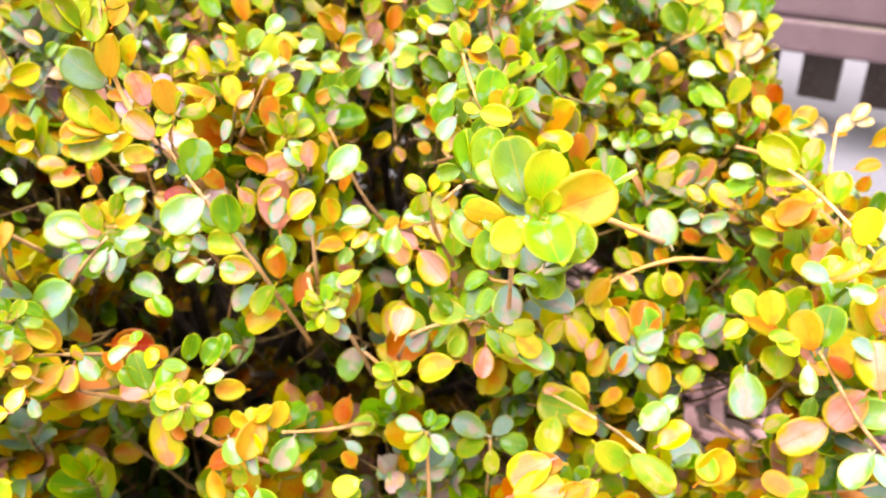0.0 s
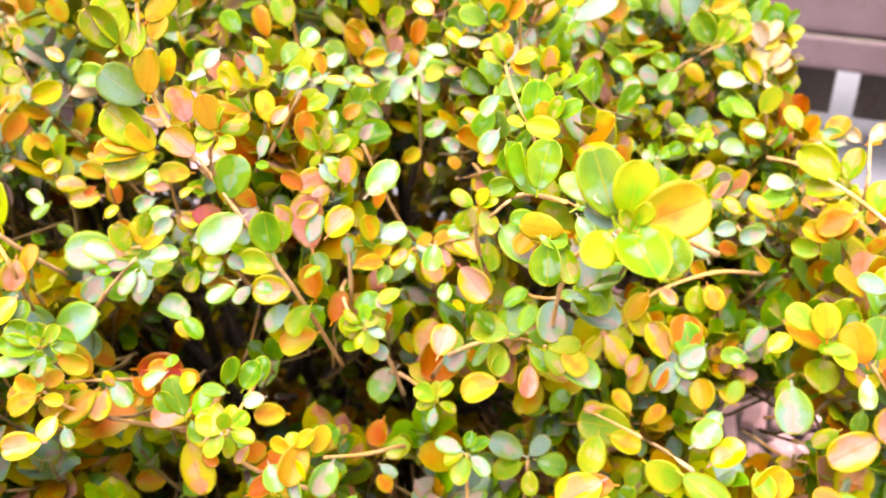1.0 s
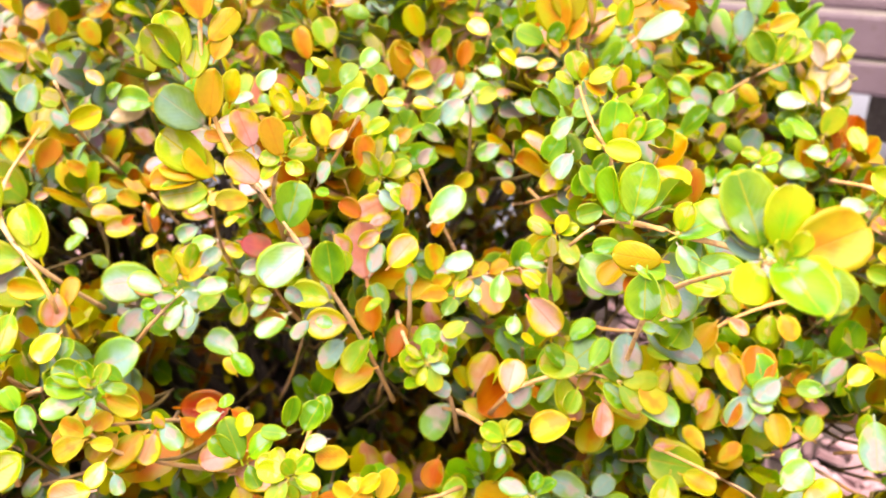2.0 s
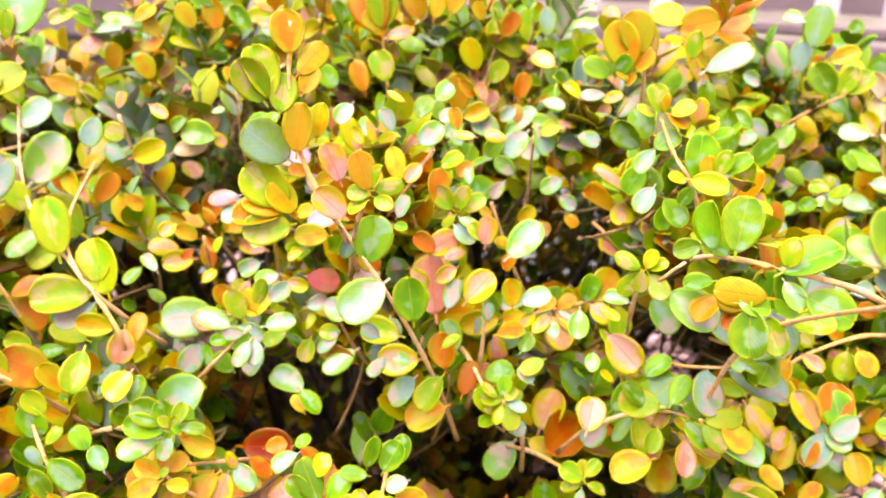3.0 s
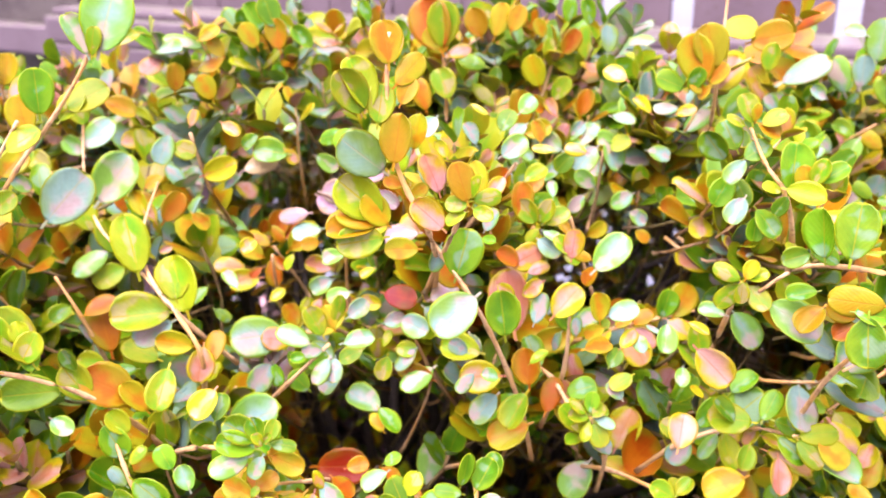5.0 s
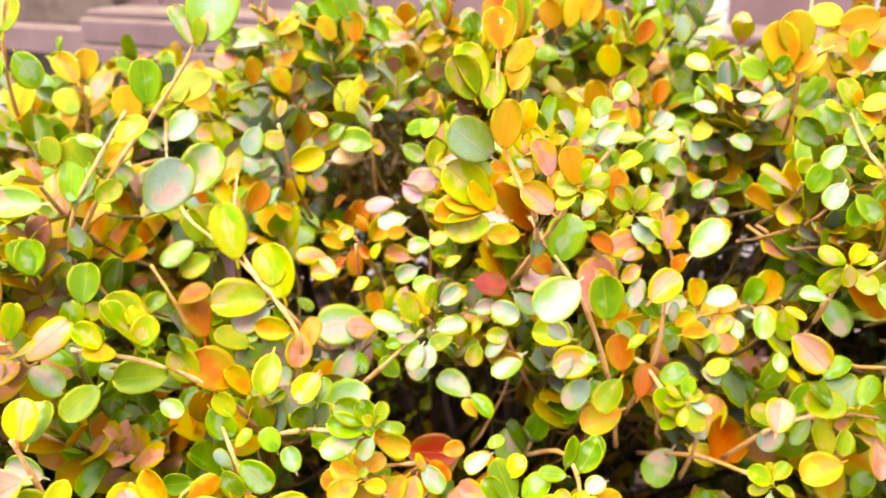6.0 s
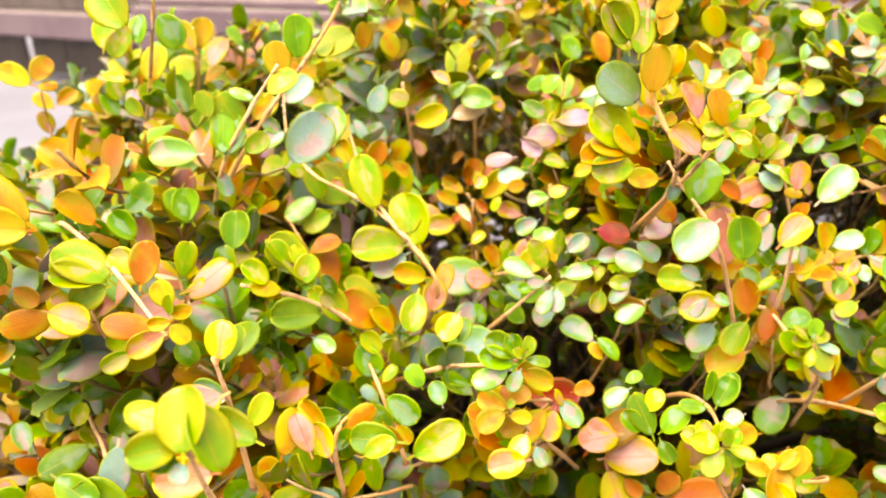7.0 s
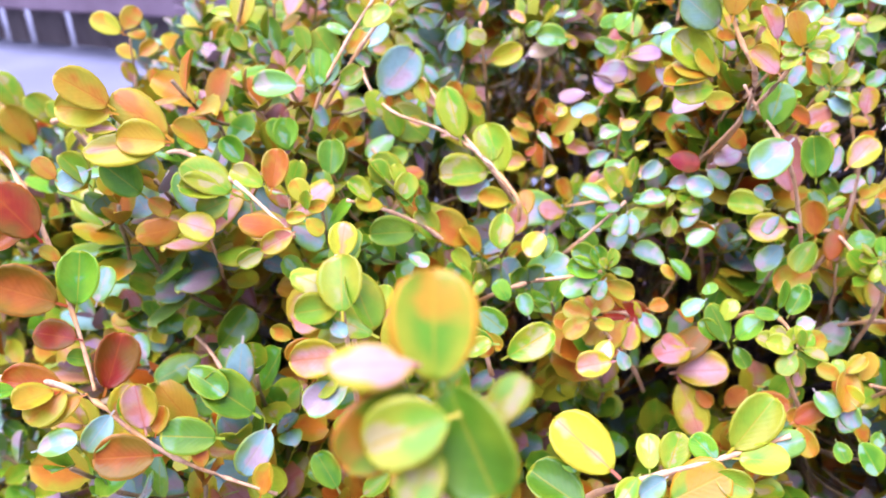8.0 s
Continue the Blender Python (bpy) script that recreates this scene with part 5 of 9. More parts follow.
blade(s, (-0.2458, 0.2727, 0.4638), (-0.2532, 0.2653, 0.4613), (0.62, -0.41, 0.67), "sage")
s = shoot((-0.3698, 0.5420, 0.3703), (-0.3493, 0.5064, 0.4030), (-0.3476, 0.5158, 0.4377), (-0.3232, 0.4685, 0.4710))
blade(s, (-0.3361, 0.5194, 0.4337), (-0.3397, 0.5203, 0.4463), (0.00, -0.89, 0.46), "rust")
blade(s, (-0.3253, 0.4668, 0.4742), (-0.3387, 0.4632, 0.4845), (0.49, -0.75, 0.44), "gold")
blade(s, (-0.3254, 0.4669, 0.4756), (-0.3183, 0.4734, 0.4864), (0.51, -0.72, 0.47), "gold")
blade(s, (-0.3244, 0.4671, 0.4735), (-0.3149, 0.4703, 0.4737), (0.45, -0.75, 0.49), "gold")
blade(s, (-0.3465, 0.5179, 0.4517), (-0.3553, 0.5162, 0.4609), (0.65, -0.57, 0.50), "gold")
blade(s, (-0.3455, 0.5187, 0.4535), (-0.3361, 0.5265, 0.4597), (0.67, -0.45, 0.59), "gold")
blade(s, (-0.3486, 0.5143, 0.4381), (-0.3512, 0.5119, 0.4519), (0.45, -0.74, 0.49), "blush")
blade(s, (-0.3160, 0.5304, 0.4431), (-0.3226, 0.5275, 0.4572), (0.59, -0.62, 0.52), "green")
blade(s, (-0.2311, 0.3486, 0.4977), (-0.2236, 0.3500, 0.4951), (0.18, -0.51, 0.84), "lime")
blade(s, (-0.2195, 0.3507, 0.4826), (-0.2252, 0.3516, 0.4889), (-0.04, -0.98, 0.19), "lime")
blade(s, (-0.3194, 0.5327, 0.4659), (-0.3142, 0.5306, 0.4530), (0.53, -0.76, 0.37), "lime")
blade(s, (-0.2860, 0.5400, 0.4330), (-0.3013, 0.5371, 0.4411), (0.11, -0.95, 0.29), "blush")
blade(s, (-0.3093, 0.5273, 0.4163), (-0.3225, 0.5190, 0.4225), (0.46, -0.81, 0.38), "sage")
blade(s, (-0.2926, 0.5371, 0.4305), (-0.2837, 0.5372, 0.4197), (0.38, -0.81, 0.46), "sage")
blade(s, (-0.3325, 0.5195, 0.4262), (-0.3221, 0.5225, 0.4317), (0.57, -0.49, 0.66), "green")
blade(s, (-0.3701, 0.4968, 0.4135), (-0.3631, 0.5007, 0.4222), (0.40, -0.68, 0.62), "sage")
s = shoot((-0.2199, 0.4008, 0.4178), (-0.2031, 0.3572, 0.4502), (-0.1972, 0.3547, 0.4650), (-0.1836, 0.3626, 0.4849), (-0.1726, 0.3567, 0.4974))
blade(s, (-0.1958, 0.3544, 0.4667), (-0.1949, 0.3595, 0.4823), (0.18, -0.74, 0.65), "green")
blade(s, (-0.2024, 0.3529, 0.4684), (-0.2189, 0.3469, 0.4709), (0.09, -0.81, 0.57), "sage")
blade(s, (-0.1758, 0.3654, 0.4599), (-0.1610, 0.3705, 0.4765), (0.33, -0.68, 0.65), "sage")
blade(s, (-0.1991, 0.3599, 0.4605), (-0.1968, 0.3589, 0.4506), (-0.03, -0.94, 0.33), "sage")
blade(s, (-0.1888, 0.3570, 0.4673), (-0.1801, 0.3600, 0.4726), (0.52, -0.72, 0.45), "lime")
blade(s, (-0.1834, 0.3617, 0.4851), (-0.1907, 0.3587, 0.4900), (-0.12, -0.60, 0.79), "sage")
blade(s, (-0.1771, 0.3534, 0.4882), (-0.1667, 0.3572, 0.4950), (0.12, -0.69, 0.71), "lime")
blade(s, (-0.1991, 0.3567, 0.4795), (-0.2016, 0.3593, 0.4895), (0.37, -0.56, 0.74), "lime")
blade(s, (-0.2064, 0.3456, 0.4449), (-0.2129, 0.3450, 0.4584), (0.10, -0.56, 0.83), "green")
s = shoot((-0.1213, 0.3826, 0.3970), (-0.1262, 0.3480, 0.4281), (-0.1394, 0.3626, 0.4395), (-0.1500, 0.3644, 0.4496), (-0.1723, 0.4658, 0.4445))
blade(s, (-0.1662, 0.4303, 0.4225), (-0.1845, 0.4322, 0.4386), (0.33, -0.90, 0.28), "lime")
blade(s, (-0.1447, 0.3617, 0.4418), (-0.1483, 0.3675, 0.4631), (0.42, -0.79, 0.45), "lime")
blade(s, (-0.1287, 0.3588, 0.4285), (-0.1348, 0.3654, 0.4476), (-0.17, -0.82, 0.54), "lime")
blade(s, (-0.1696, 0.3086, 0.4394), (-0.1765, 0.3080, 0.4458), (0.25, -0.73, 0.64), "green")
blade(s, (-0.1640, 0.3109, 0.4424), (-0.1687, 0.3105, 0.4516), (0.12, -0.90, 0.41), "lime")
blade(s, (-0.1602, 0.3115, 0.4421), (-0.1617, 0.3128, 0.4496), (0.44, -0.86, 0.27), "lime")
blade(s, (-0.1586, 0.3092, 0.4348), (-0.1595, 0.3128, 0.4416), (0.44, -0.67, 0.60), "green")
blade(s, (-0.1656, 0.3221, 0.4235), (-0.1738, 0.3204, 0.4201), (0.12, -0.77, 0.62), "green")
blade(s, (-0.1535, 0.3253, 0.4263), (-0.1570, 0.3249, 0.4340), (-0.08, -0.94, 0.32), "green")
s = shoot((-0.1791, 0.2923, 0.3439), (-0.1672, 0.2491, 0.3886), (-0.1565, 0.2089, 0.4362), (-0.1550, 0.2015, 0.4538))
blade(s, (-0.1553, 0.2018, 0.4568), (-0.1642, 0.2007, 0.4632), (0.64, -0.53, 0.56), "lime")
blade(s, (-0.1539, 0.2048, 0.4622), (-0.1474, 0.1984, 0.4504), (0.60, -0.38, 0.70), "lime")
blade(s, (-0.1553, 0.2007, 0.4546), (-0.1637, 0.1952, 0.4558), (0.38, -0.65, 0.66), "lime")
blade(s, (-0.1539, 0.1972, 0.4538), (-0.1549, 0.2043, 0.4653), (-0.01, -0.75, 0.66), "lime")
blade(s, (-0.1565, 0.1989, 0.4519), (-0.1534, 0.1947, 0.4501), (0.21, -0.65, 0.73), "sage")
blade(s, (-0.1553, 0.1986, 0.4507), (-0.1623, 0.1985, 0.4535), (0.29, -0.49, 0.82), "green")
blade(s, (-0.1663, 0.2381, 0.4202), (-0.1797, 0.2314, 0.4226), (-0.06, -0.86, 0.51), "blush")
blade(s, (-0.1736, 0.2388, 0.4251), (-0.1810, 0.2351, 0.4203), (0.58, -0.36, 0.74), "rust")
blade(s, (-0.1647, 0.2345, 0.4136), (-0.1763, 0.2288, 0.4085), (0.44, -0.32, 0.84), "sage")
blade(s, (-0.1677, 0.2355, 0.4165), (-0.1733, 0.2311, 0.4123), (-0.20, -0.79, 0.58), "lime")
blade(s, (-0.1589, 0.2448, 0.4286), (-0.1542, 0.2487, 0.4359), (0.32, -0.52, 0.80), "lime")
blade(s, (-0.1858, 0.2728, 0.3505), (-0.1948, 0.2747, 0.3537), (-0.11, -0.45, 0.88), "green")
blade(s, (-0.1838, 0.2709, 0.3474), (-0.1917, 0.2768, 0.3592), (0.22, -0.71, 0.67), "green")
blade(s, (-0.1689, 0.2748, 0.3469), (-0.1576, 0.2799, 0.3502), (-0.05, -0.71, 0.71), "gold")
blade(s, (-0.1763, 0.2711, 0.3449), (-0.1667, 0.2755, 0.3511), (-0.09, -0.66, 0.75), "lime")
blade(s, (-0.1793, 0.2373, 0.4260), (-0.1846, 0.2362, 0.4301), (0.13, -0.88, 0.46), "gold")
s = shoot((-0.1291, 0.1579, 0.4037), (-0.1239, 0.1260, 0.4569), (-0.1238, 0.1261, 0.4691), (-0.1240, 0.1276, 0.4778))
blade(s, (-0.1243, 0.1265, 0.4822), (-0.1242, 0.1312, 0.4953), (0.05, -0.85, 0.52), "bronze")
blade(s, (-0.1256, 0.1276, 0.4850), (-0.1350, 0.1233, 0.4882), (0.04, -0.55, 0.83), "blush")
blade(s, (-0.1262, 0.1284, 0.4819), (-0.1345, 0.1202, 0.4760), (0.15, -0.95, 0.25), "bronze")
blade(s, (-0.1218, 0.1240, 0.4806), (-0.1320, 0.1206, 0.4787), (-0.05, -0.75, 0.66), "lime")
blade(s, (-0.1231, 0.1282, 0.4831), (-0.1180, 0.1196, 0.4718), (-0.25, -0.92, 0.25), "green")
blade(s, (-0.1236, 0.1232, 0.4770), (-0.1273, 0.1175, 0.4726), (0.10, -0.70, 0.70), "lime")
blade(s, (-0.1198, 0.1302, 0.4739), (-0.1146, 0.1345, 0.4796), (-0.30, -0.70, 0.65), "lime")
blade(s, (-0.1248, 0.1297, 0.4795), (-0.1221, 0.1348, 0.4827), (-0.06, -0.60, 0.80), "green")
s = shoot((-0.1129, 0.2551, 0.3515), (-0.1027, 0.2207, 0.3920), (-0.0832, 0.2213, 0.3953), (-0.0670, 0.2224, 0.4010), (-0.0541, 0.2229, 0.4065))
blade(s, (-0.0684, 0.2222, 0.4018), (-0.0569, 0.2282, 0.4141), (0.38, -0.41, 0.83), "lime")
blade(s, (-0.0621, 0.2211, 0.4027), (-0.0506, 0.2222, 0.4065), (-0.24, -0.76, 0.61), "sage")
blade(s, (-0.0672, 0.2212, 0.4009), (-0.0559, 0.2160, 0.4044), (0.05, -0.50, 0.86), "lime")
blade(s, (-0.0874, 0.2213, 0.3962), (-0.0870, 0.2286, 0.4030), (-0.05, -0.51, 0.86), "lime")
blade(s, (-0.0833, 0.2210, 0.3965), (-0.0794, 0.2258, 0.4051), (0.21, -0.29, 0.93), "lime")
blade(s, (-0.0709, 0.2213, 0.3999), (-0.0771, 0.2245, 0.4050), (-0.19, -0.85, 0.48), "green")
blade(s, (-0.0954, 0.2214, 0.3951), (-0.1105, 0.2280, 0.4080), (0.14, -0.69, 0.71), "blush")
blade(s, (-0.1029, 0.2161, 0.3881), (-0.1175, 0.2238, 0.3945), (-0.11, -0.28, 0.95), "green")
blade(s, (-0.0837, 0.2165, 0.3909), (-0.0691, 0.2181, 0.3994), (-0.33, -0.71, 0.62), "bronze")
blade(s, (-0.0726, 0.2198, 0.3976), (-0.0633, 0.2161, 0.3948), (-0.02, -0.86, 0.51), "lime")
blade(s, (-0.0899, 0.2211, 0.3954), (-0.0954, 0.2143, 0.3921), (-0.27, -0.75, 0.60), "lime")
blade(s, (-0.0833, 0.2203, 0.3956), (-0.0907, 0.2153, 0.3936), (0.06, -0.86, 0.50), "sage")
blade(s, (-0.1055, 0.2218, 0.3949), (-0.1082, 0.2259, 0.3988), (-0.50, -0.57, 0.65), "green")
s = shoot((-0.0700, 0.3839, 0.3142), (-0.0777, 0.3372, 0.3555), (-0.0925, 0.2998, 0.3896), (-0.0970, 0.3038, 0.3962))
blade(s, (-0.0970, 0.3027, 0.3964), (-0.1072, 0.3058, 0.3990), (-0.05, -0.86, 0.52), "gold")
blade(s, (-0.0970, 0.3036, 0.3980), (-0.0904, 0.3062, 0.4018), (-0.13, -0.74, 0.66), "gold")
blade(s, (-0.0978, 0.3023, 0.3955), (-0.1070, 0.2977, 0.3927), (-0.14, -0.68, 0.72), "gold")
blade(s, (-0.0971, 0.3018, 0.3947), (-0.0899, 0.3018, 0.3935), (0.17, -0.80, 0.57), "gold")
blade(s, (-0.0970, 0.3032, 0.3974), (-0.0987, 0.3078, 0.4024), (-0.09, -0.87, 0.49), "gold")
blade(s, (-0.0975, 0.3003, 0.3981), (-0.0952, 0.3021, 0.4003), (-0.07, -0.79, 0.61), "lime")
blade(s, (-0.0911, 0.2873, 0.3884), (-0.1037, 0.2843, 0.3877), (-0.15, -0.73, 0.67), "blush")
blade(s, (-0.0703, 0.3354, 0.3561), (-0.0538, 0.3398, 0.3722), (-0.40, -0.41, 0.82), "maroon")
blade(s, (-0.0916, 0.3614, 0.3646), (-0.0708, 0.3585, 0.3665), (0.04, -0.87, 0.49), "maroon")
blade(s, (-0.0631, 0.3326, 0.3533), (-0.0558, 0.3183, 0.3375), (-0.16, -0.40, 0.90), "blush")
blade(s, (-0.0651, 0.3340, 0.3549), (-0.0449, 0.3309, 0.3593), (-0.06, -0.56, 0.82), "blush")
blade(s, (-0.0571, 0.3295, 0.3501), (-0.0513, 0.3253, 0.3454), (-0.21, -0.90, 0.38), "rust")
blade(s, (-0.0916, 0.2989, 0.3902), (-0.0957, 0.2921, 0.3855), (-0.11, -0.74, 0.67), "blush")
blade(s, (-0.0889, 0.2968, 0.3870), (-0.0863, 0.2936, 0.3813), (-0.13, -0.61, 0.78), "sage")
blade(s, (-0.0443, 0.3379, 0.3368), (-0.0363, 0.3377, 0.3448), (0.14, -0.72, 0.68), "rust")
blade(s, (-0.0403, 0.3360, 0.3355), (-0.0205, 0.3319, 0.3410), (0.10, -0.67, 0.74), "rust")
s = shoot((-0.0098, 0.3369, 0.3200), (-0.0276, 0.2977, 0.3642), (-0.0378, 0.2919, 0.3812), (-0.0358, 0.2952, 0.3877))
blade(s, (-0.0516, 0.3044, 0.3841), (-0.0567, 0.3092, 0.3977), (0.21, -0.81, 0.54), "green")
blade(s, (-0.0497, 0.3051, 0.3859), (-0.0415, 0.3050, 0.3944), (-0.22, -0.50, 0.84), "green")
blade(s, (-0.0498, 0.3041, 0.3843), (-0.0460, 0.3005, 0.3776), (-0.32, -0.48, 0.81), "green")
blade(s, (-0.0547, 0.3059, 0.3855), (-0.0615, 0.3076, 0.3920), (0.10, -0.73, 0.68), "green")
blade(s, (-0.0530, 0.3086, 0.3910), (-0.0494, 0.3107, 0.3985), (-0.21, -0.65, 0.73), "lime")
blade(s, (-0.0357, 0.2941, 0.3879), (-0.0444, 0.2965, 0.3927), (0.16, -0.45, 0.88), "lime")
blade(s, (-0.0351, 0.2949, 0.3896), (-0.0328, 0.2947, 0.3959), (-0.30, -0.49, 0.82), "lime")
blade(s, (-0.0351, 0.2935, 0.3872), (-0.0267, 0.2898, 0.3873), (-0.42, -0.52, 0.74), "lime")
blade(s, (-0.0368, 0.2935, 0.3862), (-0.0374, 0.2921, 0.3811), (-0.37, -0.51, 0.77), "lime")
blade(s, (-0.0360, 0.2948, 0.3888), (-0.0392, 0.2993, 0.3943), (-0.08, -0.78, 0.62), "lime")
blade(s, (-0.0157, 0.2988, 0.3743), (-0.0231, 0.3017, 0.3777), (-0.28, -0.80, 0.53), "gold")
blade(s, (-0.0148, 0.2995, 0.3760), (-0.0079, 0.3013, 0.3814), (-0.23, -0.70, 0.67), "gold")
blade(s, (-0.0158, 0.2978, 0.3727), (-0.0113, 0.2912, 0.3692), (-0.63, -0.64, 0.44), "gold")
blade(s, (-0.0150, 0.2988, 0.3747), (-0.0168, 0.3040, 0.3790), (-0.13, -0.59, 0.80), "lime")
blade(s, (-0.0160, 0.2961, 0.3698), (-0.0131, 0.2886, 0.3616), (-0.73, -0.49, 0.48), "sage")
blade(s, (-0.0241, 0.2991, 0.3700), (-0.0188, 0.2906, 0.3646), (-0.13, -0.38, 0.91), "sage")
blade(s, (-0.0316, 0.2945, 0.3596), (-0.0209, 0.2960, 0.3654), (-0.54, -0.66, 0.53), "rust")
blade(s, (-0.0299, 0.2941, 0.3598), (-0.0257, 0.2869, 0.3515), (-0.37, -0.67, 0.64), "rust")
blade(s, (-0.0187, 0.2884, 0.3573), (-0.0164, 0.2826, 0.3527), (-0.20, -0.70, 0.68), "green")
blade(s, (-0.0123, 0.2868, 0.3586), (-0.0064, 0.2803, 0.3501), (-0.09, -0.39, 0.92), "green")
blade(s, (-0.0600, 0.3143, 0.3990), (-0.0545, 0.3145, 0.4020), (-0.06, -0.60, 0.80), "green")
blade(s, (-0.0582, 0.3131, 0.3974), (-0.0660, 0.3102, 0.3924), (-0.37, -0.45, 0.81), "sage")
s = shoot((0.2459, 0.3299, 0.3118), (0.2182, 0.3082, 0.3530), (0.2013, 0.3265, 0.3623), (0.1929, 0.3131, 0.3843), (0.1850, 0.3236, 0.3931))
blade(s, (0.1613, 0.3117, 0.4101), (0.1608, 0.3170, 0.4218), (-0.11, -0.62, 0.78), "gold")
blade(s, (0.1855, 0.3225, 0.3939), (0.1894, 0.3320, 0.4079), (-0.50, -0.35, 0.79), "green")
blade(s, (0.1832, 0.3227, 0.3925), (0.1784, 0.3319, 0.4049), (-0.59, -0.39, 0.71), "rust")
blade(s, (0.2017, 0.3077, 0.3857), (0.1996, 0.3178, 0.4019), (-0.47, -0.54, 0.70), "blush")
blade(s, (0.2092, 0.3286, 0.3727), (0.1959, 0.3233, 0.3586), (-0.33, -0.50, 0.80), "blush")
blade(s, (0.2199, 0.3181, 0.3677), (0.2047, 0.3256, 0.3644), (-0.11, -0.71, 0.69), "sage")
blade(s, (0.2095, 0.3144, 0.3553), (0.1977, 0.3067, 0.3451), (-0.27, -0.15, 0.95), "sage")
blade(s, (0.1972, 0.3254, 0.3599), (0.1781, 0.3230, 0.3491), (0.06, -0.64, 0.77), "blush")
blade(s, (0.1872, 0.3214, 0.3935), (0.1941, 0.3146, 0.3880), (-0.52, -0.59, 0.61), "rust")
blade(s, (0.1621, 0.3094, 0.4071), (0.1706, 0.3065, 0.4047), (-0.40, -0.46, 0.80), "lime")
blade(s, (0.1717, 0.3023, 0.4032), (0.1711, 0.2939, 0.3967), (-0.01, -0.35, 0.94), "sage")
blade(s, (0.1703, 0.3484, 0.3674), (0.1694, 0.3350, 0.3527), (-0.14, -0.80, 0.58), "sage")
blade(s, (0.1688, 0.3500, 0.3689), (0.1658, 0.3449, 0.3588), (-0.61, -0.62, 0.51), "lime")
blade(s, (0.1841, 0.3309, 0.3584), (0.1745, 0.3307, 0.3513), (-0.10, -0.61, 0.79), "lime")
blade(s, (0.1687, 0.3077, 0.4089), (0.1604, 0.3111, 0.4087), (-0.11, -0.67, 0.73), "lime")
blade(s, (0.1919, 0.3331, 0.3662), (0.1887, 0.3284, 0.3578), (-0.27, -0.64, 0.72), "green")
blade(s, (0.2083, 0.3148, 0.3549), (0.2142, 0.3013, 0.3486), (-0.11, -0.52, 0.85), "sage")
blade(s, (0.1840, 0.3109, 0.3356), (0.1728, 0.3183, 0.3397), (-0.32, -0.39, 0.86), "rust")
blade(s, (0.1727, 0.3137, 0.3326), (0.1877, 0.3123, 0.3401), (-0.26, -0.27, 0.93), "lime")
blade(s, (0.2009, 0.3150, 0.3951), (0.1936, 0.3195, 0.4014), (-0.31, -0.29, 0.90), "sage")
blade(s, (0.1784, 0.3142, 0.4270), (0.1695, 0.3177, 0.4313), (-0.52, -0.43, 0.74), "sage")
blade(s, (0.1830, 0.3116, 0.4264), (0.1889, 0.3041, 0.4268), (-0.51, -0.61, 0.61), "sage")
blade(s, (0.1589, 0.3147, 0.4131), (0.1499, 0.3199, 0.4187), (-0.33, -0.67, 0.66), "lime")
s = shoot((0.1304, 0.3881, 0.3232), (0.1156, 0.3610, 0.3605), (0.1018, 0.3775, 0.3633))
blade(s, (0.1350, 0.3598, 0.3669), (0.1326, 0.3708, 0.3815), (-0.22, -0.56, 0.80), "green")
blade(s, (0.1257, 0.3626, 0.3676), (0.1186, 0.3708, 0.3813), (0.07, -0.87, 0.49), "blush")
blade(s, (0.1386, 0.3484, 0.3527), (0.1374, 0.3563, 0.3638), (-0.34, -0.69, 0.64), "gold")
blade(s, (0.1462, 0.3484, 0.3557), (0.1522, 0.3526, 0.3651), (-0.10, -0.43, 0.90), "lime")
blade(s, (0.1504, 0.3478, 0.3568), (0.1456, 0.3540, 0.3605), (0.15, -0.33, 0.93), "gold")
blade(s, (0.1540, 0.3589, 0.3740), (0.1615, 0.3590, 0.3849), (0.01, -0.91, 0.42), "sage")
blade(s, (0.1561, 0.3572, 0.3725), (0.1456, 0.3610, 0.3724), (-0.06, -0.72, 0.69), "green")
blade(s, (0.1624, 0.3570, 0.3755), (0.1708, 0.3588, 0.3825), (-0.37, -0.52, 0.77), "blush")
blade(s, (0.1256, 0.3615, 0.3661), (0.1185, 0.3556, 0.3588), (-0.25, -0.34, 0.91), "gold")
blade(s, (0.1278, 0.3585, 0.3626), (0.1346, 0.3542, 0.3573), (-0.61, -0.45, 0.65), "sage")
blade(s, (0.1097, 0.3609, 0.3605), (0.1140, 0.3640, 0.3698), (0.01, -0.40, 0.92), "blush")
blade(s, (0.1005, 0.3723, 0.3753), (0.1096, 0.3628, 0.3649), (-0.09, -0.71, 0.70), "blush")
s = shoot((0.1847, 0.4473, 0.4227), (0.1788, 0.4015, 0.4419), (0.2006, 0.3865, 0.4269), (0.1860, 0.3231, 0.4430), (0.1977, 0.3097, 0.4299))
blade(s, (0.1940, 0.3914, 0.4345), (0.1780, 0.3997, 0.4446), (-0.27, -0.84, 0.48), "lime")
blade(s, (0.1951, 0.3906, 0.4336), (0.1996, 0.3942, 0.4471), (-0.48, -0.55, 0.68), "lime")
blade(s, (0.1966, 0.3888, 0.4308), (0.1818, 0.3953, 0.4282), (-0.48, -0.28, 0.83), "lime")
blade(s, (0.2052, 0.3814, 0.4230), (0.2077, 0.3860, 0.4367), (-0.58, -0.72, 0.38), "lime")
blade(s, (0.1869, 0.3184, 0.4371), (0.1905, 0.3222, 0.4505), (-0.63, -0.69, 0.37), "gold")
blade(s, (0.1873, 0.3156, 0.4323), (0.1843, 0.3215, 0.4405), (-0.40, -0.30, 0.87), "lime")
blade(s, (0.1985, 0.3844, 0.4228), (0.1843, 0.3838, 0.4165), (-0.13, -0.68, 0.72), "rust")
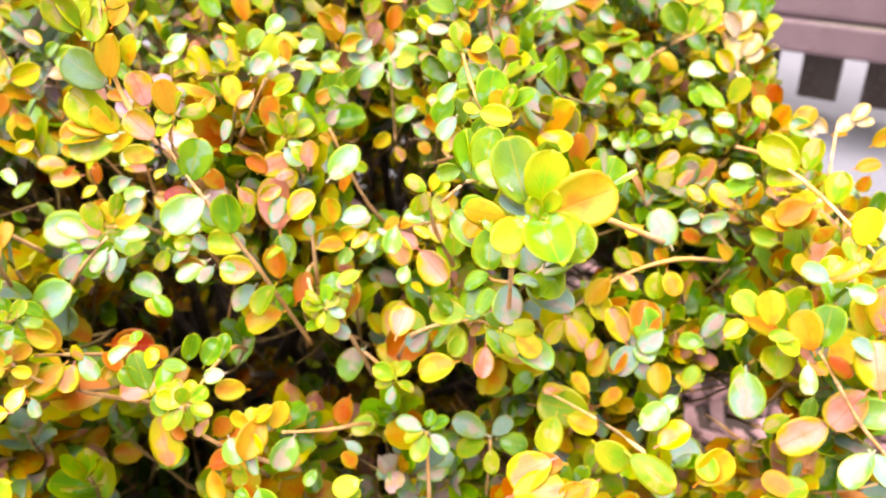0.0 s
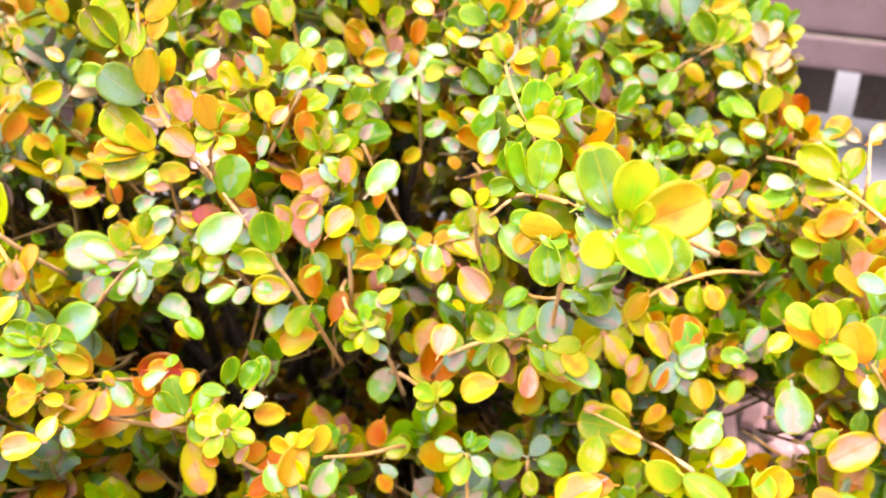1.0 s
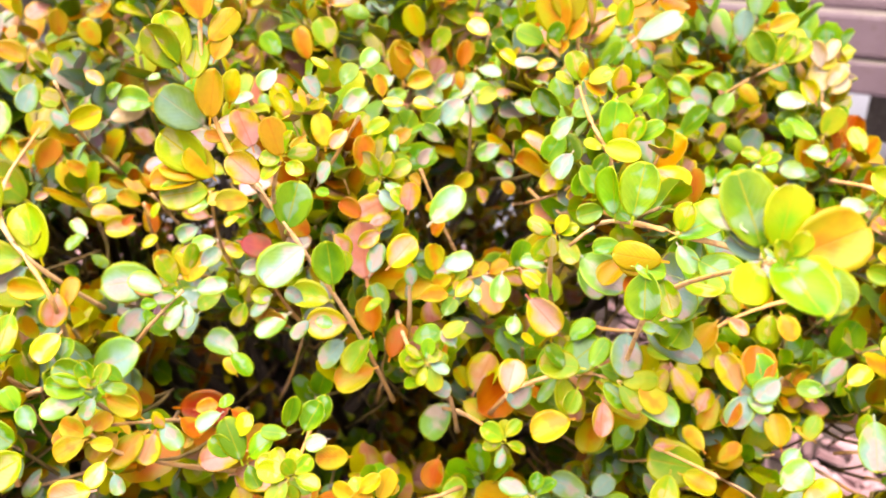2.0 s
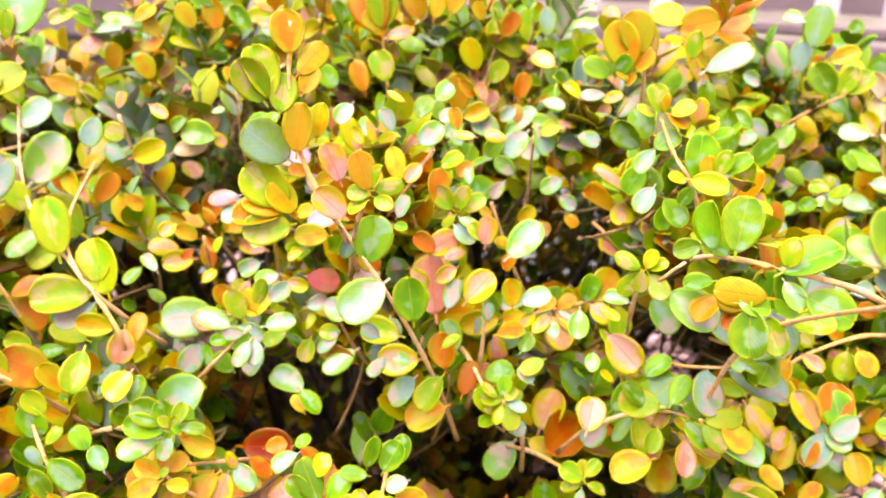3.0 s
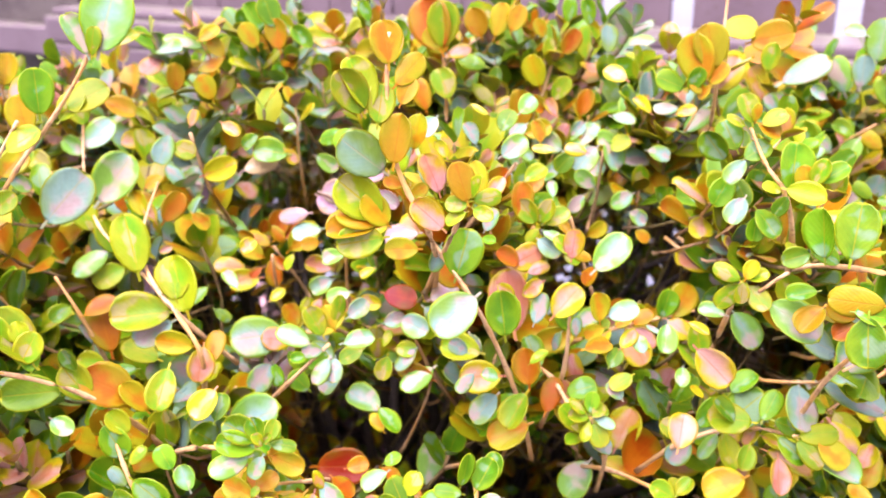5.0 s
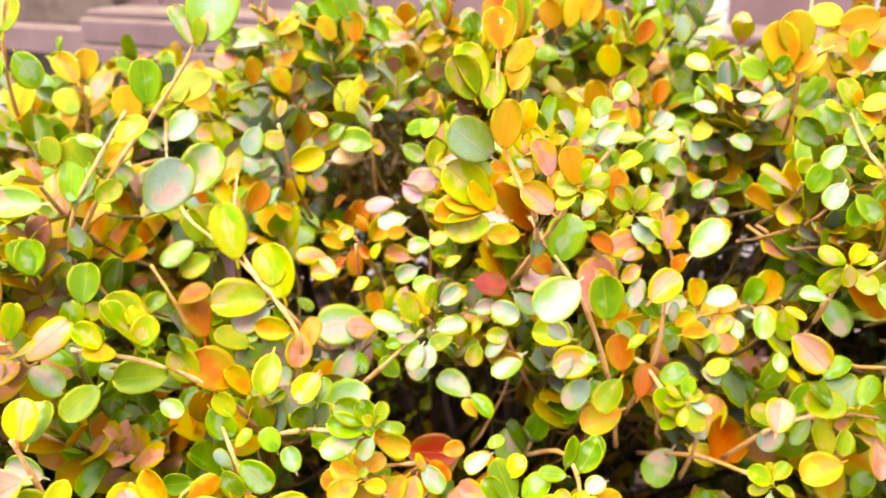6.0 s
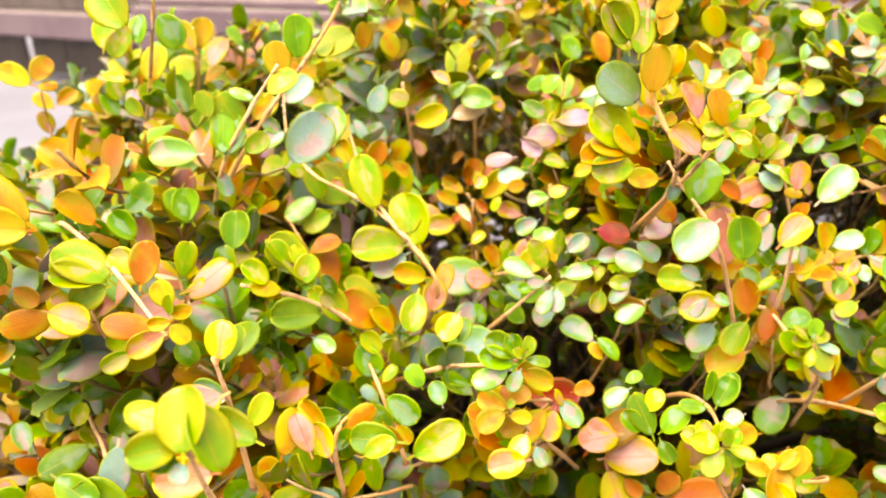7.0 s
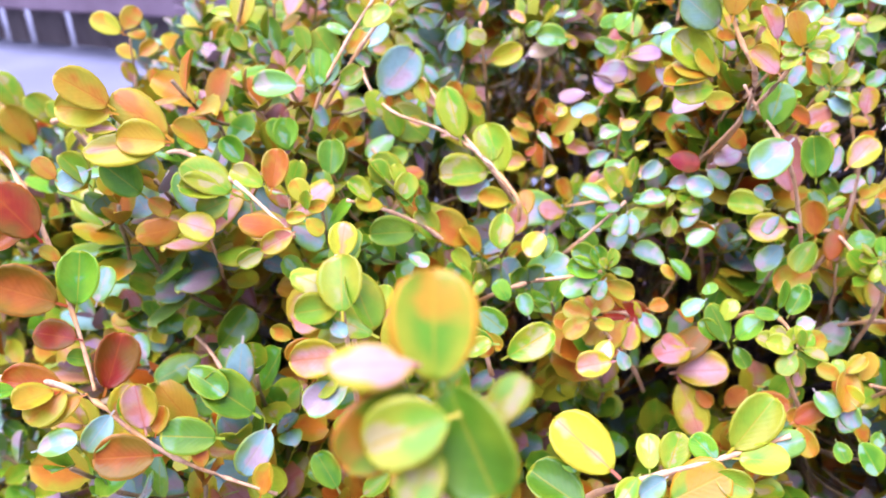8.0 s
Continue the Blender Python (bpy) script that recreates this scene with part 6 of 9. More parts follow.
blade(s, (0.2004, 0.3829, 0.4215), (0.1912, 0.3841, 0.4131), (-0.49, -0.60, 0.63), "gold")
blade(s, (0.2024, 0.3812, 0.4198), (0.2063, 0.3834, 0.4263), (0.06, -0.57, 0.82), "gold")
blade(s, (0.1806, 0.3243, 0.4427), (0.1751, 0.3255, 0.4357), (0.06, -0.77, 0.63), "gold")
blade(s, (0.1909, 0.3823, 0.4115), (0.1808, 0.3891, 0.4157), (-0.17, -0.69, 0.70), "gold")
blade(s, (0.1869, 0.3814, 0.4066), (0.1761, 0.3853, 0.4097), (-0.54, -0.79, 0.31), "lime")
blade(s, (0.1900, 0.3138, 0.4317), (0.1979, 0.3154, 0.4393), (-0.39, -0.63, 0.66), "gold")
blade(s, (0.1839, 0.3180, 0.4335), (0.1753, 0.3173, 0.4295), (-0.21, -0.77, 0.60), "lime")
blade(s, (0.2315, 0.4271, 0.4206), (0.2422, 0.4250, 0.4243), (-0.11, -0.65, 0.75), "rust")
blade(s, (0.2378, 0.4235, 0.4195), (0.2343, 0.4226, 0.4116), (-0.03, -0.77, 0.64), "rust")
blade(s, (0.1761, 0.3948, 0.4258), (0.1660, 0.3981, 0.4217), (-0.23, -0.70, 0.67), "green")
blade(s, (0.1780, 0.3961, 0.4304), (0.1674, 0.4002, 0.4310), (-0.15, -0.69, 0.71), "sage")
blade(s, (0.1701, 0.3927, 0.4164), (0.1604, 0.3964, 0.4249), (-0.17, -0.92, 0.34), "blush")
blade(s, (0.1680, 0.3912, 0.4119), (0.1566, 0.3907, 0.4094), (-0.25, -0.91, 0.32), "sage")
s = shoot((0.0771, 0.3786, 0.3539), (0.0744, 0.3350, 0.3986), (0.0736, 0.3184, 0.4293), (0.0731, 0.3033, 0.4478), (0.0722, 0.2292, 0.4905))
blade(s, (0.0739, 0.2283, 0.4913), (0.0886, 0.2282, 0.4979), (-0.15, -0.88, 0.44), "gold")
blade(s, (0.0729, 0.2289, 0.4923), (0.0754, 0.2310, 0.5046), (0.21, -0.34, 0.92), "lime")
blade(s, (0.0706, 0.2291, 0.4922), (0.0666, 0.2365, 0.5058), (-0.05, -0.77, 0.63), "green")
blade(s, (0.0727, 0.2287, 0.4921), (0.0762, 0.2133, 0.4886), (-0.10, -0.80, 0.60), "green")
blade(s, (0.0673, 0.2307, 0.4962), (0.0603, 0.2351, 0.5006), (0.10, -0.85, 0.50), "sage")
blade(s, (0.0698, 0.2280, 0.4910), (0.0649, 0.2196, 0.4882), (0.10, -0.70, 0.70), "lime")
blade(s, (0.0786, 0.2280, 0.4905), (0.0816, 0.2175, 0.4876), (-0.30, -0.75, 0.60), "green")
blade(s, (0.0702, 0.2254, 0.4914), (0.0779, 0.2191, 0.4867), (0.22, -0.74, 0.64), "sage")
blade(s, (0.0720, 0.2317, 0.4910), (0.0660, 0.2348, 0.4979), (-0.41, -0.56, 0.72), "sage")
blade(s, (0.0714, 0.2312, 0.4899), (0.0653, 0.2336, 0.4938), (-0.02, -0.78, 0.62), "sage")
blade(s, (0.0738, 0.2259, 0.4932), (0.0764, 0.2248, 0.4980), (0.06, -0.86, 0.51), "lime")
blade(s, (0.0736, 0.2255, 0.4923), (0.0816, 0.2237, 0.4901), (-0.31, -0.63, 0.71), "lime")
blade(s, (0.0729, 0.2244, 0.4922), (0.0709, 0.2240, 0.4974), (-0.18, -0.56, 0.81), "lime")
blade(s, (0.0719, 0.3010, 0.4543), (0.0692, 0.2938, 0.4422), (0.29, -0.83, 0.48), "green")
blade(s, (0.0736, 0.3002, 0.4528), (0.0790, 0.2948, 0.4406), (-0.09, -0.78, 0.62), "sage")
blade(s, (0.0698, 0.3022, 0.4518), (0.0611, 0.3029, 0.4559), (-0.41, -0.82, 0.39), "rust")
blade(s, (0.0698, 0.3014, 0.4502), (0.0623, 0.2989, 0.4485), (-0.34, -0.64, 0.69), "rust")
blade(s, (0.0719, 0.2311, 0.4876), (0.0670, 0.2278, 0.4852), (-0.41, -0.73, 0.55), "sage")
s = shoot((0.0436, 0.3612, 0.2599), (0.0448, 0.3298, 0.3133), (0.0438, 0.3321, 0.3456))
blade(s, (0.0439, 0.3311, 0.3459), (0.0396, 0.3222, 0.3392), (-0.16, -0.53, 0.83), "lime")
blade(s, (0.0427, 0.3317, 0.3467), (0.0318, 0.3356, 0.3502), (0.08, -0.63, 0.77), "sage")
blade(s, (0.0450, 0.3318, 0.3467), (0.0524, 0.3367, 0.3497), (-0.33, -0.53, 0.78), "green")
blade(s, (0.0450, 0.3311, 0.3459), (0.0523, 0.3257, 0.3407), (0.44, -0.60, 0.66), "sage")
blade(s, (0.0438, 0.3325, 0.3476), (0.0460, 0.3340, 0.3546), (0.08, -0.79, 0.61), "green")
blade(s, (0.0432, 0.3315, 0.3464), (0.0350, 0.3293, 0.3435), (0.02, -0.21, 0.98), "lime")
s = shoot((0.0699, 0.3868, 0.2358), (0.0691, 0.3552, 0.2892), (0.0703, 0.3572, 0.3210))
blade(s, (0.0695, 0.3573, 0.3227), (0.0539, 0.3610, 0.3299), (-0.32, -0.59, 0.74), "sage")
blade(s, (0.0688, 0.3558, 0.3209), (0.0551, 0.3536, 0.3177), (0.07, -0.31, 0.95), "lime")
blade(s, (0.0707, 0.3573, 0.3228), (0.0789, 0.3612, 0.3303), (-0.40, -0.44, 0.80), "sage")
blade(s, (0.0732, 0.3565, 0.3219), (0.0862, 0.3528, 0.3207), (0.11, -0.66, 0.74), "green")
blade(s, (0.0708, 0.3542, 0.3191), (0.0708, 0.3466, 0.3107), (-0.23, -0.18, 0.96), "lime")
blade(s, (0.0792, 0.3696, 0.3386), (0.0682, 0.3714, 0.3370), (-0.04, -0.64, 0.77), "green")
blade(s, (0.0805, 0.3681, 0.3367), (0.0879, 0.3741, 0.3446), (-0.31, -0.56, 0.77), "green")
s = shoot((0.0048, 0.4043, 0.3335), (0.0162, 0.3572, 0.3697), (0.0318, 0.3309, 0.3719), (0.0327, 0.3264, 0.3758))
blade(s, (0.0328, 0.3254, 0.3761), (0.0249, 0.3263, 0.3814), (-0.33, -0.51, 0.80), "lime")
blade(s, (0.0328, 0.3260, 0.3769), (0.0386, 0.3289, 0.3813), (0.07, -0.30, 0.95), "lime")
blade(s, (0.0332, 0.3249, 0.3754), (0.0398, 0.3237, 0.3723), (0.54, -0.44, 0.72), "lime")
blade(s, (0.0318, 0.3241, 0.3744), (0.0309, 0.3204, 0.3678), (0.32, -0.75, 0.57), "sage")
blade(s, (0.0328, 0.3254, 0.3761), (0.0326, 0.3300, 0.3815), (0.25, -0.66, 0.70), "lime")
blade(s, (0.0320, 0.3248, 0.3754), (0.0248, 0.3245, 0.3740), (0.03, -0.80, 0.60), "lime")
blade(s, (0.0578, 0.3340, 0.3915), (0.0538, 0.3271, 0.3860), (0.37, -0.54, 0.76), "lime")
blade(s, (0.0599, 0.3375, 0.3968), (0.0450, 0.3392, 0.3991), (0.19, -0.60, 0.78), "lime")
blade(s, (0.0620, 0.3375, 0.3968), (0.0682, 0.3427, 0.4061), (-0.36, -0.71, 0.61), "green")
blade(s, (0.0662, 0.3352, 0.3934), (0.0745, 0.3280, 0.3884), (0.05, -0.52, 0.86), "green")
blade(s, (0.0683, 0.3351, 0.3934), (0.0787, 0.3337, 0.3946), (0.04, -0.64, 0.77), "lime")
blade(s, (0.0747, 0.3326, 0.3902), (0.0900, 0.3235, 0.3830), (0.22, -0.41, 0.88), "sage")
blade(s, (0.0663, 0.3317, 0.3882), (0.0643, 0.3216, 0.3801), (0.20, -0.76, 0.61), "blush")
blade(s, (0.0535, 0.3374, 0.3967), (0.0471, 0.3401, 0.4048), (0.04, -0.38, 0.92), "green")
blade(s, (0.0559, 0.3281, 0.3828), (0.0413, 0.3253, 0.3794), (-0.23, -0.53, 0.82), "gold")
s = shoot((-0.0434, 0.3948, 0.3396), (-0.0317, 0.3475, 0.3781), (-0.0313, 0.3172, 0.3888), (-0.0328, 0.2917, 0.3906))
blade(s, (-0.0341, 0.2899, 0.3907), (-0.0429, 0.2903, 0.3943), (0.29, -0.72, 0.63), "lime")
blade(s, (-0.0333, 0.2907, 0.3913), (-0.0271, 0.2950, 0.3937), (0.33, -0.77, 0.55), "lime")
blade(s, (-0.0341, 0.2894, 0.3900), (-0.0399, 0.2840, 0.3858), (-0.07, -0.46, 0.89), "lime")
blade(s, (-0.0324, 0.2904, 0.3904), (-0.0247, 0.2876, 0.3879), (-0.15, -0.17, 0.97), "lime")
blade(s, (-0.0335, 0.2918, 0.3928), (-0.0318, 0.2958, 0.3966), (0.45, -0.34, 0.82), "lime")
blade(s, (-0.0338, 0.2889, 0.3893), (-0.0321, 0.2863, 0.3829), (0.48, -0.32, 0.82), "lime")
blade(s, (-0.0321, 0.2882, 0.3926), (-0.0341, 0.2874, 0.3989), (-0.02, -0.45, 0.89), "lime")
blade(s, (-0.0366, 0.3045, 0.3973), (-0.0331, 0.3076, 0.4066), (0.75, -0.36, 0.55), "green")
blade(s, (-0.0356, 0.3037, 0.3956), (-0.0440, 0.3027, 0.3985), (0.35, -0.62, 0.70), "green")
blade(s, (-0.0323, 0.3081, 0.3929), (-0.0265, 0.3127, 0.4017), (0.20, -0.35, 0.92), "green")
blade(s, (-0.0275, 0.3122, 0.3925), (-0.0258, 0.3173, 0.4010), (0.07, -0.50, 0.86), "green")
blade(s, (-0.0289, 0.2967, 0.3799), (-0.0325, 0.2908, 0.3774), (0.19, -0.36, 0.92), "blush")
blade(s, (-0.0177, 0.3085, 0.3832), (-0.0282, 0.3043, 0.3861), (-0.05, -0.79, 0.61), "gold")
blade(s, (-0.0239, 0.3057, 0.3924), (-0.0307, 0.3022, 0.3925), (-0.08, -0.74, 0.67), "sage")
s = shoot((-0.0933, 0.3832, 0.3379), (-0.0784, 0.3389, 0.3777), (-0.0829, 0.3182, 0.3896), (-0.0945, 0.3135, 0.3926))
blade(s, (-0.0856, 0.3171, 0.3922), (-0.0948, 0.3146, 0.4043), (0.37, -0.37, 0.85), "gold")
blade(s, (-0.0938, 0.3132, 0.3935), (-0.1042, 0.3092, 0.3983), (0.39, -0.30, 0.87), "gold")
blade(s, (-0.0920, 0.3122, 0.3906), (-0.0995, 0.3033, 0.3868), (0.17, -0.59, 0.79), "gold")
blade(s, (-0.0845, 0.3152, 0.3886), (-0.0945, 0.3040, 0.3844), (-0.03, -0.80, 0.61), "gold")
blade(s, (-0.0820, 0.3162, 0.3880), (-0.0851, 0.3083, 0.3806), (0.40, -0.57, 0.72), "blush")
blade(s, (-0.0805, 0.3186, 0.3901), (-0.0739, 0.3137, 0.3825), (0.12, -0.83, 0.54), "sage")
blade(s, (-0.0789, 0.3176, 0.3876), (-0.0810, 0.3161, 0.3947), (0.23, -0.43, 0.87), "blush")
blade(s, (-0.0798, 0.3328, 0.3814), (-0.0718, 0.3296, 0.3760), (0.59, -0.23, 0.77), "rust")
blade(s, (-0.0753, 0.3357, 0.3821), (-0.0675, 0.3373, 0.3835), (0.14, -0.69, 0.71), "rust")
blade(s, (-0.0638, 0.3394, 0.3798), (-0.0572, 0.3387, 0.3751), (0.42, -0.47, 0.77), "rust")
blade(s, (-0.0758, 0.3317, 0.3770), (-0.0780, 0.3263, 0.3730), (0.21, -0.84, 0.50), "rust")
blade(s, (-0.0581, 0.3324, 0.3667), (-0.0731, 0.3261, 0.3685), (0.38, -0.27, 0.88), "blush")
blade(s, (-0.0599, 0.3306, 0.3653), (-0.0697, 0.3332, 0.3713), (-0.08, -0.59, 0.80), "blush")
blade(s, (-0.0916, 0.3217, 0.4040), (-0.0980, 0.3206, 0.4094), (0.54, -0.44, 0.72), "green")
blade(s, (-0.0897, 0.3192, 0.3985), (-0.0986, 0.3197, 0.4052), (0.48, -0.58, 0.66), "green")
s = shoot((0.0200, 0.3760, 0.3123), (0.0183, 0.3318, 0.3523), (0.0091, 0.3189, 0.3545), (-0.0054, 0.3013, 0.3704))
blade(s, (-0.0048, 0.3162, 0.3565), (-0.0106, 0.3055, 0.3488), (0.47, -0.45, 0.76), "sage")
blade(s, (-0.0118, 0.3031, 0.3763), (-0.0172, 0.2896, 0.3684), (0.37, -0.41, 0.83), "gold")
blade(s, (-0.0090, 0.3003, 0.3719), (-0.0047, 0.3047, 0.3810), (0.24, -0.70, 0.67), "gold")
blade(s, (-0.0112, 0.3026, 0.3755), (-0.0169, 0.3027, 0.3778), (-0.03, -0.65, 0.76), "gold")
blade(s, (-0.0082, 0.3019, 0.3736), (-0.0026, 0.3049, 0.3751), (0.20, -0.37, 0.91), "gold")
blade(s, (0.0104, 0.3500, 0.3281), (0.0196, 0.3560, 0.3326), (-0.25, -0.74, 0.62), "lime")
blade(s, (0.0081, 0.3482, 0.3265), (0.0156, 0.3448, 0.3235), (0.10, -0.55, 0.83), "sage")
blade(s, (0.0205, 0.3084, 0.3421), (0.0106, 0.3028, 0.3414), (-0.07, -0.61, 0.79), "lime")
blade(s, (0.0122, 0.3075, 0.3427), (0.0206, 0.3052, 0.3366), (-0.13, -0.28, 0.95), "lime")
blade(s, (0.0037, 0.3092, 0.3464), (0.0002, 0.3035, 0.3433), (0.17, -0.34, 0.93), "green")
blade(s, (0.0133, 0.3410, 0.3175), (0.0088, 0.3425, 0.3254), (0.16, -0.65, 0.74), "rust")
blade(s, (0.0097, 0.3604, 0.3410), (0.0053, 0.3534, 0.3313), (-0.07, -0.40, 0.91), "rust")
blade(s, (-0.0186, 0.3056, 0.3491), (-0.0291, 0.3084, 0.3545), (-0.13, -0.59, 0.79), "gold")
blade(s, (-0.0246, 0.3058, 0.3515), (-0.0222, 0.3014, 0.3447), (-0.15, -0.46, 0.88), "lime")
s = shoot((-0.1281, 0.4246, 0.2251), (-0.1165, 0.3895, 0.2734), (-0.1310, 0.3772, 0.3016))
blade(s, (-0.1348, 0.3741, 0.3025), (-0.1290, 0.3631, 0.2925), (0.20, -0.53, 0.82), "gold")
blade(s, (-0.1303, 0.3779, 0.3037), (-0.1386, 0.3862, 0.3168), (0.18, -0.59, 0.79), "rust")
blade(s, (-0.1377, 0.3541, 0.2831), (-0.1504, 0.3552, 0.2941), (0.02, -0.45, 0.89), "rust")
blade(s, (-0.1116, 0.3861, 0.3008), (-0.1178, 0.3736, 0.2957), (0.06, -0.74, 0.67), "gold")
blade(s, (-0.1059, 0.3897, 0.3015), (-0.1023, 0.3800, 0.2923), (0.28, -0.43, 0.86), "green")
blade(s, (-0.1151, 0.3850, 0.3017), (-0.1159, 0.3929, 0.3165), (0.35, -0.42, 0.84), "green")
blade(s, (-0.1388, 0.3579, 0.2878), (-0.1244, 0.3581, 0.2845), (-0.07, -0.58, 0.81), "sage")
blade(s, (-0.1501, 0.3706, 0.3101), (-0.1398, 0.3676, 0.3028), (0.48, -0.18, 0.86), "gold")
blade(s, (-0.1438, 0.3731, 0.3081), (-0.1472, 0.3737, 0.3176), (0.35, -0.20, 0.91), "lime")
blade(s, (-0.1502, 0.3588, 0.2970), (-0.1422, 0.3640, 0.3026), (0.35, -0.61, 0.71), "lime")
blade(s, (-0.0949, 0.3828, 0.2872), (-0.1086, 0.3774, 0.2916), (0.49, -0.72, 0.49), "gold")
blade(s, (-0.0892, 0.3790, 0.2800), (-0.0777, 0.3894, 0.2854), (0.32, -0.47, 0.82), "green")
blade(s, (-0.0938, 0.3937, 0.2992), (-0.1041, 0.3955, 0.3079), (0.32, -0.65, 0.69), "green")
blade(s, (-0.1195, 0.3821, 0.3012), (-0.1278, 0.3752, 0.3000), (-0.03, -0.79, 0.61), "blush")
s = shoot((0.1397, 0.3238, 0.3296), (0.1259, 0.3012, 0.3642), (0.1106, 0.3411, 0.3478), (0.0904, 0.3493, 0.3543))
blade(s, (0.1088, 0.3454, 0.3543), (0.1028, 0.3535, 0.3606), (-0.31, -0.63, 0.71), "gold")
blade(s, (0.0960, 0.3423, 0.3479), (0.0905, 0.3315, 0.3365), (-0.09, -0.89, 0.45), "lime")
blade(s, (0.1109, 0.3433, 0.3474), (0.0883, 0.3475, 0.3494), (-0.40, -0.76, 0.51), "lime")
blade(s, (0.0993, 0.3416, 0.3476), (0.1113, 0.3357, 0.3442), (-0.26, -0.39, 0.88), "gold")
blade(s, (0.0909, 0.3014, 0.3606), (0.0743, 0.2981, 0.3526), (0.22, -0.42, 0.88), "blush")
blade(s, (0.0948, 0.2998, 0.3595), (0.0823, 0.3019, 0.3573), (-0.08, -0.61, 0.79), "rust")
blade(s, (0.1162, 0.3018, 0.3635), (0.1312, 0.2901, 0.3585), (-0.45, -0.30, 0.84), "lime")
blade(s, (0.1047, 0.3057, 0.3650), (0.1164, 0.2996, 0.3581), (-0.32, -0.71, 0.63), "lime")
blade(s, (0.1258, 0.3017, 0.3664), (0.1374, 0.3023, 0.3747), (-0.47, -0.45, 0.76), "blush")
blade(s, (0.1127, 0.3425, 0.3516), (0.1199, 0.3428, 0.3600), (-0.34, -0.72, 0.60), "rust")
blade(s, (0.0994, 0.3479, 0.3556), (0.0903, 0.3484, 0.3550), (0.21, -0.45, 0.87), "blush")
blade(s, (0.0746, 0.2931, 0.3499), (0.0939, 0.2922, 0.3566), (-0.34, -0.27, 0.90), "blush")
blade(s, (0.1021, 0.2942, 0.3549), (0.0920, 0.2902, 0.3532), (-0.24, -0.58, 0.78), "gold")
blade(s, (0.1203, 0.3066, 0.3703), (0.1294, 0.3080, 0.3794), (0.18, -0.47, 0.86), "sage")
blade(s, (0.1063, 0.2967, 0.3553), (0.0983, 0.2930, 0.3507), (0.16, -0.75, 0.64), "blush")
blade(s, (0.1381, 0.2910, 0.3589), (0.1493, 0.2961, 0.3699), (0.16, -0.69, 0.71), "gold")
blade(s, (0.1405, 0.2982, 0.3678), (0.1426, 0.2885, 0.3640), (-0.35, -0.22, 0.91), "lime")
blade(s, (0.1451, 0.3475, 0.3541), (0.1379, 0.3427, 0.3491), (-0.26, -0.68, 0.69), "sage")
s = shoot((-0.2192, 0.3886, 0.4296), (-0.1928, 0.3567, 0.4618), (-0.1828, 0.3675, 0.4797), (-0.1648, 0.3678, 0.4962), (-0.1501, 0.3667, 0.5150), (-0.1464, 0.3696, 0.5275))
blade(s, (-0.1652, 0.3565, 0.4983), (-0.1646, 0.3577, 0.5138), (0.49, -0.76, 0.42), "green")
blade(s, (-0.1726, 0.3618, 0.4904), (-0.1755, 0.3642, 0.5045), (-0.01, -0.75, 0.66), "gold")
blade(s, (-0.1506, 0.3655, 0.5152), (-0.1558, 0.3666, 0.5289), (0.82, -0.51, 0.25), "sage")
blade(s, (-0.1479, 0.3666, 0.5154), (-0.1406, 0.3687, 0.5367), (0.09, -0.90, 0.42), "sage")
blade(s, (-0.1498, 0.3658, 0.5151), (-0.1481, 0.3656, 0.5246), (-0.10, -0.89, 0.44), "lime")
blade(s, (-0.1627, 0.3680, 0.4980), (-0.1497, 0.3727, 0.5059), (0.24, -0.57, 0.79), "lime")
blade(s, (-0.1645, 0.3665, 0.4946), (-0.1573, 0.3729, 0.5024), (0.24, -0.49, 0.84), "lime")
blade(s, (-0.1951, 0.3555, 0.4658), (-0.1927, 0.3611, 0.4813), (0.25, -0.88, 0.40), "green")
blade(s, (-0.1933, 0.3440, 0.4347), (-0.1927, 0.3524, 0.4475), (0.19, -0.25, 0.95), "green")
blade(s, (-0.1864, 0.3637, 0.4770), (-0.1793, 0.3702, 0.4847), (0.54, -0.52, 0.66), "gold")
blade(s, (-0.1840, 0.3653, 0.4784), (-0.1779, 0.3661, 0.4722), (0.47, -0.87, 0.18), "sage")
blade(s, (-0.1888, 0.3615, 0.4738), (-0.1969, 0.3611, 0.4874), (0.07, -0.97, 0.21), "lime")
s = shoot((-0.1419, 0.3627, 0.3665), (-0.1371, 0.3269, 0.4065), (-0.1534, 0.3273, 0.4188), (-0.1631, 0.3083, 0.4357), (-0.1772, 0.3027, 0.4408))
blade(s, (-0.1574, 0.3105, 0.4362), (-0.1705, 0.3129, 0.4518), (0.50, -0.20, 0.84), "lime")
blade(s, (-0.1580, 0.3246, 0.4201), (-0.1741, 0.3165, 0.4232), (0.20, -0.74, 0.65), "green")
blade(s, (-0.1772, 0.3153, 0.4221), (-0.1853, 0.3042, 0.4170), (0.38, -0.55, 0.75), "green")
blade(s, (-0.2095, 0.3966, 0.3360), (-0.2339, 0.3898, 0.3483), (0.03, -0.82, 0.57), "rust")
blade(s, (-0.1902, 0.3966, 0.3226), (-0.1986, 0.4012, 0.3352), (0.35, -0.53, 0.77), "sage")
blade(s, (-0.1614, 0.3088, 0.4372), (-0.1563, 0.3122, 0.4462), (0.34, -0.83, 0.44), "lime")
blade(s, (-0.1692, 0.3055, 0.4392), (-0.1767, 0.3046, 0.4469), (0.42, -0.52, 0.74), "lime")
blade(s, (-0.1653, 0.3064, 0.4368), (-0.1735, 0.3020, 0.4412), (0.32, -0.69, 0.65), "gold")
blade(s, (-0.1513, 0.3253, 0.4159), (-0.1586, 0.3263, 0.4275), (0.41, -0.72, 0.56), "lime")
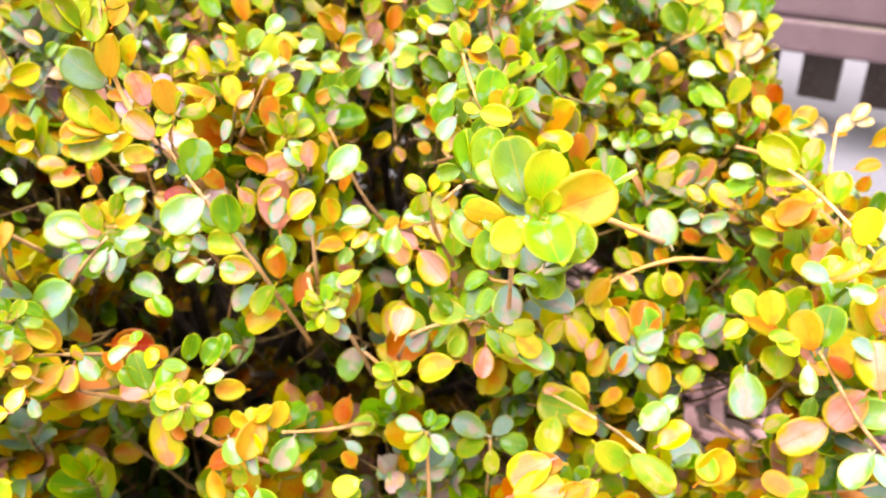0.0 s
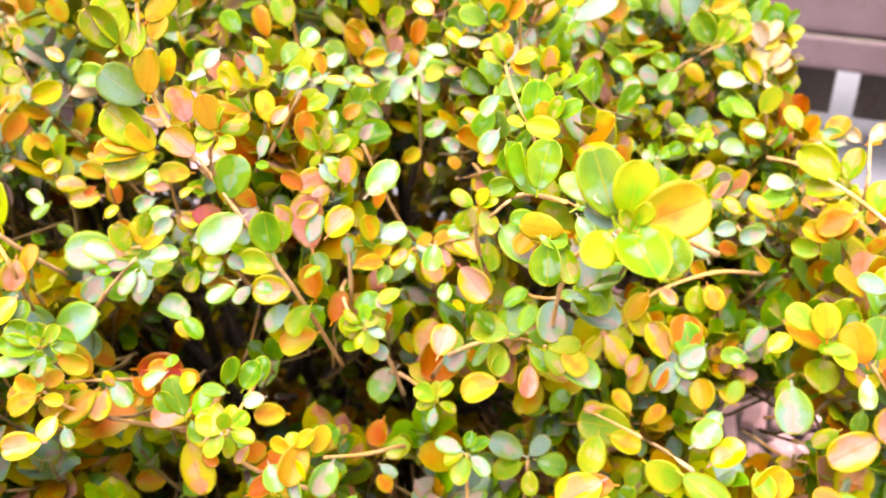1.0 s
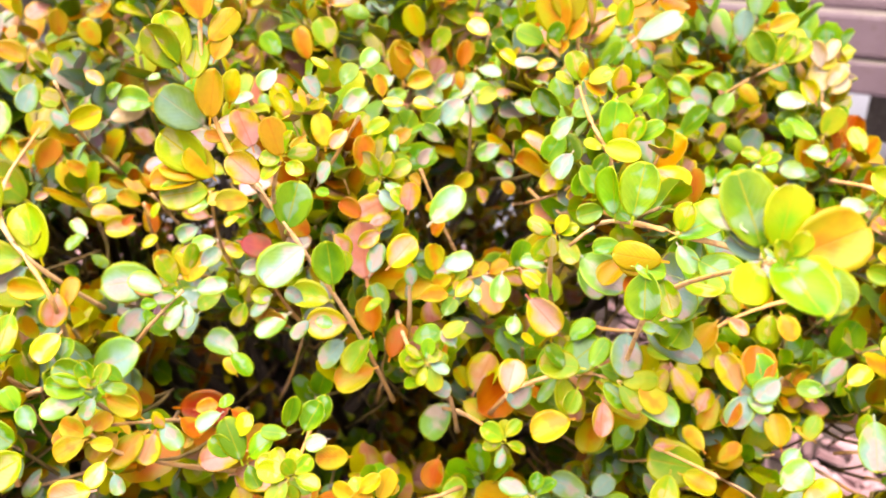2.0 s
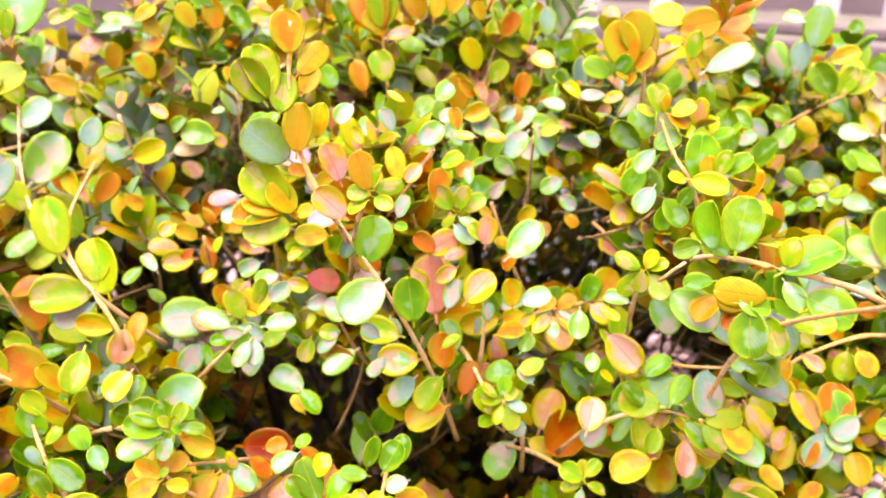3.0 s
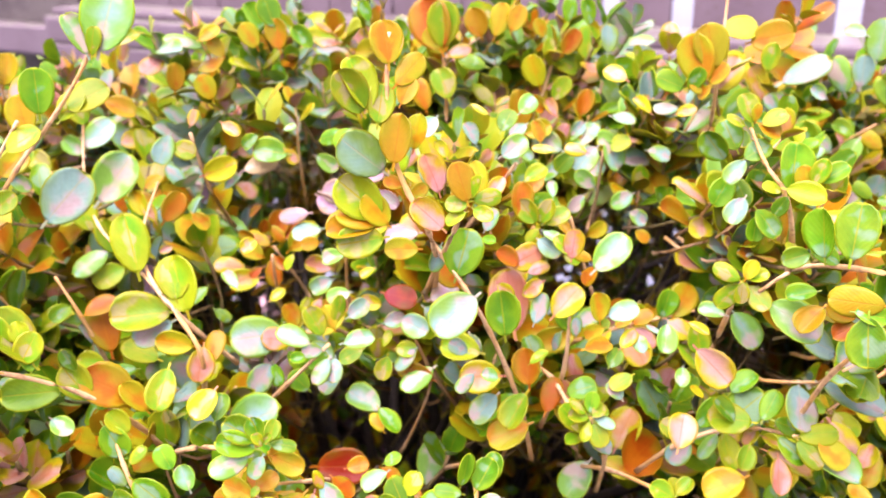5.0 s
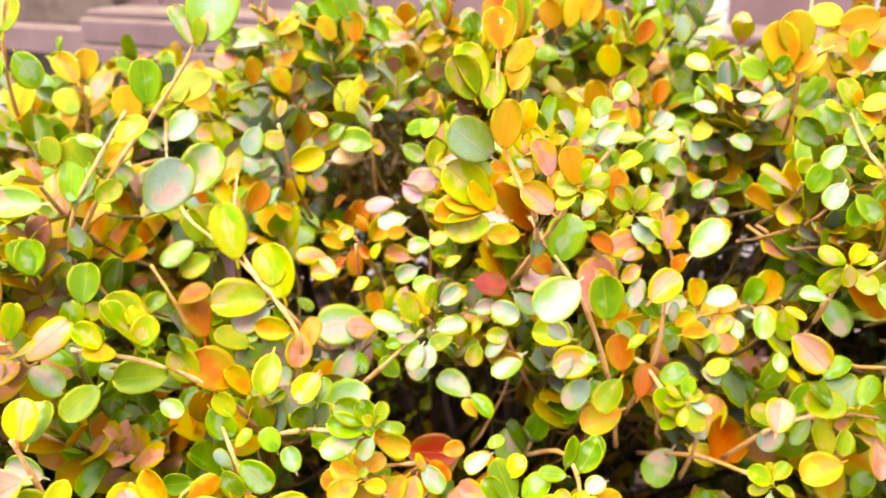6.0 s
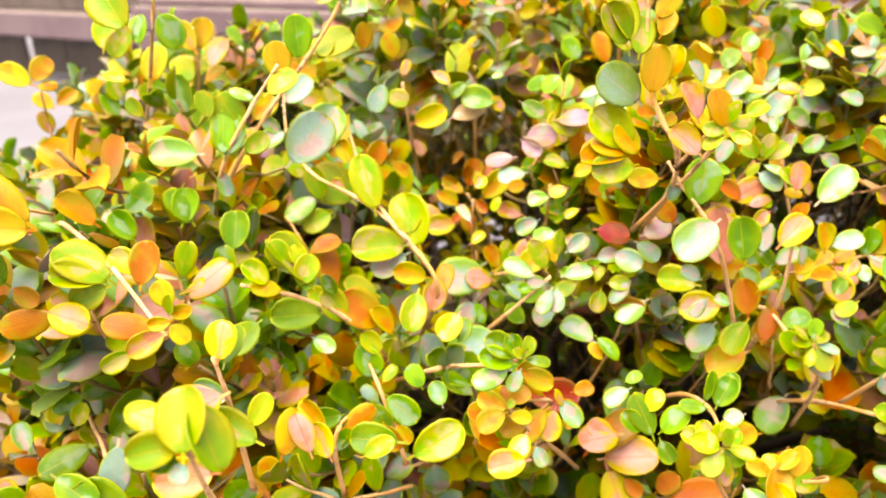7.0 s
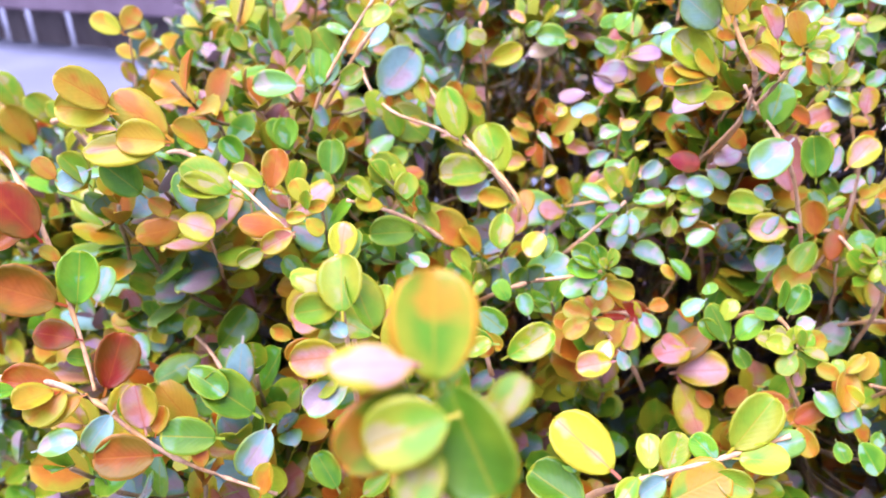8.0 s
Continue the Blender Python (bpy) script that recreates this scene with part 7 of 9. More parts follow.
blade(s, (-0.1496, 0.3241, 0.4126), (-0.1440, 0.3312, 0.4185), (0.43, -0.80, 0.42), "green")
blade(s, (-0.1616, 0.3190, 0.4139), (-0.1541, 0.3158, 0.4099), (0.54, -0.65, 0.54), "sage")
blade(s, (-0.1479, 0.3228, 0.4093), (-0.1414, 0.3199, 0.3987), (-0.11, -0.80, 0.59), "green")
blade(s, (-0.2172, 0.4040, 0.3530), (-0.2274, 0.3977, 0.3489), (0.39, -0.66, 0.64), "gold")
blade(s, (-0.1399, 0.3234, 0.4047), (-0.1461, 0.3241, 0.4126), (-0.07, -0.48, 0.87), "lime")
s = shoot((0.2091, 0.5151, 0.3940), (0.1941, 0.4784, 0.4290), (0.1912, 0.4866, 0.4524))
blade(s, (0.1910, 0.4855, 0.4521), (0.1881, 0.4896, 0.4650), (-0.25, -0.61, 0.76), "cream")
blade(s, (0.1901, 0.4887, 0.4630), (0.1837, 0.4897, 0.4759), (-0.12, -0.62, 0.77), "cream")
blade(s, (0.1925, 0.4858, 0.4549), (0.1996, 0.4856, 0.4661), (0.13, -0.72, 0.68), "cream")
blade(s, (0.1942, 0.4845, 0.4524), (0.2014, 0.4831, 0.4596), (-0.31, -0.92, 0.25), "cream")
blade(s, (0.1906, 0.4892, 0.4657), (0.1951, 0.4904, 0.4769), (-0.17, -0.48, 0.86), "cream")
blade(s, (0.1888, 0.4890, 0.4629), (0.1964, 0.4900, 0.4683), (-0.29, -0.93, 0.21), "gold")
blade(s, (0.1900, 0.4848, 0.4486), (0.1959, 0.4823, 0.4452), (-0.13, -0.46, 0.88), "cream")
blade(s, (0.1707, 0.4944, 0.4637), (0.1605, 0.4979, 0.4794), (-0.39, -0.90, 0.21), "green")
blade(s, (0.1733, 0.4938, 0.4639), (0.1794, 0.4974, 0.4812), (-0.40, -0.77, 0.50), "lime")
blade(s, (0.1721, 0.4938, 0.4627), (0.1652, 0.4939, 0.4726), (-0.13, -0.97, 0.21), "lime")
blade(s, (0.1888, 0.4848, 0.4472), (0.1807, 0.4866, 0.4579), (-0.30, -0.54, 0.78), "blush")
blade(s, (0.1765, 0.4911, 0.4567), (0.1673, 0.4924, 0.4647), (-0.44, -0.86, 0.26), "sage")
blade(s, (0.1503, 0.4957, 0.4495), (0.1462, 0.4953, 0.4596), (0.04, -0.65, 0.76), "green")
blade(s, (0.1423, 0.4956, 0.4436), (0.1330, 0.4961, 0.4521), (-0.02, -0.88, 0.48), "sage")
blade(s, (0.1641, 0.4912, 0.4451), (0.1554, 0.4957, 0.4539), (-0.23, -0.96, 0.17), "gold")
s = shoot((0.2168, 0.4162, 0.4107), (0.2040, 0.3889, 0.4362), (0.2246, 0.4371, 0.4350))
blade(s, (0.2239, 0.4360, 0.4343), (0.2312, 0.4375, 0.4421), (0.02, -0.50, 0.87), "cream")
blade(s, (0.2292, 0.4356, 0.4401), (0.2358, 0.4350, 0.4480), (-0.50, -0.66, 0.57), "cream")
blade(s, (0.2307, 0.4345, 0.4392), (0.2360, 0.4297, 0.4431), (-0.66, -0.38, 0.64), "cream")
blade(s, (0.2211, 0.4371, 0.4339), (0.2153, 0.4414, 0.4388), (-0.48, -0.84, 0.24), "cream")
blade(s, (0.2222, 0.4363, 0.4331), (0.2280, 0.4329, 0.4350), (0.06, -0.43, 0.90), "gold")
blade(s, (0.2072, 0.4425, 0.4328), (0.2157, 0.4440, 0.4437), (-0.33, -0.56, 0.76), "gold")
blade(s, (0.2157, 0.4388, 0.4321), (0.2061, 0.4433, 0.4371), (-0.58, -0.67, 0.46), "sage")
blade(s, (0.1793, 0.4547, 0.4392), (0.1674, 0.4622, 0.4488), (0.06, -0.73, 0.69), "green")
blade(s, (0.1805, 0.4548, 0.4406), (0.1864, 0.4540, 0.4541), (-0.52, -0.81, 0.28), "lime")
blade(s, (0.2371, 0.4284, 0.4309), (0.2460, 0.4255, 0.4400), (-0.58, -0.79, 0.19), "gold")
blade(s, (0.1974, 0.4473, 0.4357), (0.1916, 0.4517, 0.4463), (-0.12, -0.46, 0.88), "lime")
s = shoot((-0.4034, 0.5177, 0.3552), (-0.3856, 0.4811, 0.3884), (-0.3988, 0.4809, 0.4159), (-0.4060, 0.4825, 0.4416))
blade(s, (-0.4012, 0.4821, 0.4313), (-0.4073, 0.4784, 0.4557), (0.47, -0.70, 0.55), "lime")
blade(s, (-0.3981, 0.4792, 0.4124), (-0.4069, 0.4755, 0.4377), (0.21, -0.53, 0.82), "gold")
blade(s, (-0.3872, 0.4889, 0.4224), (-0.3974, 0.4839, 0.4415), (0.53, -0.48, 0.69), "lime")
blade(s, (-0.3798, 0.4922, 0.4178), (-0.3879, 0.4885, 0.4368), (0.33, -0.33, 0.89), "lime")
blade(s, (-0.3941, 0.4779, 0.3993), (-0.4054, 0.4764, 0.4214), (0.35, -0.72, 0.60), "sage")
blade(s, (-0.4066, 0.4704, 0.4022), (-0.4132, 0.4692, 0.4256), (0.55, -0.51, 0.67), "gold")
blade(s, (-0.3841, 0.4857, 0.4038), (-0.3716, 0.4948, 0.4175), (0.29, -0.77, 0.57), "blush")
blade(s, (-0.4000, 0.4717, 0.3922), (-0.4086, 0.4687, 0.4035), (0.33, -0.65, 0.68), "sage")
blade(s, (-0.3773, 0.4845, 0.3870), (-0.3855, 0.4811, 0.4020), (0.19, -0.84, 0.50), "green")
blade(s, (-0.3677, 0.4971, 0.4099), (-0.3725, 0.4947, 0.4275), (0.42, -0.68, 0.59), "lime")
blade(s, (-0.4075, 0.4753, 0.4211), (-0.4150, 0.4736, 0.4379), (0.41, -0.34, 0.84), "green")
s = shoot((-0.1410, 0.4705, 0.4209), (-0.1382, 0.4241, 0.4522), (-0.1391, 0.4187, 0.4779))
blade(s, (-0.1360, 0.4150, 0.4615), (-0.1211, 0.4139, 0.4671), (-0.03, -0.98, 0.17), "blush")
blade(s, (-0.1201, 0.4160, 0.4630), (-0.1067, 0.4185, 0.4687), (0.20, -0.72, 0.66), "lilac")
blade(s, (-0.1276, 0.4144, 0.4564), (-0.1201, 0.4152, 0.4620), (0.13, -0.46, 0.88), "sage")
blade(s, (-0.0901, 0.4138, 0.4548), (-0.0775, 0.4092, 0.4564), (0.10, -0.95, 0.30), "lilac")
blade(s, (-0.0938, 0.4122, 0.4468), (-0.1059, 0.4093, 0.4468), (0.18, -0.75, 0.64), "lilac")
blade(s, (-0.0891, 0.4104, 0.4408), (-0.1012, 0.4070, 0.4398), (-0.47, -0.66, 0.58), "sage")
blade(s, (-0.1007, 0.4171, 0.4691), (-0.1150, 0.4161, 0.4724), (-0.05, -0.78, 0.62), "green")
blade(s, (-0.1125, 0.4185, 0.4766), (-0.1199, 0.4185, 0.4722), (0.11, -0.71, 0.70), "green")
blade(s, (-0.1030, 0.4187, 0.4784), (-0.0982, 0.4200, 0.4803), (0.05, -0.78, 0.62), "sage")
blade(s, (-0.1462, 0.4171, 0.4785), (-0.1513, 0.4121, 0.4677), (0.39, -0.61, 0.69), "sage")
blade(s, (-0.1389, 0.4180, 0.4804), (-0.1362, 0.4191, 0.4871), (0.30, -0.68, 0.67), "blush")
blade(s, (-0.1268, 0.4190, 0.4820), (-0.1197, 0.4170, 0.4772), (0.21, -0.78, 0.59), "blush")
blade(s, (-0.0913, 0.4137, 0.4537), (-0.0832, 0.4097, 0.4482), (0.02, -0.99, 0.13), "lilac")
blade(s, (-0.0912, 0.4167, 0.4687), (-0.0820, 0.4123, 0.4643), (-0.57, -0.81, 0.15), "sage")
blade(s, (-0.1031, 0.4176, 0.4715), (-0.0984, 0.4165, 0.4655), (0.03, -0.96, 0.27), "blush")
blade(s, (-0.1464, 0.4164, 0.4739), (-0.1366, 0.4131, 0.4716), (0.03, -0.91, 0.41), "lime")
blade(s, (-0.1259, 0.4176, 0.4727), (-0.1298, 0.4171, 0.4657), (0.13, -0.79, 0.61), "sage")
s = shoot((-0.0822, 0.4548, 0.3677), (-0.0839, 0.4104, 0.4046), (-0.0799, 0.4046, 0.4371))
blade(s, (-0.0776, 0.4094, 0.4623), (-0.0641, 0.4072, 0.4644), (-0.43, -0.37, 0.83), "lilac")
blade(s, (-0.0799, 0.4094, 0.4613), (-0.0683, 0.4087, 0.4585), (-0.32, -0.89, 0.33), "lime")
blade(s, (-0.0730, 0.4048, 0.4441), (-0.0822, 0.4070, 0.4475), (-0.11, -0.57, 0.81), "lime")
blade(s, (-0.0707, 0.4036, 0.4406), (-0.0637, 0.4048, 0.4449), (-0.01, -0.72, 0.69), "gold")
blade(s, (-0.0730, 0.4027, 0.4361), (-0.0803, 0.4000, 0.4347), (0.16, -0.65, 0.75), "blush")
blade(s, (-0.0684, 0.3998, 0.4281), (-0.0744, 0.3983, 0.4251), (-0.04, -0.49, 0.87), "blush")
blade(s, (-0.0800, 0.4024, 0.4327), (-0.0894, 0.4031, 0.4304), (-0.03, -0.74, 0.67), "sage")
blade(s, (-0.0848, 0.4000, 0.4236), (-0.0943, 0.4007, 0.4187), (-0.29, -0.89, 0.35), "sage")
blade(s, (-0.0894, 0.4044, 0.4375), (-0.0967, 0.4017, 0.4373), (-0.43, -0.87, 0.26), "gold")
blade(s, (-0.1002, 0.4037, 0.4331), (-0.1039, 0.4009, 0.4278), (-0.64, -0.69, 0.33), "lime")
blade(s, (-0.0754, 0.4123, 0.4802), (-0.0824, 0.4093, 0.4742), (-0.47, -0.74, 0.49), "green")
blade(s, (-0.0776, 0.4122, 0.4781), (-0.0891, 0.4137, 0.4761), (-0.40, -0.81, 0.42), "green")
blade(s, (-0.0685, 0.4101, 0.4711), (-0.0597, 0.4084, 0.4732), (-0.19, -0.46, 0.86), "sage")
blade(s, (-0.0662, 0.4071, 0.4575), (-0.0592, 0.4057, 0.4505), (-0.35, -0.78, 0.52), "lilac")
blade(s, (-0.0778, 0.3979, 0.4190), (-0.0875, 0.3948, 0.4179), (0.10, -0.74, 0.66), "sage")
blade(s, (-0.0755, 0.3970, 0.4168), (-0.0665, 0.3931, 0.4152), (-0.12, -0.95, 0.30), "blush")
blade(s, (-0.0897, 0.3981, 0.4168), (-0.0946, 0.3946, 0.4105), (0.07, -0.71, 0.70), "blush")
blade(s, (-0.0802, 0.3958, 0.4122), (-0.0924, 0.3913, 0.4065), (0.14, -0.71, 0.69), "gold")
s = shoot((-0.1153, 0.4646, 0.3647), (-0.1141, 0.4210, 0.4017), (-0.1123, 0.4186, 0.4267))
blade(s, (-0.1133, 0.4210, 0.4391), (-0.1072, 0.4174, 0.4334), (-0.25, -0.82, 0.52), "rust")
blade(s, (-0.1111, 0.4176, 0.4270), (-0.1061, 0.4147, 0.4224), (-0.35, -0.88, 0.32), "rust")
blade(s, (-0.1185, 0.4194, 0.4333), (-0.1246, 0.4186, 0.4376), (-0.31, -0.94, 0.16), "rust")
blade(s, (-0.1162, 0.4162, 0.4223), (-0.1213, 0.4143, 0.4191), (0.11, -0.73, 0.67), "rust")
blade(s, (-0.1140, 0.4119, 0.4090), (-0.1075, 0.4145, 0.4133), (0.01, -0.72, 0.69), "blush")
blade(s, (-0.1159, 0.4200, 0.4356), (-0.1133, 0.4182, 0.4424), (0.43, -0.58, 0.70), "rust")
blade(s, (-0.1208, 0.4215, 0.4419), (-0.1156, 0.4205, 0.4470), (-0.40, -0.52, 0.75), "maroon")
s = shoot((-0.0387, 0.4223, 0.3532), (-0.0490, 0.3795, 0.3922), (-0.0555, 0.3747, 0.4188))
blade(s, (-0.0642, 0.3780, 0.4275), (-0.0515, 0.3751, 0.4256), (-0.20, -0.58, 0.79), "maroon")
blade(s, (-0.0472, 0.3745, 0.4257), (-0.0370, 0.3738, 0.4313), (-0.14, -0.75, 0.64), "lilac")
blade(s, (-0.0578, 0.3741, 0.4191), (-0.0480, 0.3673, 0.4165), (0.11, -0.93, 0.36), "sage")
blade(s, (-0.0643, 0.3743, 0.4168), (-0.0555, 0.3752, 0.4186), (0.21, -0.79, 0.58), "sage")
blade(s, (-0.0494, 0.3818, 0.4488), (-0.0625, 0.3804, 0.4475), (-0.43, -0.48, 0.77), "lilac")
blade(s, (-0.0602, 0.3680, 0.4022), (-0.0494, 0.3666, 0.4001), (0.08, -0.91, 0.40), "rust")
blade(s, (-0.0454, 0.3639, 0.3987), (-0.0540, 0.3660, 0.4029), (0.12, -0.91, 0.40), "maroon")
blade(s, (-0.0648, 0.3623, 0.3875), (-0.0777, 0.3681, 0.3927), (0.19, -0.51, 0.84), "sage")
blade(s, (-0.0799, 0.3703, 0.4017), (-0.0870, 0.3646, 0.3944), (-0.25, -0.64, 0.73), "sage")
blade(s, (-0.0913, 0.3676, 0.3932), (-0.0981, 0.3682, 0.4006), (-0.05, -0.56, 0.83), "green")
blade(s, (-0.0934, 0.3713, 0.4017), (-0.0846, 0.3696, 0.4071), (-0.26, -0.89, 0.38), "green")
blade(s, (-0.0709, 0.3728, 0.4103), (-0.0775, 0.3749, 0.4122), (-0.37, -0.67, 0.65), "green")
blade(s, (-0.0710, 0.3720, 0.4082), (-0.0801, 0.3689, 0.4048), (-0.21, -0.70, 0.68), "lime")
blade(s, (-0.0644, 0.3712, 0.4084), (-0.0621, 0.3738, 0.4146), (-0.44, -0.56, 0.70), "lime")
blade(s, (-0.0623, 0.3700, 0.4063), (-0.0649, 0.3650, 0.3987), (-0.02, -0.82, 0.58), "lime")
blade(s, (-0.0601, 0.3706, 0.4085), (-0.0518, 0.3676, 0.4094), (0.14, -0.76, 0.63), "lime")
blade(s, (-0.0329, 0.3680, 0.4158), (-0.0304, 0.3626, 0.4096), (-0.14, -0.96, 0.24), "sage")
blade(s, (-0.0493, 0.3742, 0.4235), (-0.0407, 0.3721, 0.4169), (0.20, -0.94, 0.28), "sage")
s = shoot((0.0325, 0.4331, 0.3749), (0.0149, 0.3915, 0.4108), (0.0040, 0.3858, 0.4523))
blade(s, (-0.0011, 0.3912, 0.4752), (-0.0093, 0.3922, 0.4776), (-0.47, -0.34, 0.81), "blush")
blade(s, (0.0099, 0.3875, 0.4752), (0.0017, 0.3880, 0.4776), (0.13, -0.91, 0.39), "blush")
blade(s, (0.0089, 0.3850, 0.4609), (0.0032, 0.3843, 0.4548), (0.05, -0.91, 0.41), "sage")
blade(s, (0.0115, 0.3783, 0.4384), (0.0052, 0.3818, 0.4399), (-0.30, -0.85, 0.43), "rust")
blade(s, (0.0006, 0.3737, 0.4128), (-0.0037, 0.3745, 0.4054), (-0.45, -0.49, 0.74), "sage")
blade(s, (0.0155, 0.3695, 0.4162), (0.0078, 0.3699, 0.4128), (-0.55, -0.78, 0.28), "gold")
blade(s, (0.0124, 0.3842, 0.4630), (0.0054, 0.3839, 0.4698), (-0.58, -0.73, 0.36), "sage")
blade(s, (0.0039, 0.3832, 0.4463), (0.0002, 0.3862, 0.4501), (0.14, -0.65, 0.74), "gold")
blade(s, (0.0134, 0.3771, 0.4364), (0.0079, 0.3766, 0.4300), (-0.45, -0.56, 0.69), "rust")
s = shoot((0.0212, 0.4946, 0.3923), (0.0246, 0.4489, 0.4291), (0.0237, 0.4384, 0.4620))
blade(s, (0.0214, 0.4379, 0.4646), (0.0115, 0.4331, 0.4558), (-0.04, -0.82, 0.57), "sage")
blade(s, (0.0239, 0.4388, 0.4669), (0.0312, 0.4373, 0.4546), (0.45, -0.86, 0.25), "sage")
blade(s, (0.0363, 0.4332, 0.4456), (0.0264, 0.4292, 0.4416), (0.33, -0.87, 0.36), "sage")
blade(s, (0.0413, 0.4386, 0.4621), (0.0513, 0.4370, 0.4600), (0.23, -0.72, 0.66), "sage")
blade(s, (0.0115, 0.4362, 0.4625), (0.0039, 0.4339, 0.4555), (0.40, -0.55, 0.74), "green")
blade(s, (0.0163, 0.4256, 0.4295), (0.0240, 0.4254, 0.4350), (0.37, -0.88, 0.31), "gold")
blade(s, (0.0263, 0.4266, 0.4293), (0.0301, 0.4253, 0.4230), (-0.23, -0.31, 0.92), "blush")
blade(s, (0.0364, 0.4281, 0.4315), (0.0416, 0.4244, 0.4276), (-0.16, -0.46, 0.87), "gold")
blade(s, (0.0063, 0.4217, 0.4229), (0.0137, 0.4220, 0.4201), (-0.20, -0.78, 0.60), "lime")
blade(s, (0.0338, 0.4306, 0.4386), (0.0415, 0.4291, 0.4338), (-0.11, -0.85, 0.51), "sage")
blade(s, (0.0263, 0.4376, 0.4622), (0.0339, 0.4385, 0.4683), (0.01, -0.68, 0.73), "lime")
blade(s, (0.0165, 0.4399, 0.4741), (0.0096, 0.4342, 0.4705), (0.25, -0.92, 0.31), "sage")
blade(s, (0.0264, 0.4414, 0.4762), (0.0364, 0.4383, 0.4746), (-0.18, -0.50, 0.85), "sage")
blade(s, (0.0437, 0.4424, 0.4761), (0.0363, 0.4438, 0.4831), (0.42, -0.67, 0.62), "blush")
blade(s, (0.0044, 0.4390, 0.4767), (-0.0004, 0.4410, 0.4835), (0.24, -0.78, 0.58), "blush")
blade(s, (-0.0077, 0.4366, 0.4747), (-0.0147, 0.4325, 0.4708), (0.23, -0.63, 0.74), "sage")
blade(s, (-0.0116, 0.4334, 0.4656), (-0.0055, 0.4322, 0.4610), (-0.05, -0.88, 0.47), "sage")
blade(s, (-0.0009, 0.4317, 0.4535), (-0.0081, 0.4277, 0.4496), (0.17, -0.74, 0.65), "gold")
blade(s, (-0.0074, 0.4394, 0.4862), (-0.0005, 0.4397, 0.4789), (-0.05, -0.93, 0.37), "gold")
s = shoot((0.1666, 0.5096, 0.3566), (0.1511, 0.4660, 0.3941), (0.1358, 0.4575, 0.4191))
blade(s, (0.1276, 0.4597, 0.4234), (0.1140, 0.4613, 0.4255), (-0.02, -0.85, 0.52), "green")
blade(s, (0.1058, 0.4661, 0.4324), (0.1003, 0.4688, 0.4371), (0.04, -0.38, 0.92), "sage")
blade(s, (0.1357, 0.4562, 0.4184), (0.1284, 0.4556, 0.4221), (0.30, -0.82, 0.49), "sage")
blade(s, (0.1362, 0.4563, 0.4190), (0.1429, 0.4554, 0.4252), (-0.48, -0.69, 0.55), "green")
blade(s, (0.1357, 0.4559, 0.4177), (0.1379, 0.4499, 0.4129), (-0.44, -0.35, 0.83), "sage")
blade(s, (0.1356, 0.4569, 0.4202), (0.1326, 0.4590, 0.4260), (-0.51, -0.81, 0.29), "green")
blade(s, (0.1558, 0.4560, 0.4302), (0.1495, 0.4591, 0.4324), (-0.36, -0.68, 0.64), "green")
blade(s, (0.1563, 0.4556, 0.4295), (0.1619, 0.4515, 0.4268), (-0.37, -0.37, 0.85), "green")
blade(s, (0.1558, 0.4562, 0.4307), (0.1576, 0.4564, 0.4376), (-0.08, -0.90, 0.43), "lime")
blade(s, (0.1554, 0.4556, 0.4286), (0.1515, 0.4514, 0.4253), (-0.05, -0.44, 0.90), "sage")
blade(s, (0.1730, 0.4529, 0.4348), (0.1827, 0.4498, 0.4346), (-0.63, -0.57, 0.52), "sage")
blade(s, (0.1678, 0.4559, 0.4393), (0.1632, 0.4578, 0.4468), (-0.02, -0.72, 0.69), "green")
blade(s, (0.1054, 0.4703, 0.4452), (0.0994, 0.4703, 0.4534), (0.07, -0.75, 0.65), "lime")
blade(s, (0.1186, 0.4695, 0.4483), (0.1260, 0.4684, 0.4542), (-0.46, -0.74, 0.49), "sage")
blade(s, (0.1164, 0.4657, 0.4355), (0.1211, 0.4639, 0.4417), (-0.43, -0.69, 0.58), "sage")
blade(s, (0.1213, 0.4683, 0.4459), (0.1290, 0.4645, 0.4444), (0.17, -0.65, 0.74), "bronze")
blade(s, (0.0917, 0.4731, 0.4498), (0.0859, 0.4762, 0.4600), (-0.19, -0.78, 0.59), "green")
blade(s, (0.1071, 0.4764, 0.4682), (0.1012, 0.4762, 0.4762), (-0.33, -0.88, 0.33), "sage")
blade(s, (0.1277, 0.4748, 0.4741), (0.1192, 0.4741, 0.4794), (0.10, -0.91, 0.40), "sage")
blade(s, (0.1257, 0.4727, 0.4639), (0.1155, 0.4747, 0.4606), (0.17, -0.88, 0.44), "gold")
s = shoot((0.2005, 0.4443, 0.3521), (0.1782, 0.4072, 0.3902), (0.1614, 0.4090, 0.4059))
blade(s, (0.1698, 0.4110, 0.4186), (0.1831, 0.4088, 0.4224), (0.01, -0.89, 0.46), "green")
blade(s, (0.1582, 0.4168, 0.4240), (0.1513, 0.4146, 0.4168), (-0.70, -0.44, 0.56), "blush")
blade(s, (0.1633, 0.4097, 0.4110), (0.1557, 0.4127, 0.4177), (-0.31, -0.67, 0.67), "blush")
blade(s, (0.1657, 0.4070, 0.4069), (0.1727, 0.4048, 0.4053), (-0.14, -0.63, 0.76), "sage")
blade(s, (0.1419, 0.4204, 0.4223), (0.1504, 0.4189, 0.4310), (-0.14, -0.50, 0.86), "blush")
blade(s, (0.1498, 0.4039, 0.3915), (0.1421, 0.4120, 0.4069), (0.08, -0.76, 0.65), "sage")
blade(s, (0.1378, 0.4109, 0.3991), (0.1301, 0.4075, 0.3950), (-0.41, -0.47, 0.78), "gold")
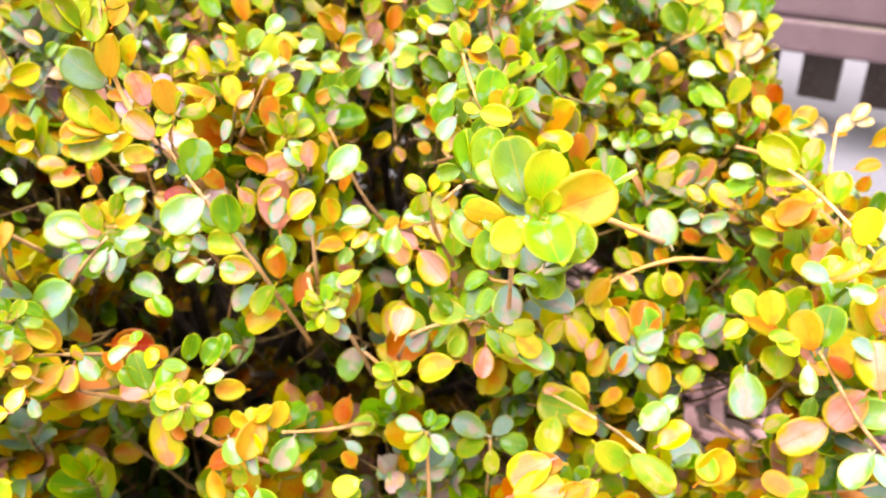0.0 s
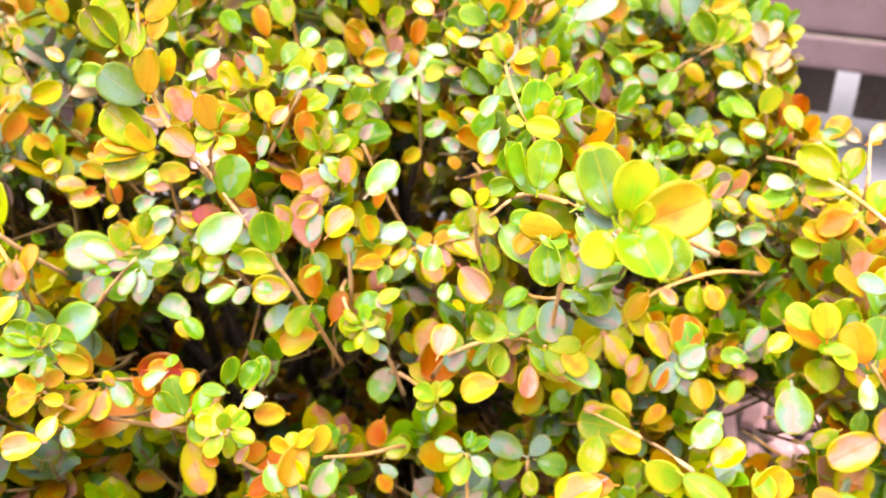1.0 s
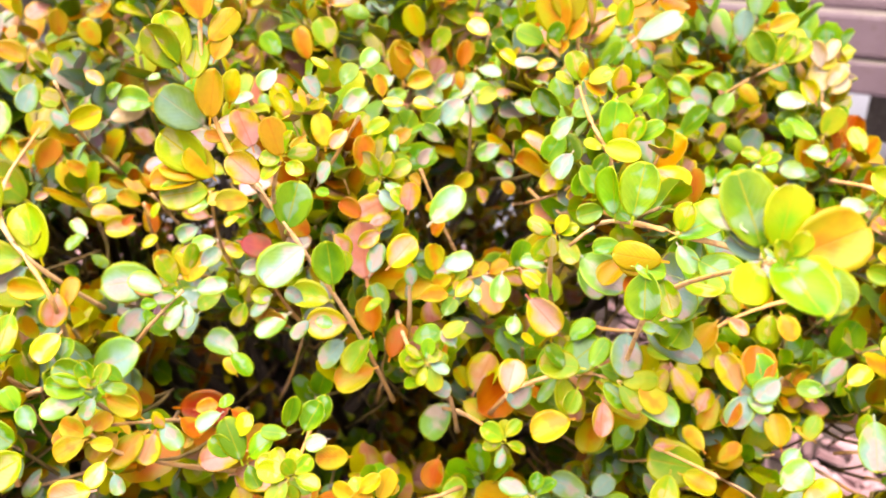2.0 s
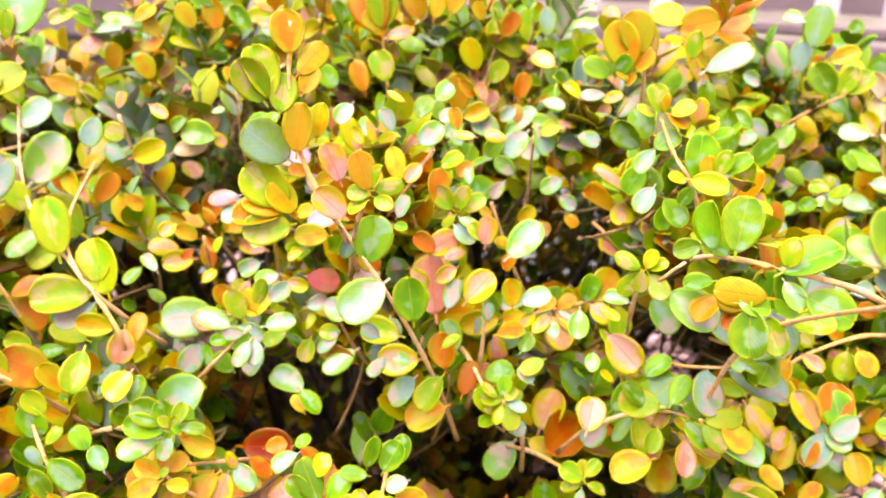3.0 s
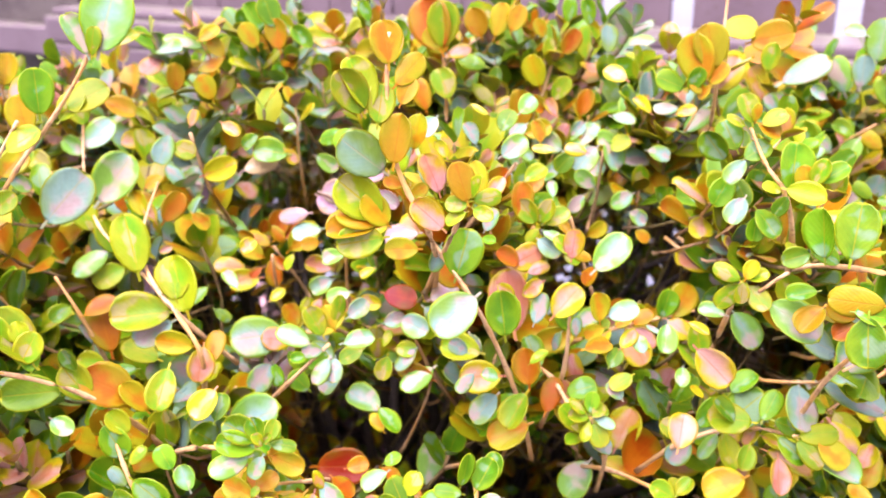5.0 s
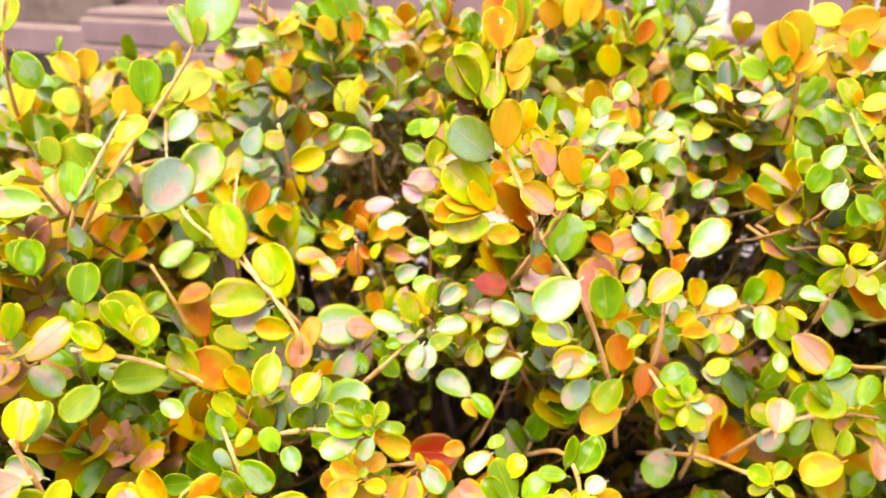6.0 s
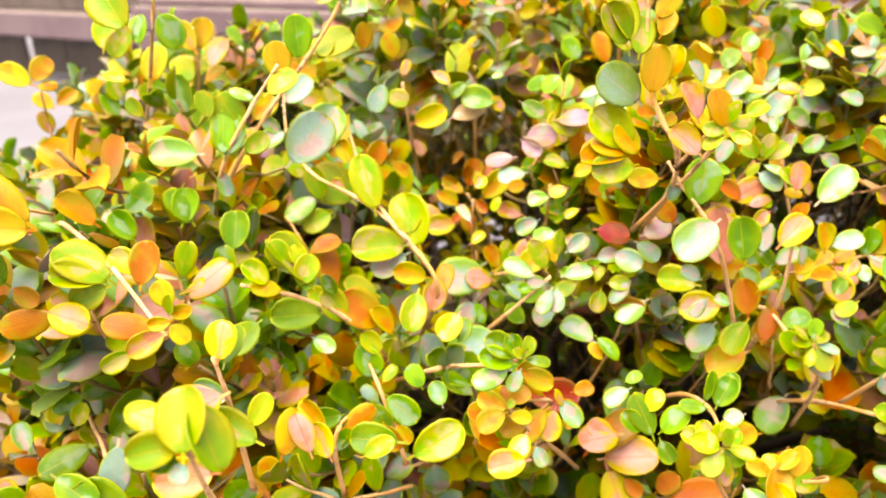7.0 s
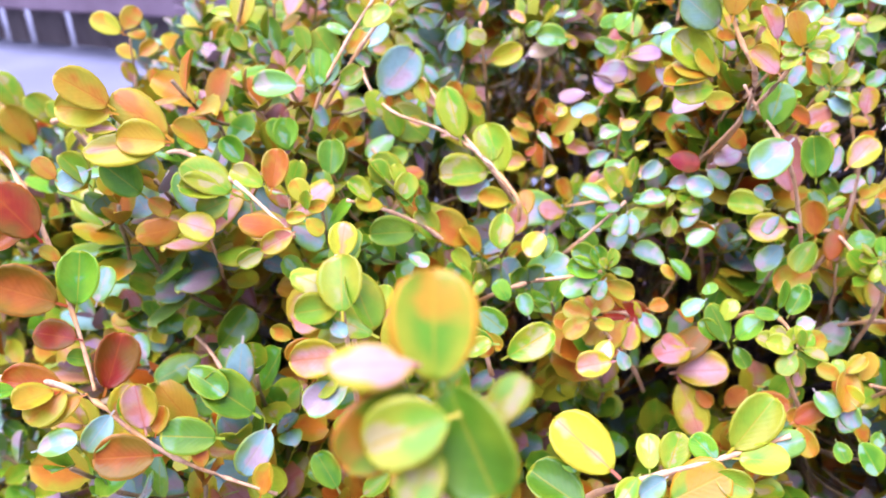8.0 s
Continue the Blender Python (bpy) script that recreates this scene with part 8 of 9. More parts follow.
blade(s, (0.1381, 0.4026, 0.3835), (0.1304, 0.4048, 0.3879), (0.14, -0.83, 0.54), "rust")
blade(s, (0.1476, 0.4008, 0.3846), (0.1420, 0.4023, 0.3922), (0.10, -0.92, 0.38), "rust")
blade(s, (0.1614, 0.4025, 0.3952), (0.1537, 0.4039, 0.4000), (-0.68, -0.57, 0.46), "rust")
blade(s, (0.1682, 0.4008, 0.3962), (0.1732, 0.3974, 0.3897), (-0.16, -0.57, 0.81), "gold")
blade(s, (0.1519, 0.4091, 0.4029), (0.1615, 0.4093, 0.4057), (-0.63, -0.69, 0.34), "sage")
s = shoot((-0.1245, 0.3916, 0.3637), (-0.0968, 0.3578, 0.4021), (-0.0817, 0.3606, 0.4160))
blade(s, (-0.0869, 0.3576, 0.4174), (-0.0986, 0.3570, 0.4237), (0.44, -0.46, 0.77), "sage")
blade(s, (-0.0832, 0.3601, 0.4187), (-0.0887, 0.3625, 0.4296), (0.42, -0.81, 0.42), "lime")
blade(s, (-0.0832, 0.3581, 0.4148), (-0.0904, 0.3547, 0.4164), (0.14, -0.88, 0.44), "sage")
blade(s, (-0.0795, 0.3635, 0.4220), (-0.0764, 0.3661, 0.4317), (0.59, -0.42, 0.69), "lime")
blade(s, (-0.0757, 0.3659, 0.4233), (-0.0676, 0.3679, 0.4286), (0.16, -0.78, 0.61), "sage")
blade(s, (-0.0775, 0.3612, 0.4157), (-0.0660, 0.3641, 0.4169), (0.44, -0.53, 0.72), "sage")
blade(s, (-0.0813, 0.3577, 0.4125), (-0.0860, 0.3499, 0.4068), (0.07, -0.67, 0.74), "sage")
blade(s, (-0.0794, 0.3585, 0.4121), (-0.0804, 0.3521, 0.4056), (-0.08, -0.87, 0.48), "sage")
blade(s, (-0.0887, 0.3548, 0.4139), (-0.0933, 0.3509, 0.4160), (0.57, -0.42, 0.71), "green")
blade(s, (-0.0795, 0.3625, 0.4200), (-0.0827, 0.3638, 0.4290), (-0.01, -0.66, 0.75), "gold")
blade(s, (-0.0516, 0.3688, 0.4097), (-0.0600, 0.3640, 0.4044), (-0.08, -0.46, 0.88), "sage")
blade(s, (-0.0452, 0.3673, 0.4028), (-0.0569, 0.3589, 0.3996), (0.25, -0.40, 0.88), "sage")
blade(s, (-0.1097, 0.3559, 0.4394), (-0.1145, 0.3577, 0.4454), (0.68, -0.59, 0.44), "sage")
blade(s, (-0.1042, 0.3651, 0.4539), (-0.1083, 0.3590, 0.4517), (0.45, -0.64, 0.62), "blush")
blade(s, (-0.0654, 0.3545, 0.3942), (-0.0579, 0.3488, 0.3874), (0.49, -0.55, 0.68), "green")
blade(s, (-0.0631, 0.3505, 0.3862), (-0.0675, 0.3532, 0.3923), (0.07, -0.75, 0.66), "gold")
s = shoot((0.0170, 0.3808, 0.3378), (0.0164, 0.3418, 0.3829), (0.0065, 0.3385, 0.3989))
blade(s, (0.0060, 0.3376, 0.3995), (-0.0013, 0.3374, 0.4007), (-0.09, -0.61, 0.79), "lime")
blade(s, (0.0061, 0.3370, 0.3986), (0.0032, 0.3327, 0.3938), (0.02, -0.38, 0.93), "lime")
blade(s, (0.0071, 0.3377, 0.3994), (0.0138, 0.3340, 0.3981), (0.54, -0.51, 0.66), "sage")
blade(s, (0.0060, 0.3381, 0.4004), (0.0073, 0.3401, 0.4078), (0.03, -0.28, 0.96), "green")
blade(s, (0.0050, 0.3380, 0.4004), (0.0002, 0.3374, 0.4068), (0.54, -0.47, 0.70), "lime")
blade(s, (0.0071, 0.3371, 0.3985), (0.0097, 0.3312, 0.3924), (-0.20, -0.69, 0.70), "lime")
blade(s, (0.0064, 0.3359, 0.4005), (0.0112, 0.3399, 0.4031), (-0.03, -0.73, 0.68), "lime")
s = shoot((-0.1061, 0.4856, 0.3643), (-0.1047, 0.4425, 0.4023), (-0.1159, 0.4378, 0.4232))
blade(s, (-0.1157, 0.4378, 0.4258), (-0.1119, 0.4434, 0.4379), (0.40, -0.63, 0.66), "rust")
blade(s, (-0.1169, 0.4367, 0.4236), (-0.1265, 0.4391, 0.4307), (0.36, -0.66, 0.66), "gold")
blade(s, (-0.1122, 0.4384, 0.4255), (-0.1048, 0.4426, 0.4341), (-0.19, -0.85, 0.49), "rust")
blade(s, (-0.1099, 0.4370, 0.4208), (-0.0971, 0.4392, 0.4326), (0.24, -0.86, 0.44), "gold")
blade(s, (-0.1194, 0.4345, 0.4193), (-0.1279, 0.4317, 0.4258), (0.26, -0.67, 0.70), "gold")
blade(s, (-0.1170, 0.4350, 0.4191), (-0.1145, 0.4287, 0.4085), (0.13, -0.63, 0.77), "rust")
blade(s, (-0.1264, 0.4314, 0.4155), (-0.1399, 0.4286, 0.4195), (0.19, -0.83, 0.52), "blush")
blade(s, (-0.1207, 0.4311, 0.4116), (-0.1343, 0.4264, 0.4113), (0.26, -0.78, 0.57), "blush")
blade(s, (-0.1596, 0.4299, 0.4373), (-0.1516, 0.4366, 0.4486), (0.56, -0.80, 0.21), "rust")
blade(s, (-0.1618, 0.4293, 0.4376), (-0.1655, 0.4303, 0.4472), (0.18, -0.41, 0.90), "blush")
blade(s, (-0.1660, 0.4287, 0.4404), (-0.1701, 0.4320, 0.4517), (-0.04, -0.92, 0.39), "gold")
blade(s, (-0.1555, 0.4279, 0.4279), (-0.1607, 0.4245, 0.4268), (-0.16, -0.95, 0.25), "blush")
blade(s, (-0.1485, 0.4345, 0.4405), (-0.1421, 0.4341, 0.4329), (0.46, -0.72, 0.52), "gold")
blade(s, (-0.1684, 0.4248, 0.4318), (-0.1733, 0.4202, 0.4361), (0.24, -0.73, 0.64), "blush")
blade(s, (-0.1425, 0.4251, 0.4107), (-0.1482, 0.4173, 0.4065), (-0.19, -0.53, 0.83), "green")
blade(s, (-0.1403, 0.4217, 0.4017), (-0.1330, 0.4190, 0.3976), (-0.01, -0.70, 0.71), "green")
blade(s, (-0.1448, 0.4165, 0.3937), (-0.1482, 0.4142, 0.4002), (-0.11, -0.65, 0.75), "green")
blade(s, (-0.0909, 0.4368, 0.4125), (-0.1029, 0.4367, 0.4155), (0.17, -0.68, 0.71), "blush")
blade(s, (-0.0886, 0.4332, 0.4034), (-0.0815, 0.4303, 0.3938), (-0.24, -0.41, 0.88), "blush")
blade(s, (-0.0935, 0.4317, 0.4015), (-0.0960, 0.4285, 0.3950), (-0.03, -0.65, 0.76), "gold")
s = shoot((-0.0052, 0.3852, 0.3654), (0.0019, 0.3480, 0.4093), (0.0003, 0.3512, 0.4383))
blade(s, (0.0005, 0.3544, 0.4481), (0.0020, 0.3558, 0.4586), (0.01, -0.96, 0.26), "blush")
blade(s, (0.0075, 0.3539, 0.4440), (0.0191, 0.3567, 0.4558), (0.01, -0.76, 0.65), "sage")
blade(s, (-0.0065, 0.3455, 0.4318), (0.0030, 0.3486, 0.4418), (0.32, -0.54, 0.78), "blush")
blade(s, (0.0005, 0.3552, 0.4500), (-0.0043, 0.3559, 0.4563), (0.41, -0.76, 0.50), "lime")
blade(s, (0.0016, 0.3441, 0.4257), (0.0012, 0.3433, 0.4330), (0.11, -0.32, 0.94), "sage")
blade(s, (-0.0124, 0.3434, 0.4305), (-0.0081, 0.3469, 0.4402), (0.42, -0.27, 0.87), "sage")
blade(s, (-0.0085, 0.3503, 0.4431), (-0.0157, 0.3446, 0.4411), (0.25, -0.90, 0.36), "blush")
blade(s, (-0.0240, 0.3468, 0.4445), (-0.0186, 0.3461, 0.4359), (0.37, -0.50, 0.78), "blush")
blade(s, (0.0116, 0.3485, 0.4306), (0.0222, 0.3480, 0.4344), (0.08, -0.69, 0.72), "sage")
blade(s, (0.0096, 0.3473, 0.4289), (0.0080, 0.3488, 0.4395), (0.14, -0.51, 0.85), "gold")
blade(s, (0.0036, 0.3425, 0.4219), (0.0135, 0.3466, 0.4222), (0.27, -0.55, 0.79), "gold")
blade(s, (0.0158, 0.3443, 0.4211), (0.0219, 0.3484, 0.4262), (-0.19, -0.82, 0.53), "blush")
blade(s, (0.0241, 0.3442, 0.4189), (0.0218, 0.3480, 0.4240), (-0.30, -0.68, 0.67), "sage")
blade(s, (0.0302, 0.3477, 0.4243), (0.0258, 0.3508, 0.4273), (0.54, -0.42, 0.73), "sage")
blade(s, (0.0322, 0.3498, 0.4279), (0.0304, 0.3442, 0.4190), (0.09, -0.83, 0.56), "sage")
blade(s, (0.0366, 0.3432, 0.4149), (0.0348, 0.3373, 0.4111), (0.06, -0.84, 0.54), "sage")
blade(s, (0.0385, 0.3502, 0.4278), (0.0449, 0.3457, 0.4255), (0.31, -0.33, 0.89), "blush")
blade(s, (0.0407, 0.3465, 0.4203), (0.0513, 0.3402, 0.4097), (-0.15, -0.90, 0.41), "blush")
blade(s, (0.0118, 0.3408, 0.4159), (0.0159, 0.3440, 0.4213), (0.14, -0.63, 0.76), "green")
blade(s, (0.0161, 0.3361, 0.4067), (0.0118, 0.3392, 0.4120), (0.22, -0.83, 0.52), "sage")
blade(s, (0.0329, 0.3288, 0.3920), (0.0368, 0.3368, 0.4017), (0.11, -0.57, 0.82), "blush")
blade(s, (0.0430, 0.3384, 0.4058), (0.0388, 0.3403, 0.4094), (0.51, -0.48, 0.72), "gold")
blade(s, (-0.0221, 0.3412, 0.4314), (-0.0198, 0.3438, 0.4392), (0.32, -0.85, 0.43), "lime")
blade(s, (-0.0333, 0.3346, 0.4255), (-0.0395, 0.3365, 0.4290), (0.10, -0.94, 0.33), "sage")
blade(s, (-0.0238, 0.3331, 0.4173), (-0.0291, 0.3313, 0.4205), (-0.19, -0.61, 0.77), "sage")
blade(s, (-0.0314, 0.3322, 0.4200), (-0.0367, 0.3275, 0.4156), (0.38, -0.83, 0.41), "sage")
blade(s, (0.0201, 0.3408, 0.4136), (0.0121, 0.3367, 0.4111), (0.08, -0.41, 0.91), "lime")
blade(s, (-0.0142, 0.3373, 0.4198), (-0.0079, 0.3384, 0.4239), (-0.13, -0.25, 0.96), "lime")
s = shoot((-0.0494, 0.4259, 0.4156), (-0.0318, 0.3818, 0.4507), (-0.0162, 0.3728, 0.4762))
blade(s, (-0.0218, 0.3710, 0.4788), (-0.0129, 0.3710, 0.4851), (-0.17, -0.93, 0.31), "sage")
blade(s, (-0.0201, 0.3697, 0.4729), (-0.0256, 0.3644, 0.4681), (-0.14, -0.97, 0.21), "blush")
blade(s, (-0.0142, 0.3704, 0.4705), (-0.0059, 0.3727, 0.4742), (0.42, -0.37, 0.83), "lime")
blade(s, (-0.0294, 0.3702, 0.4831), (-0.0327, 0.3709, 0.4911), (0.22, -0.41, 0.89), "sage")
blade(s, (-0.0390, 0.3663, 0.4800), (-0.0426, 0.3673, 0.4859), (0.33, -0.84, 0.43), "blush")
blade(s, (-0.0251, 0.3739, 0.4925), (-0.0300, 0.3714, 0.4971), (0.31, -0.48, 0.82), "blush")
blade(s, (-0.0154, 0.3762, 0.4920), (-0.0095, 0.3799, 0.4973), (0.44, -0.64, 0.63), "sage")
blade(s, (-0.0337, 0.3655, 0.4719), (-0.0371, 0.3607, 0.4671), (-0.09, -0.94, 0.32), "gold")
blade(s, (-0.0420, 0.3690, 0.4936), (-0.0472, 0.3638, 0.4888), (-0.00, -0.79, 0.61), "sage")
blade(s, (-0.0485, 0.3622, 0.4770), (-0.0429, 0.3621, 0.4729), (0.04, -0.78, 0.63), "sage")
blade(s, (-0.0078, 0.3753, 0.4819), (-0.0096, 0.3773, 0.4897), (0.17, -0.75, 0.64), "gold")
blade(s, (-0.0215, 0.3733, 0.4865), (-0.0175, 0.3773, 0.4938), (-0.03, -0.53, 0.85), "green")
s = shoot((-0.1718, 0.2729, 0.3884), (-0.1712, 0.2669, 0.4141), (-0.1693, 0.2593, 0.4299), (-0.1701, 0.2563, 0.4416))
blade(s, (-0.1680, 0.2557, 0.4315), (-0.1855, 0.2513, 0.4237), (0.11, -0.67, 0.74), "blush")
blade(s, (-0.1616, 0.2573, 0.4152), (-0.1763, 0.2590, 0.4224), (0.25, -0.62, 0.75), "lime")
blade(s, (-0.1802, 0.2552, 0.4134), (-0.1669, 0.2595, 0.4217), (-0.15, -0.67, 0.73), "lime")
blade(s, (-0.1749, 0.2737, 0.4182), (-0.1855, 0.2745, 0.4222), (0.18, -0.85, 0.49), "sage")
blade(s, (-0.1693, 0.2599, 0.4369), (-0.1688, 0.2696, 0.4449), (0.04, -0.81, 0.59), "green")
s = shoot((-0.1515, 0.2983, 0.3668), (-0.1523, 0.2876, 0.3946), (-0.1491, 0.2913, 0.3978), (-0.1460, 0.2981, 0.3980))
blade(s, (-0.1637, 0.2766, 0.3962), (-0.1589, 0.2823, 0.4098), (0.09, -0.90, 0.42), "gold")
blade(s, (-0.1536, 0.2742, 0.3991), (-0.1585, 0.2784, 0.4107), (-0.05, -0.64, 0.76), "blush")
blade(s, (-0.1559, 0.2980, 0.3887), (-0.1629, 0.3020, 0.4004), (-0.14, -0.86, 0.49), "gold")
blade(s, (-0.1534, 0.3163, 0.3856), (-0.1642, 0.3150, 0.3844), (0.12, -0.94, 0.32), "green")
blade(s, (-0.1486, 0.2935, 0.3952), (-0.1384, 0.2965, 0.4009), (0.24, -0.87, 0.43), "gold")
blade(s, (-0.1495, 0.2799, 0.3936), (-0.1552, 0.2835, 0.4040), (0.35, -0.76, 0.55), "blush")
blade(s, (-0.1286, 0.2839, 0.3970), (-0.1443, 0.2836, 0.3992), (0.27, -0.71, 0.65), "green")
blade(s, (-0.1398, 0.2783, 0.3959), (-0.1302, 0.2807, 0.4002), (-0.09, -0.66, 0.75), "lime")
blade(s, (-0.1265, 0.2832, 0.3921), (-0.1104, 0.2876, 0.4001), (0.34, -0.75, 0.56), "lime")
s = shoot((-0.1338, 0.3197, 0.3630), (-0.1378, 0.3138, 0.3900), (-0.1403, 0.3164, 0.3969), (-0.1459, 0.3244, 0.4047))
blade(s, (-0.1424, 0.3117, 0.3936), (-0.1369, 0.3086, 0.3846), (-0.01, -0.92, 0.40), "green")
blade(s, (-0.1382, 0.3146, 0.3946), (-0.1275, 0.3118, 0.3857), (-0.15, -0.78, 0.61), "green")
blade(s, (-0.1370, 0.3008, 0.3924), (-0.1325, 0.2978, 0.3838), (-0.21, -0.80, 0.56), "gold")
blade(s, (-0.1333, 0.3027, 0.3911), (-0.1285, 0.3007, 0.3850), (-0.04, -0.75, 0.66), "gold")
blade(s, (-0.1396, 0.3176, 0.3971), (-0.1351, 0.3201, 0.4026), (-0.03, -0.74, 0.68), "lime")
blade(s, (-0.1406, 0.3167, 0.3897), (-0.1471, 0.3184, 0.3951), (-0.23, -0.86, 0.45), "sage")
blade(s, (-0.1260, 0.3177, 0.3948), (-0.1304, 0.3203, 0.4024), (0.24, -0.87, 0.42), "green")
blade(s, (-0.1188, 0.3107, 0.3921), (-0.1218, 0.3137, 0.4002), (0.19, -0.77, 0.61), "sage")
blade(s, (-0.1386, 0.3221, 0.3974), (-0.1460, 0.3230, 0.4012), (-0.18, -0.90, 0.40), "green")
s = shoot((-0.2712, 0.5326, 0.4375), (-0.2598, 0.5126, 0.4665), (-0.2567, 0.5080, 0.4817), (-0.2551, 0.5022, 0.4938))
blade(s, (-0.2537, 0.4976, 0.4820), (-0.2645, 0.5026, 0.4968), (0.24, -0.74, 0.63), "gold")
blade(s, (-0.2541, 0.5030, 0.4820), (-0.2509, 0.5093, 0.4976), (0.32, -0.74, 0.60), "gold")
blade(s, (-0.2472, 0.4949, 0.4740), (-0.2396, 0.5012, 0.4884), (-0.01, -0.71, 0.70), "blush")
blade(s, (-0.2537, 0.5019, 0.4656), (-0.2427, 0.5057, 0.4731), (-0.13, -0.66, 0.74), "gold")
blade(s, (-0.2599, 0.5016, 0.4659), (-0.2682, 0.5063, 0.4796), (0.19, -0.72, 0.67), "lime")
blade(s, (-0.2629, 0.4988, 0.4594), (-0.2649, 0.5044, 0.4741), (-0.14, -0.77, 0.62), "gold")
s = shoot((-0.2927, 0.5119, 0.4436), (-0.2329, 0.3970, 0.4961), (-0.2238, 0.3840, 0.5162), (-0.2229, 0.3899, 0.5310))
blade(s, (-0.2238, 0.3848, 0.5181), (-0.2324, 0.3887, 0.5296), (0.22, -0.68, 0.70), "green")
blade(s, (-0.2233, 0.3852, 0.5190), (-0.2214, 0.3908, 0.5328), (0.08, -0.86, 0.50), "lime")
blade(s, (-0.2305, 0.4034, 0.5119), (-0.2221, 0.3990, 0.4992), (-0.10, -0.91, 0.39), "green")
blade(s, (-0.2452, 0.4111, 0.5070), (-0.2538, 0.4058, 0.4952), (0.21, -0.82, 0.54), "lime")
blade(s, (-0.2421, 0.4081, 0.4987), (-0.2434, 0.4127, 0.5106), (-0.19, -0.69, 0.70), "green")
blade(s, (-0.2516, 0.4317, 0.4783), (-0.2476, 0.4385, 0.4948), (0.01, -0.80, 0.60), "gold")
blade(s, (-0.2618, 0.4162, 0.4958), (-0.2611, 0.4216, 0.5094), (0.22, -0.80, 0.56), "lime")
blade(s, (-0.1963, 0.3004, 0.5175), (-0.2062, 0.3049, 0.5309), (-0.22, -0.87, 0.44), "lime")

# hollows in the crown, where the inner branches lie in the dark
HOLLOWS = []


def hollow(x, y, z, dx, dy, dz, r):
    """A dark recess that runs into the crown from a place, widening."""
    for k in range(12):
        HOLLOWS.append((x + dx * 0.028 * k, y + dy * 0.028 * k, z + dz * 0.028 * k, r * (1.1 + 0.06 * k)))


hollow(0.030, 0.314, 0.459, -0.10, 0.91, -0.40, 0.012)
hollow(0.055, 0.259, 0.422, -0.01, 0.79, -0.61, 0.012)
hollow(-0.012, 0.221, 0.425, -0.32, 0.69, -0.65, 0.015)
hollow(0.003, 0.266, 0.424, -0.22, 0.79, -0.58, 0.010)
hollow(0.101, 0.304, 0.444, 0.16, 0.87, -0.46, 0.010)
hollow(-0.064, 0.286, 0.464, -0.45, 0.80, -0.39, 0.009)
hollow(-0.052, 0.318, 0.455, -0.29, 0.87, -0.39, 0.010)
hollow(-0.006, 0.276, 0.423, -0.13, 0.81, -0.58, 0.011)
hollow(-0.083, 0.378, 0.477, -0.23, 0.93, -0.27, 0.014)
hollow(0.010, 0.354, 0.448, 0.08, 0.92, -0.39, 0.019)
hollow(-0.061, 0.305, 0.428, -0.19, 0.83, -0.52, 0.011)
hollow(-0.007, 0.283, 0.423, 0.03, 0.81, -0.59, 0.013)
hollow(-0.099, 0.330, 0.452, -0.32, 0.86, -0.39, 0.009)
hollow(0.058, 0.314, 0.433, 0.27, 0.83, -0.48, 0.011)
hollow(-0.080, 0.356, 0.452, -0.12, 0.93, -0.36, 0.012)
hollow(-0.099, 0.338, 0.443, -0.20, 0.89, -0.40, 0.011)
hollow(0.010, 0.352, 0.451, 0.20, 0.91, -0.36, 0.012)
hollow(-0.085, 0.309, 0.425, -0.16, 0.85, -0.51, 0.010)
hollow(0.042, 0.311, 0.433, 0.34, 0.82, -0.46, 0.012)
hollow(-0.028, 0.283, 0.418, 0.08, 0.81, -0.58, 0.011)
hollow(-0.101, 0.372, 0.465, -0.08, 0.96, -0.28, 0.020)
hollow(-0.003, 0.339, 0.457, 0.26, 0.91, -0.33, 0.014)
hollow(0.015, 0.302, 0.440, 0.35, 0.84, -0.42, 0.011)
hollow(-0.125, 0.357, 0.465, -0.04, 0.97, -0.22, 0.018)
hollow(-0.014, 0.318, 0.457, 0.32, 0.91, -0.26, 0.013)
hollow(-0.122, 0.236, 0.426, -0.05, 0.87, -0.50, 0.012)
hollow(-0.076, 0.210, 0.428, 0.17, 0.83, -0.54, 0.012)
hollow(-0.056, 0.180, 0.429, 0.30, 0.75, -0.59, 0.009)
hollow(-0.103, 0.332, 0.450, 0.03, 0.96, -0.29, 0.011)
hollow(-0.058, 0.191, 0.426, 0.28, 0.77, -0.58, 0.013)
hollow(-0.048, 0.282, 0.426, -0.15, 0.80, -0.58, 0.013)
hollow(-0.031, 0.259, 0.423, 0.20, 0.79, -0.58, 0.010)
hollow(-0.079, 0.268, 0.427, -0.01, 0.83, -0.56, 0.008)
hollow(-0.092, 0.212, 0.427, 0.10, 0.83, -0.54, 0.008)
hollow(-0.125, 0.410, 0.451, -0.07, 0.97, -0.25, 0.013)
hollow(-0.108, 0.416, 0.433, -0.02, 0.96, -0.29, 0.011)
hollow(0.010, 0.385, 0.426, 0.31, 0.90, -0.32, 0.013)
hollow(0.022, 0.404, 0.428, 0.32, 0.90, -0.30, 0.011)
hollow(-0.129, 0.380, 0.422, -0.08, 0.93, -0.35, 0.010)
hollow(-0.092, 0.400, 0.417, 0.02, 0.94, -0.34, 0.010)
hollow(-0.038, 0.313, 0.389, 0.21, 0.84, -0.51, 0.010)
hollow(-0.074, 0.325, 0.399, 0.09, 0.88, -0.47, 0.010)
hollow(-0.026, 0.287, 0.392, 0.27, 0.81, -0.53, 0.010)
hollow(0.025, 0.407, 0.426, -0.04, 0.92, -0.39, 0.014)
hollow(-0.095, 0.381, 0.430, -0.37, 0.85, -0.37, 0.010)
hollow(0.052, 0.385, 0.424, 0.04, 0.91, -0.41, 0.012)
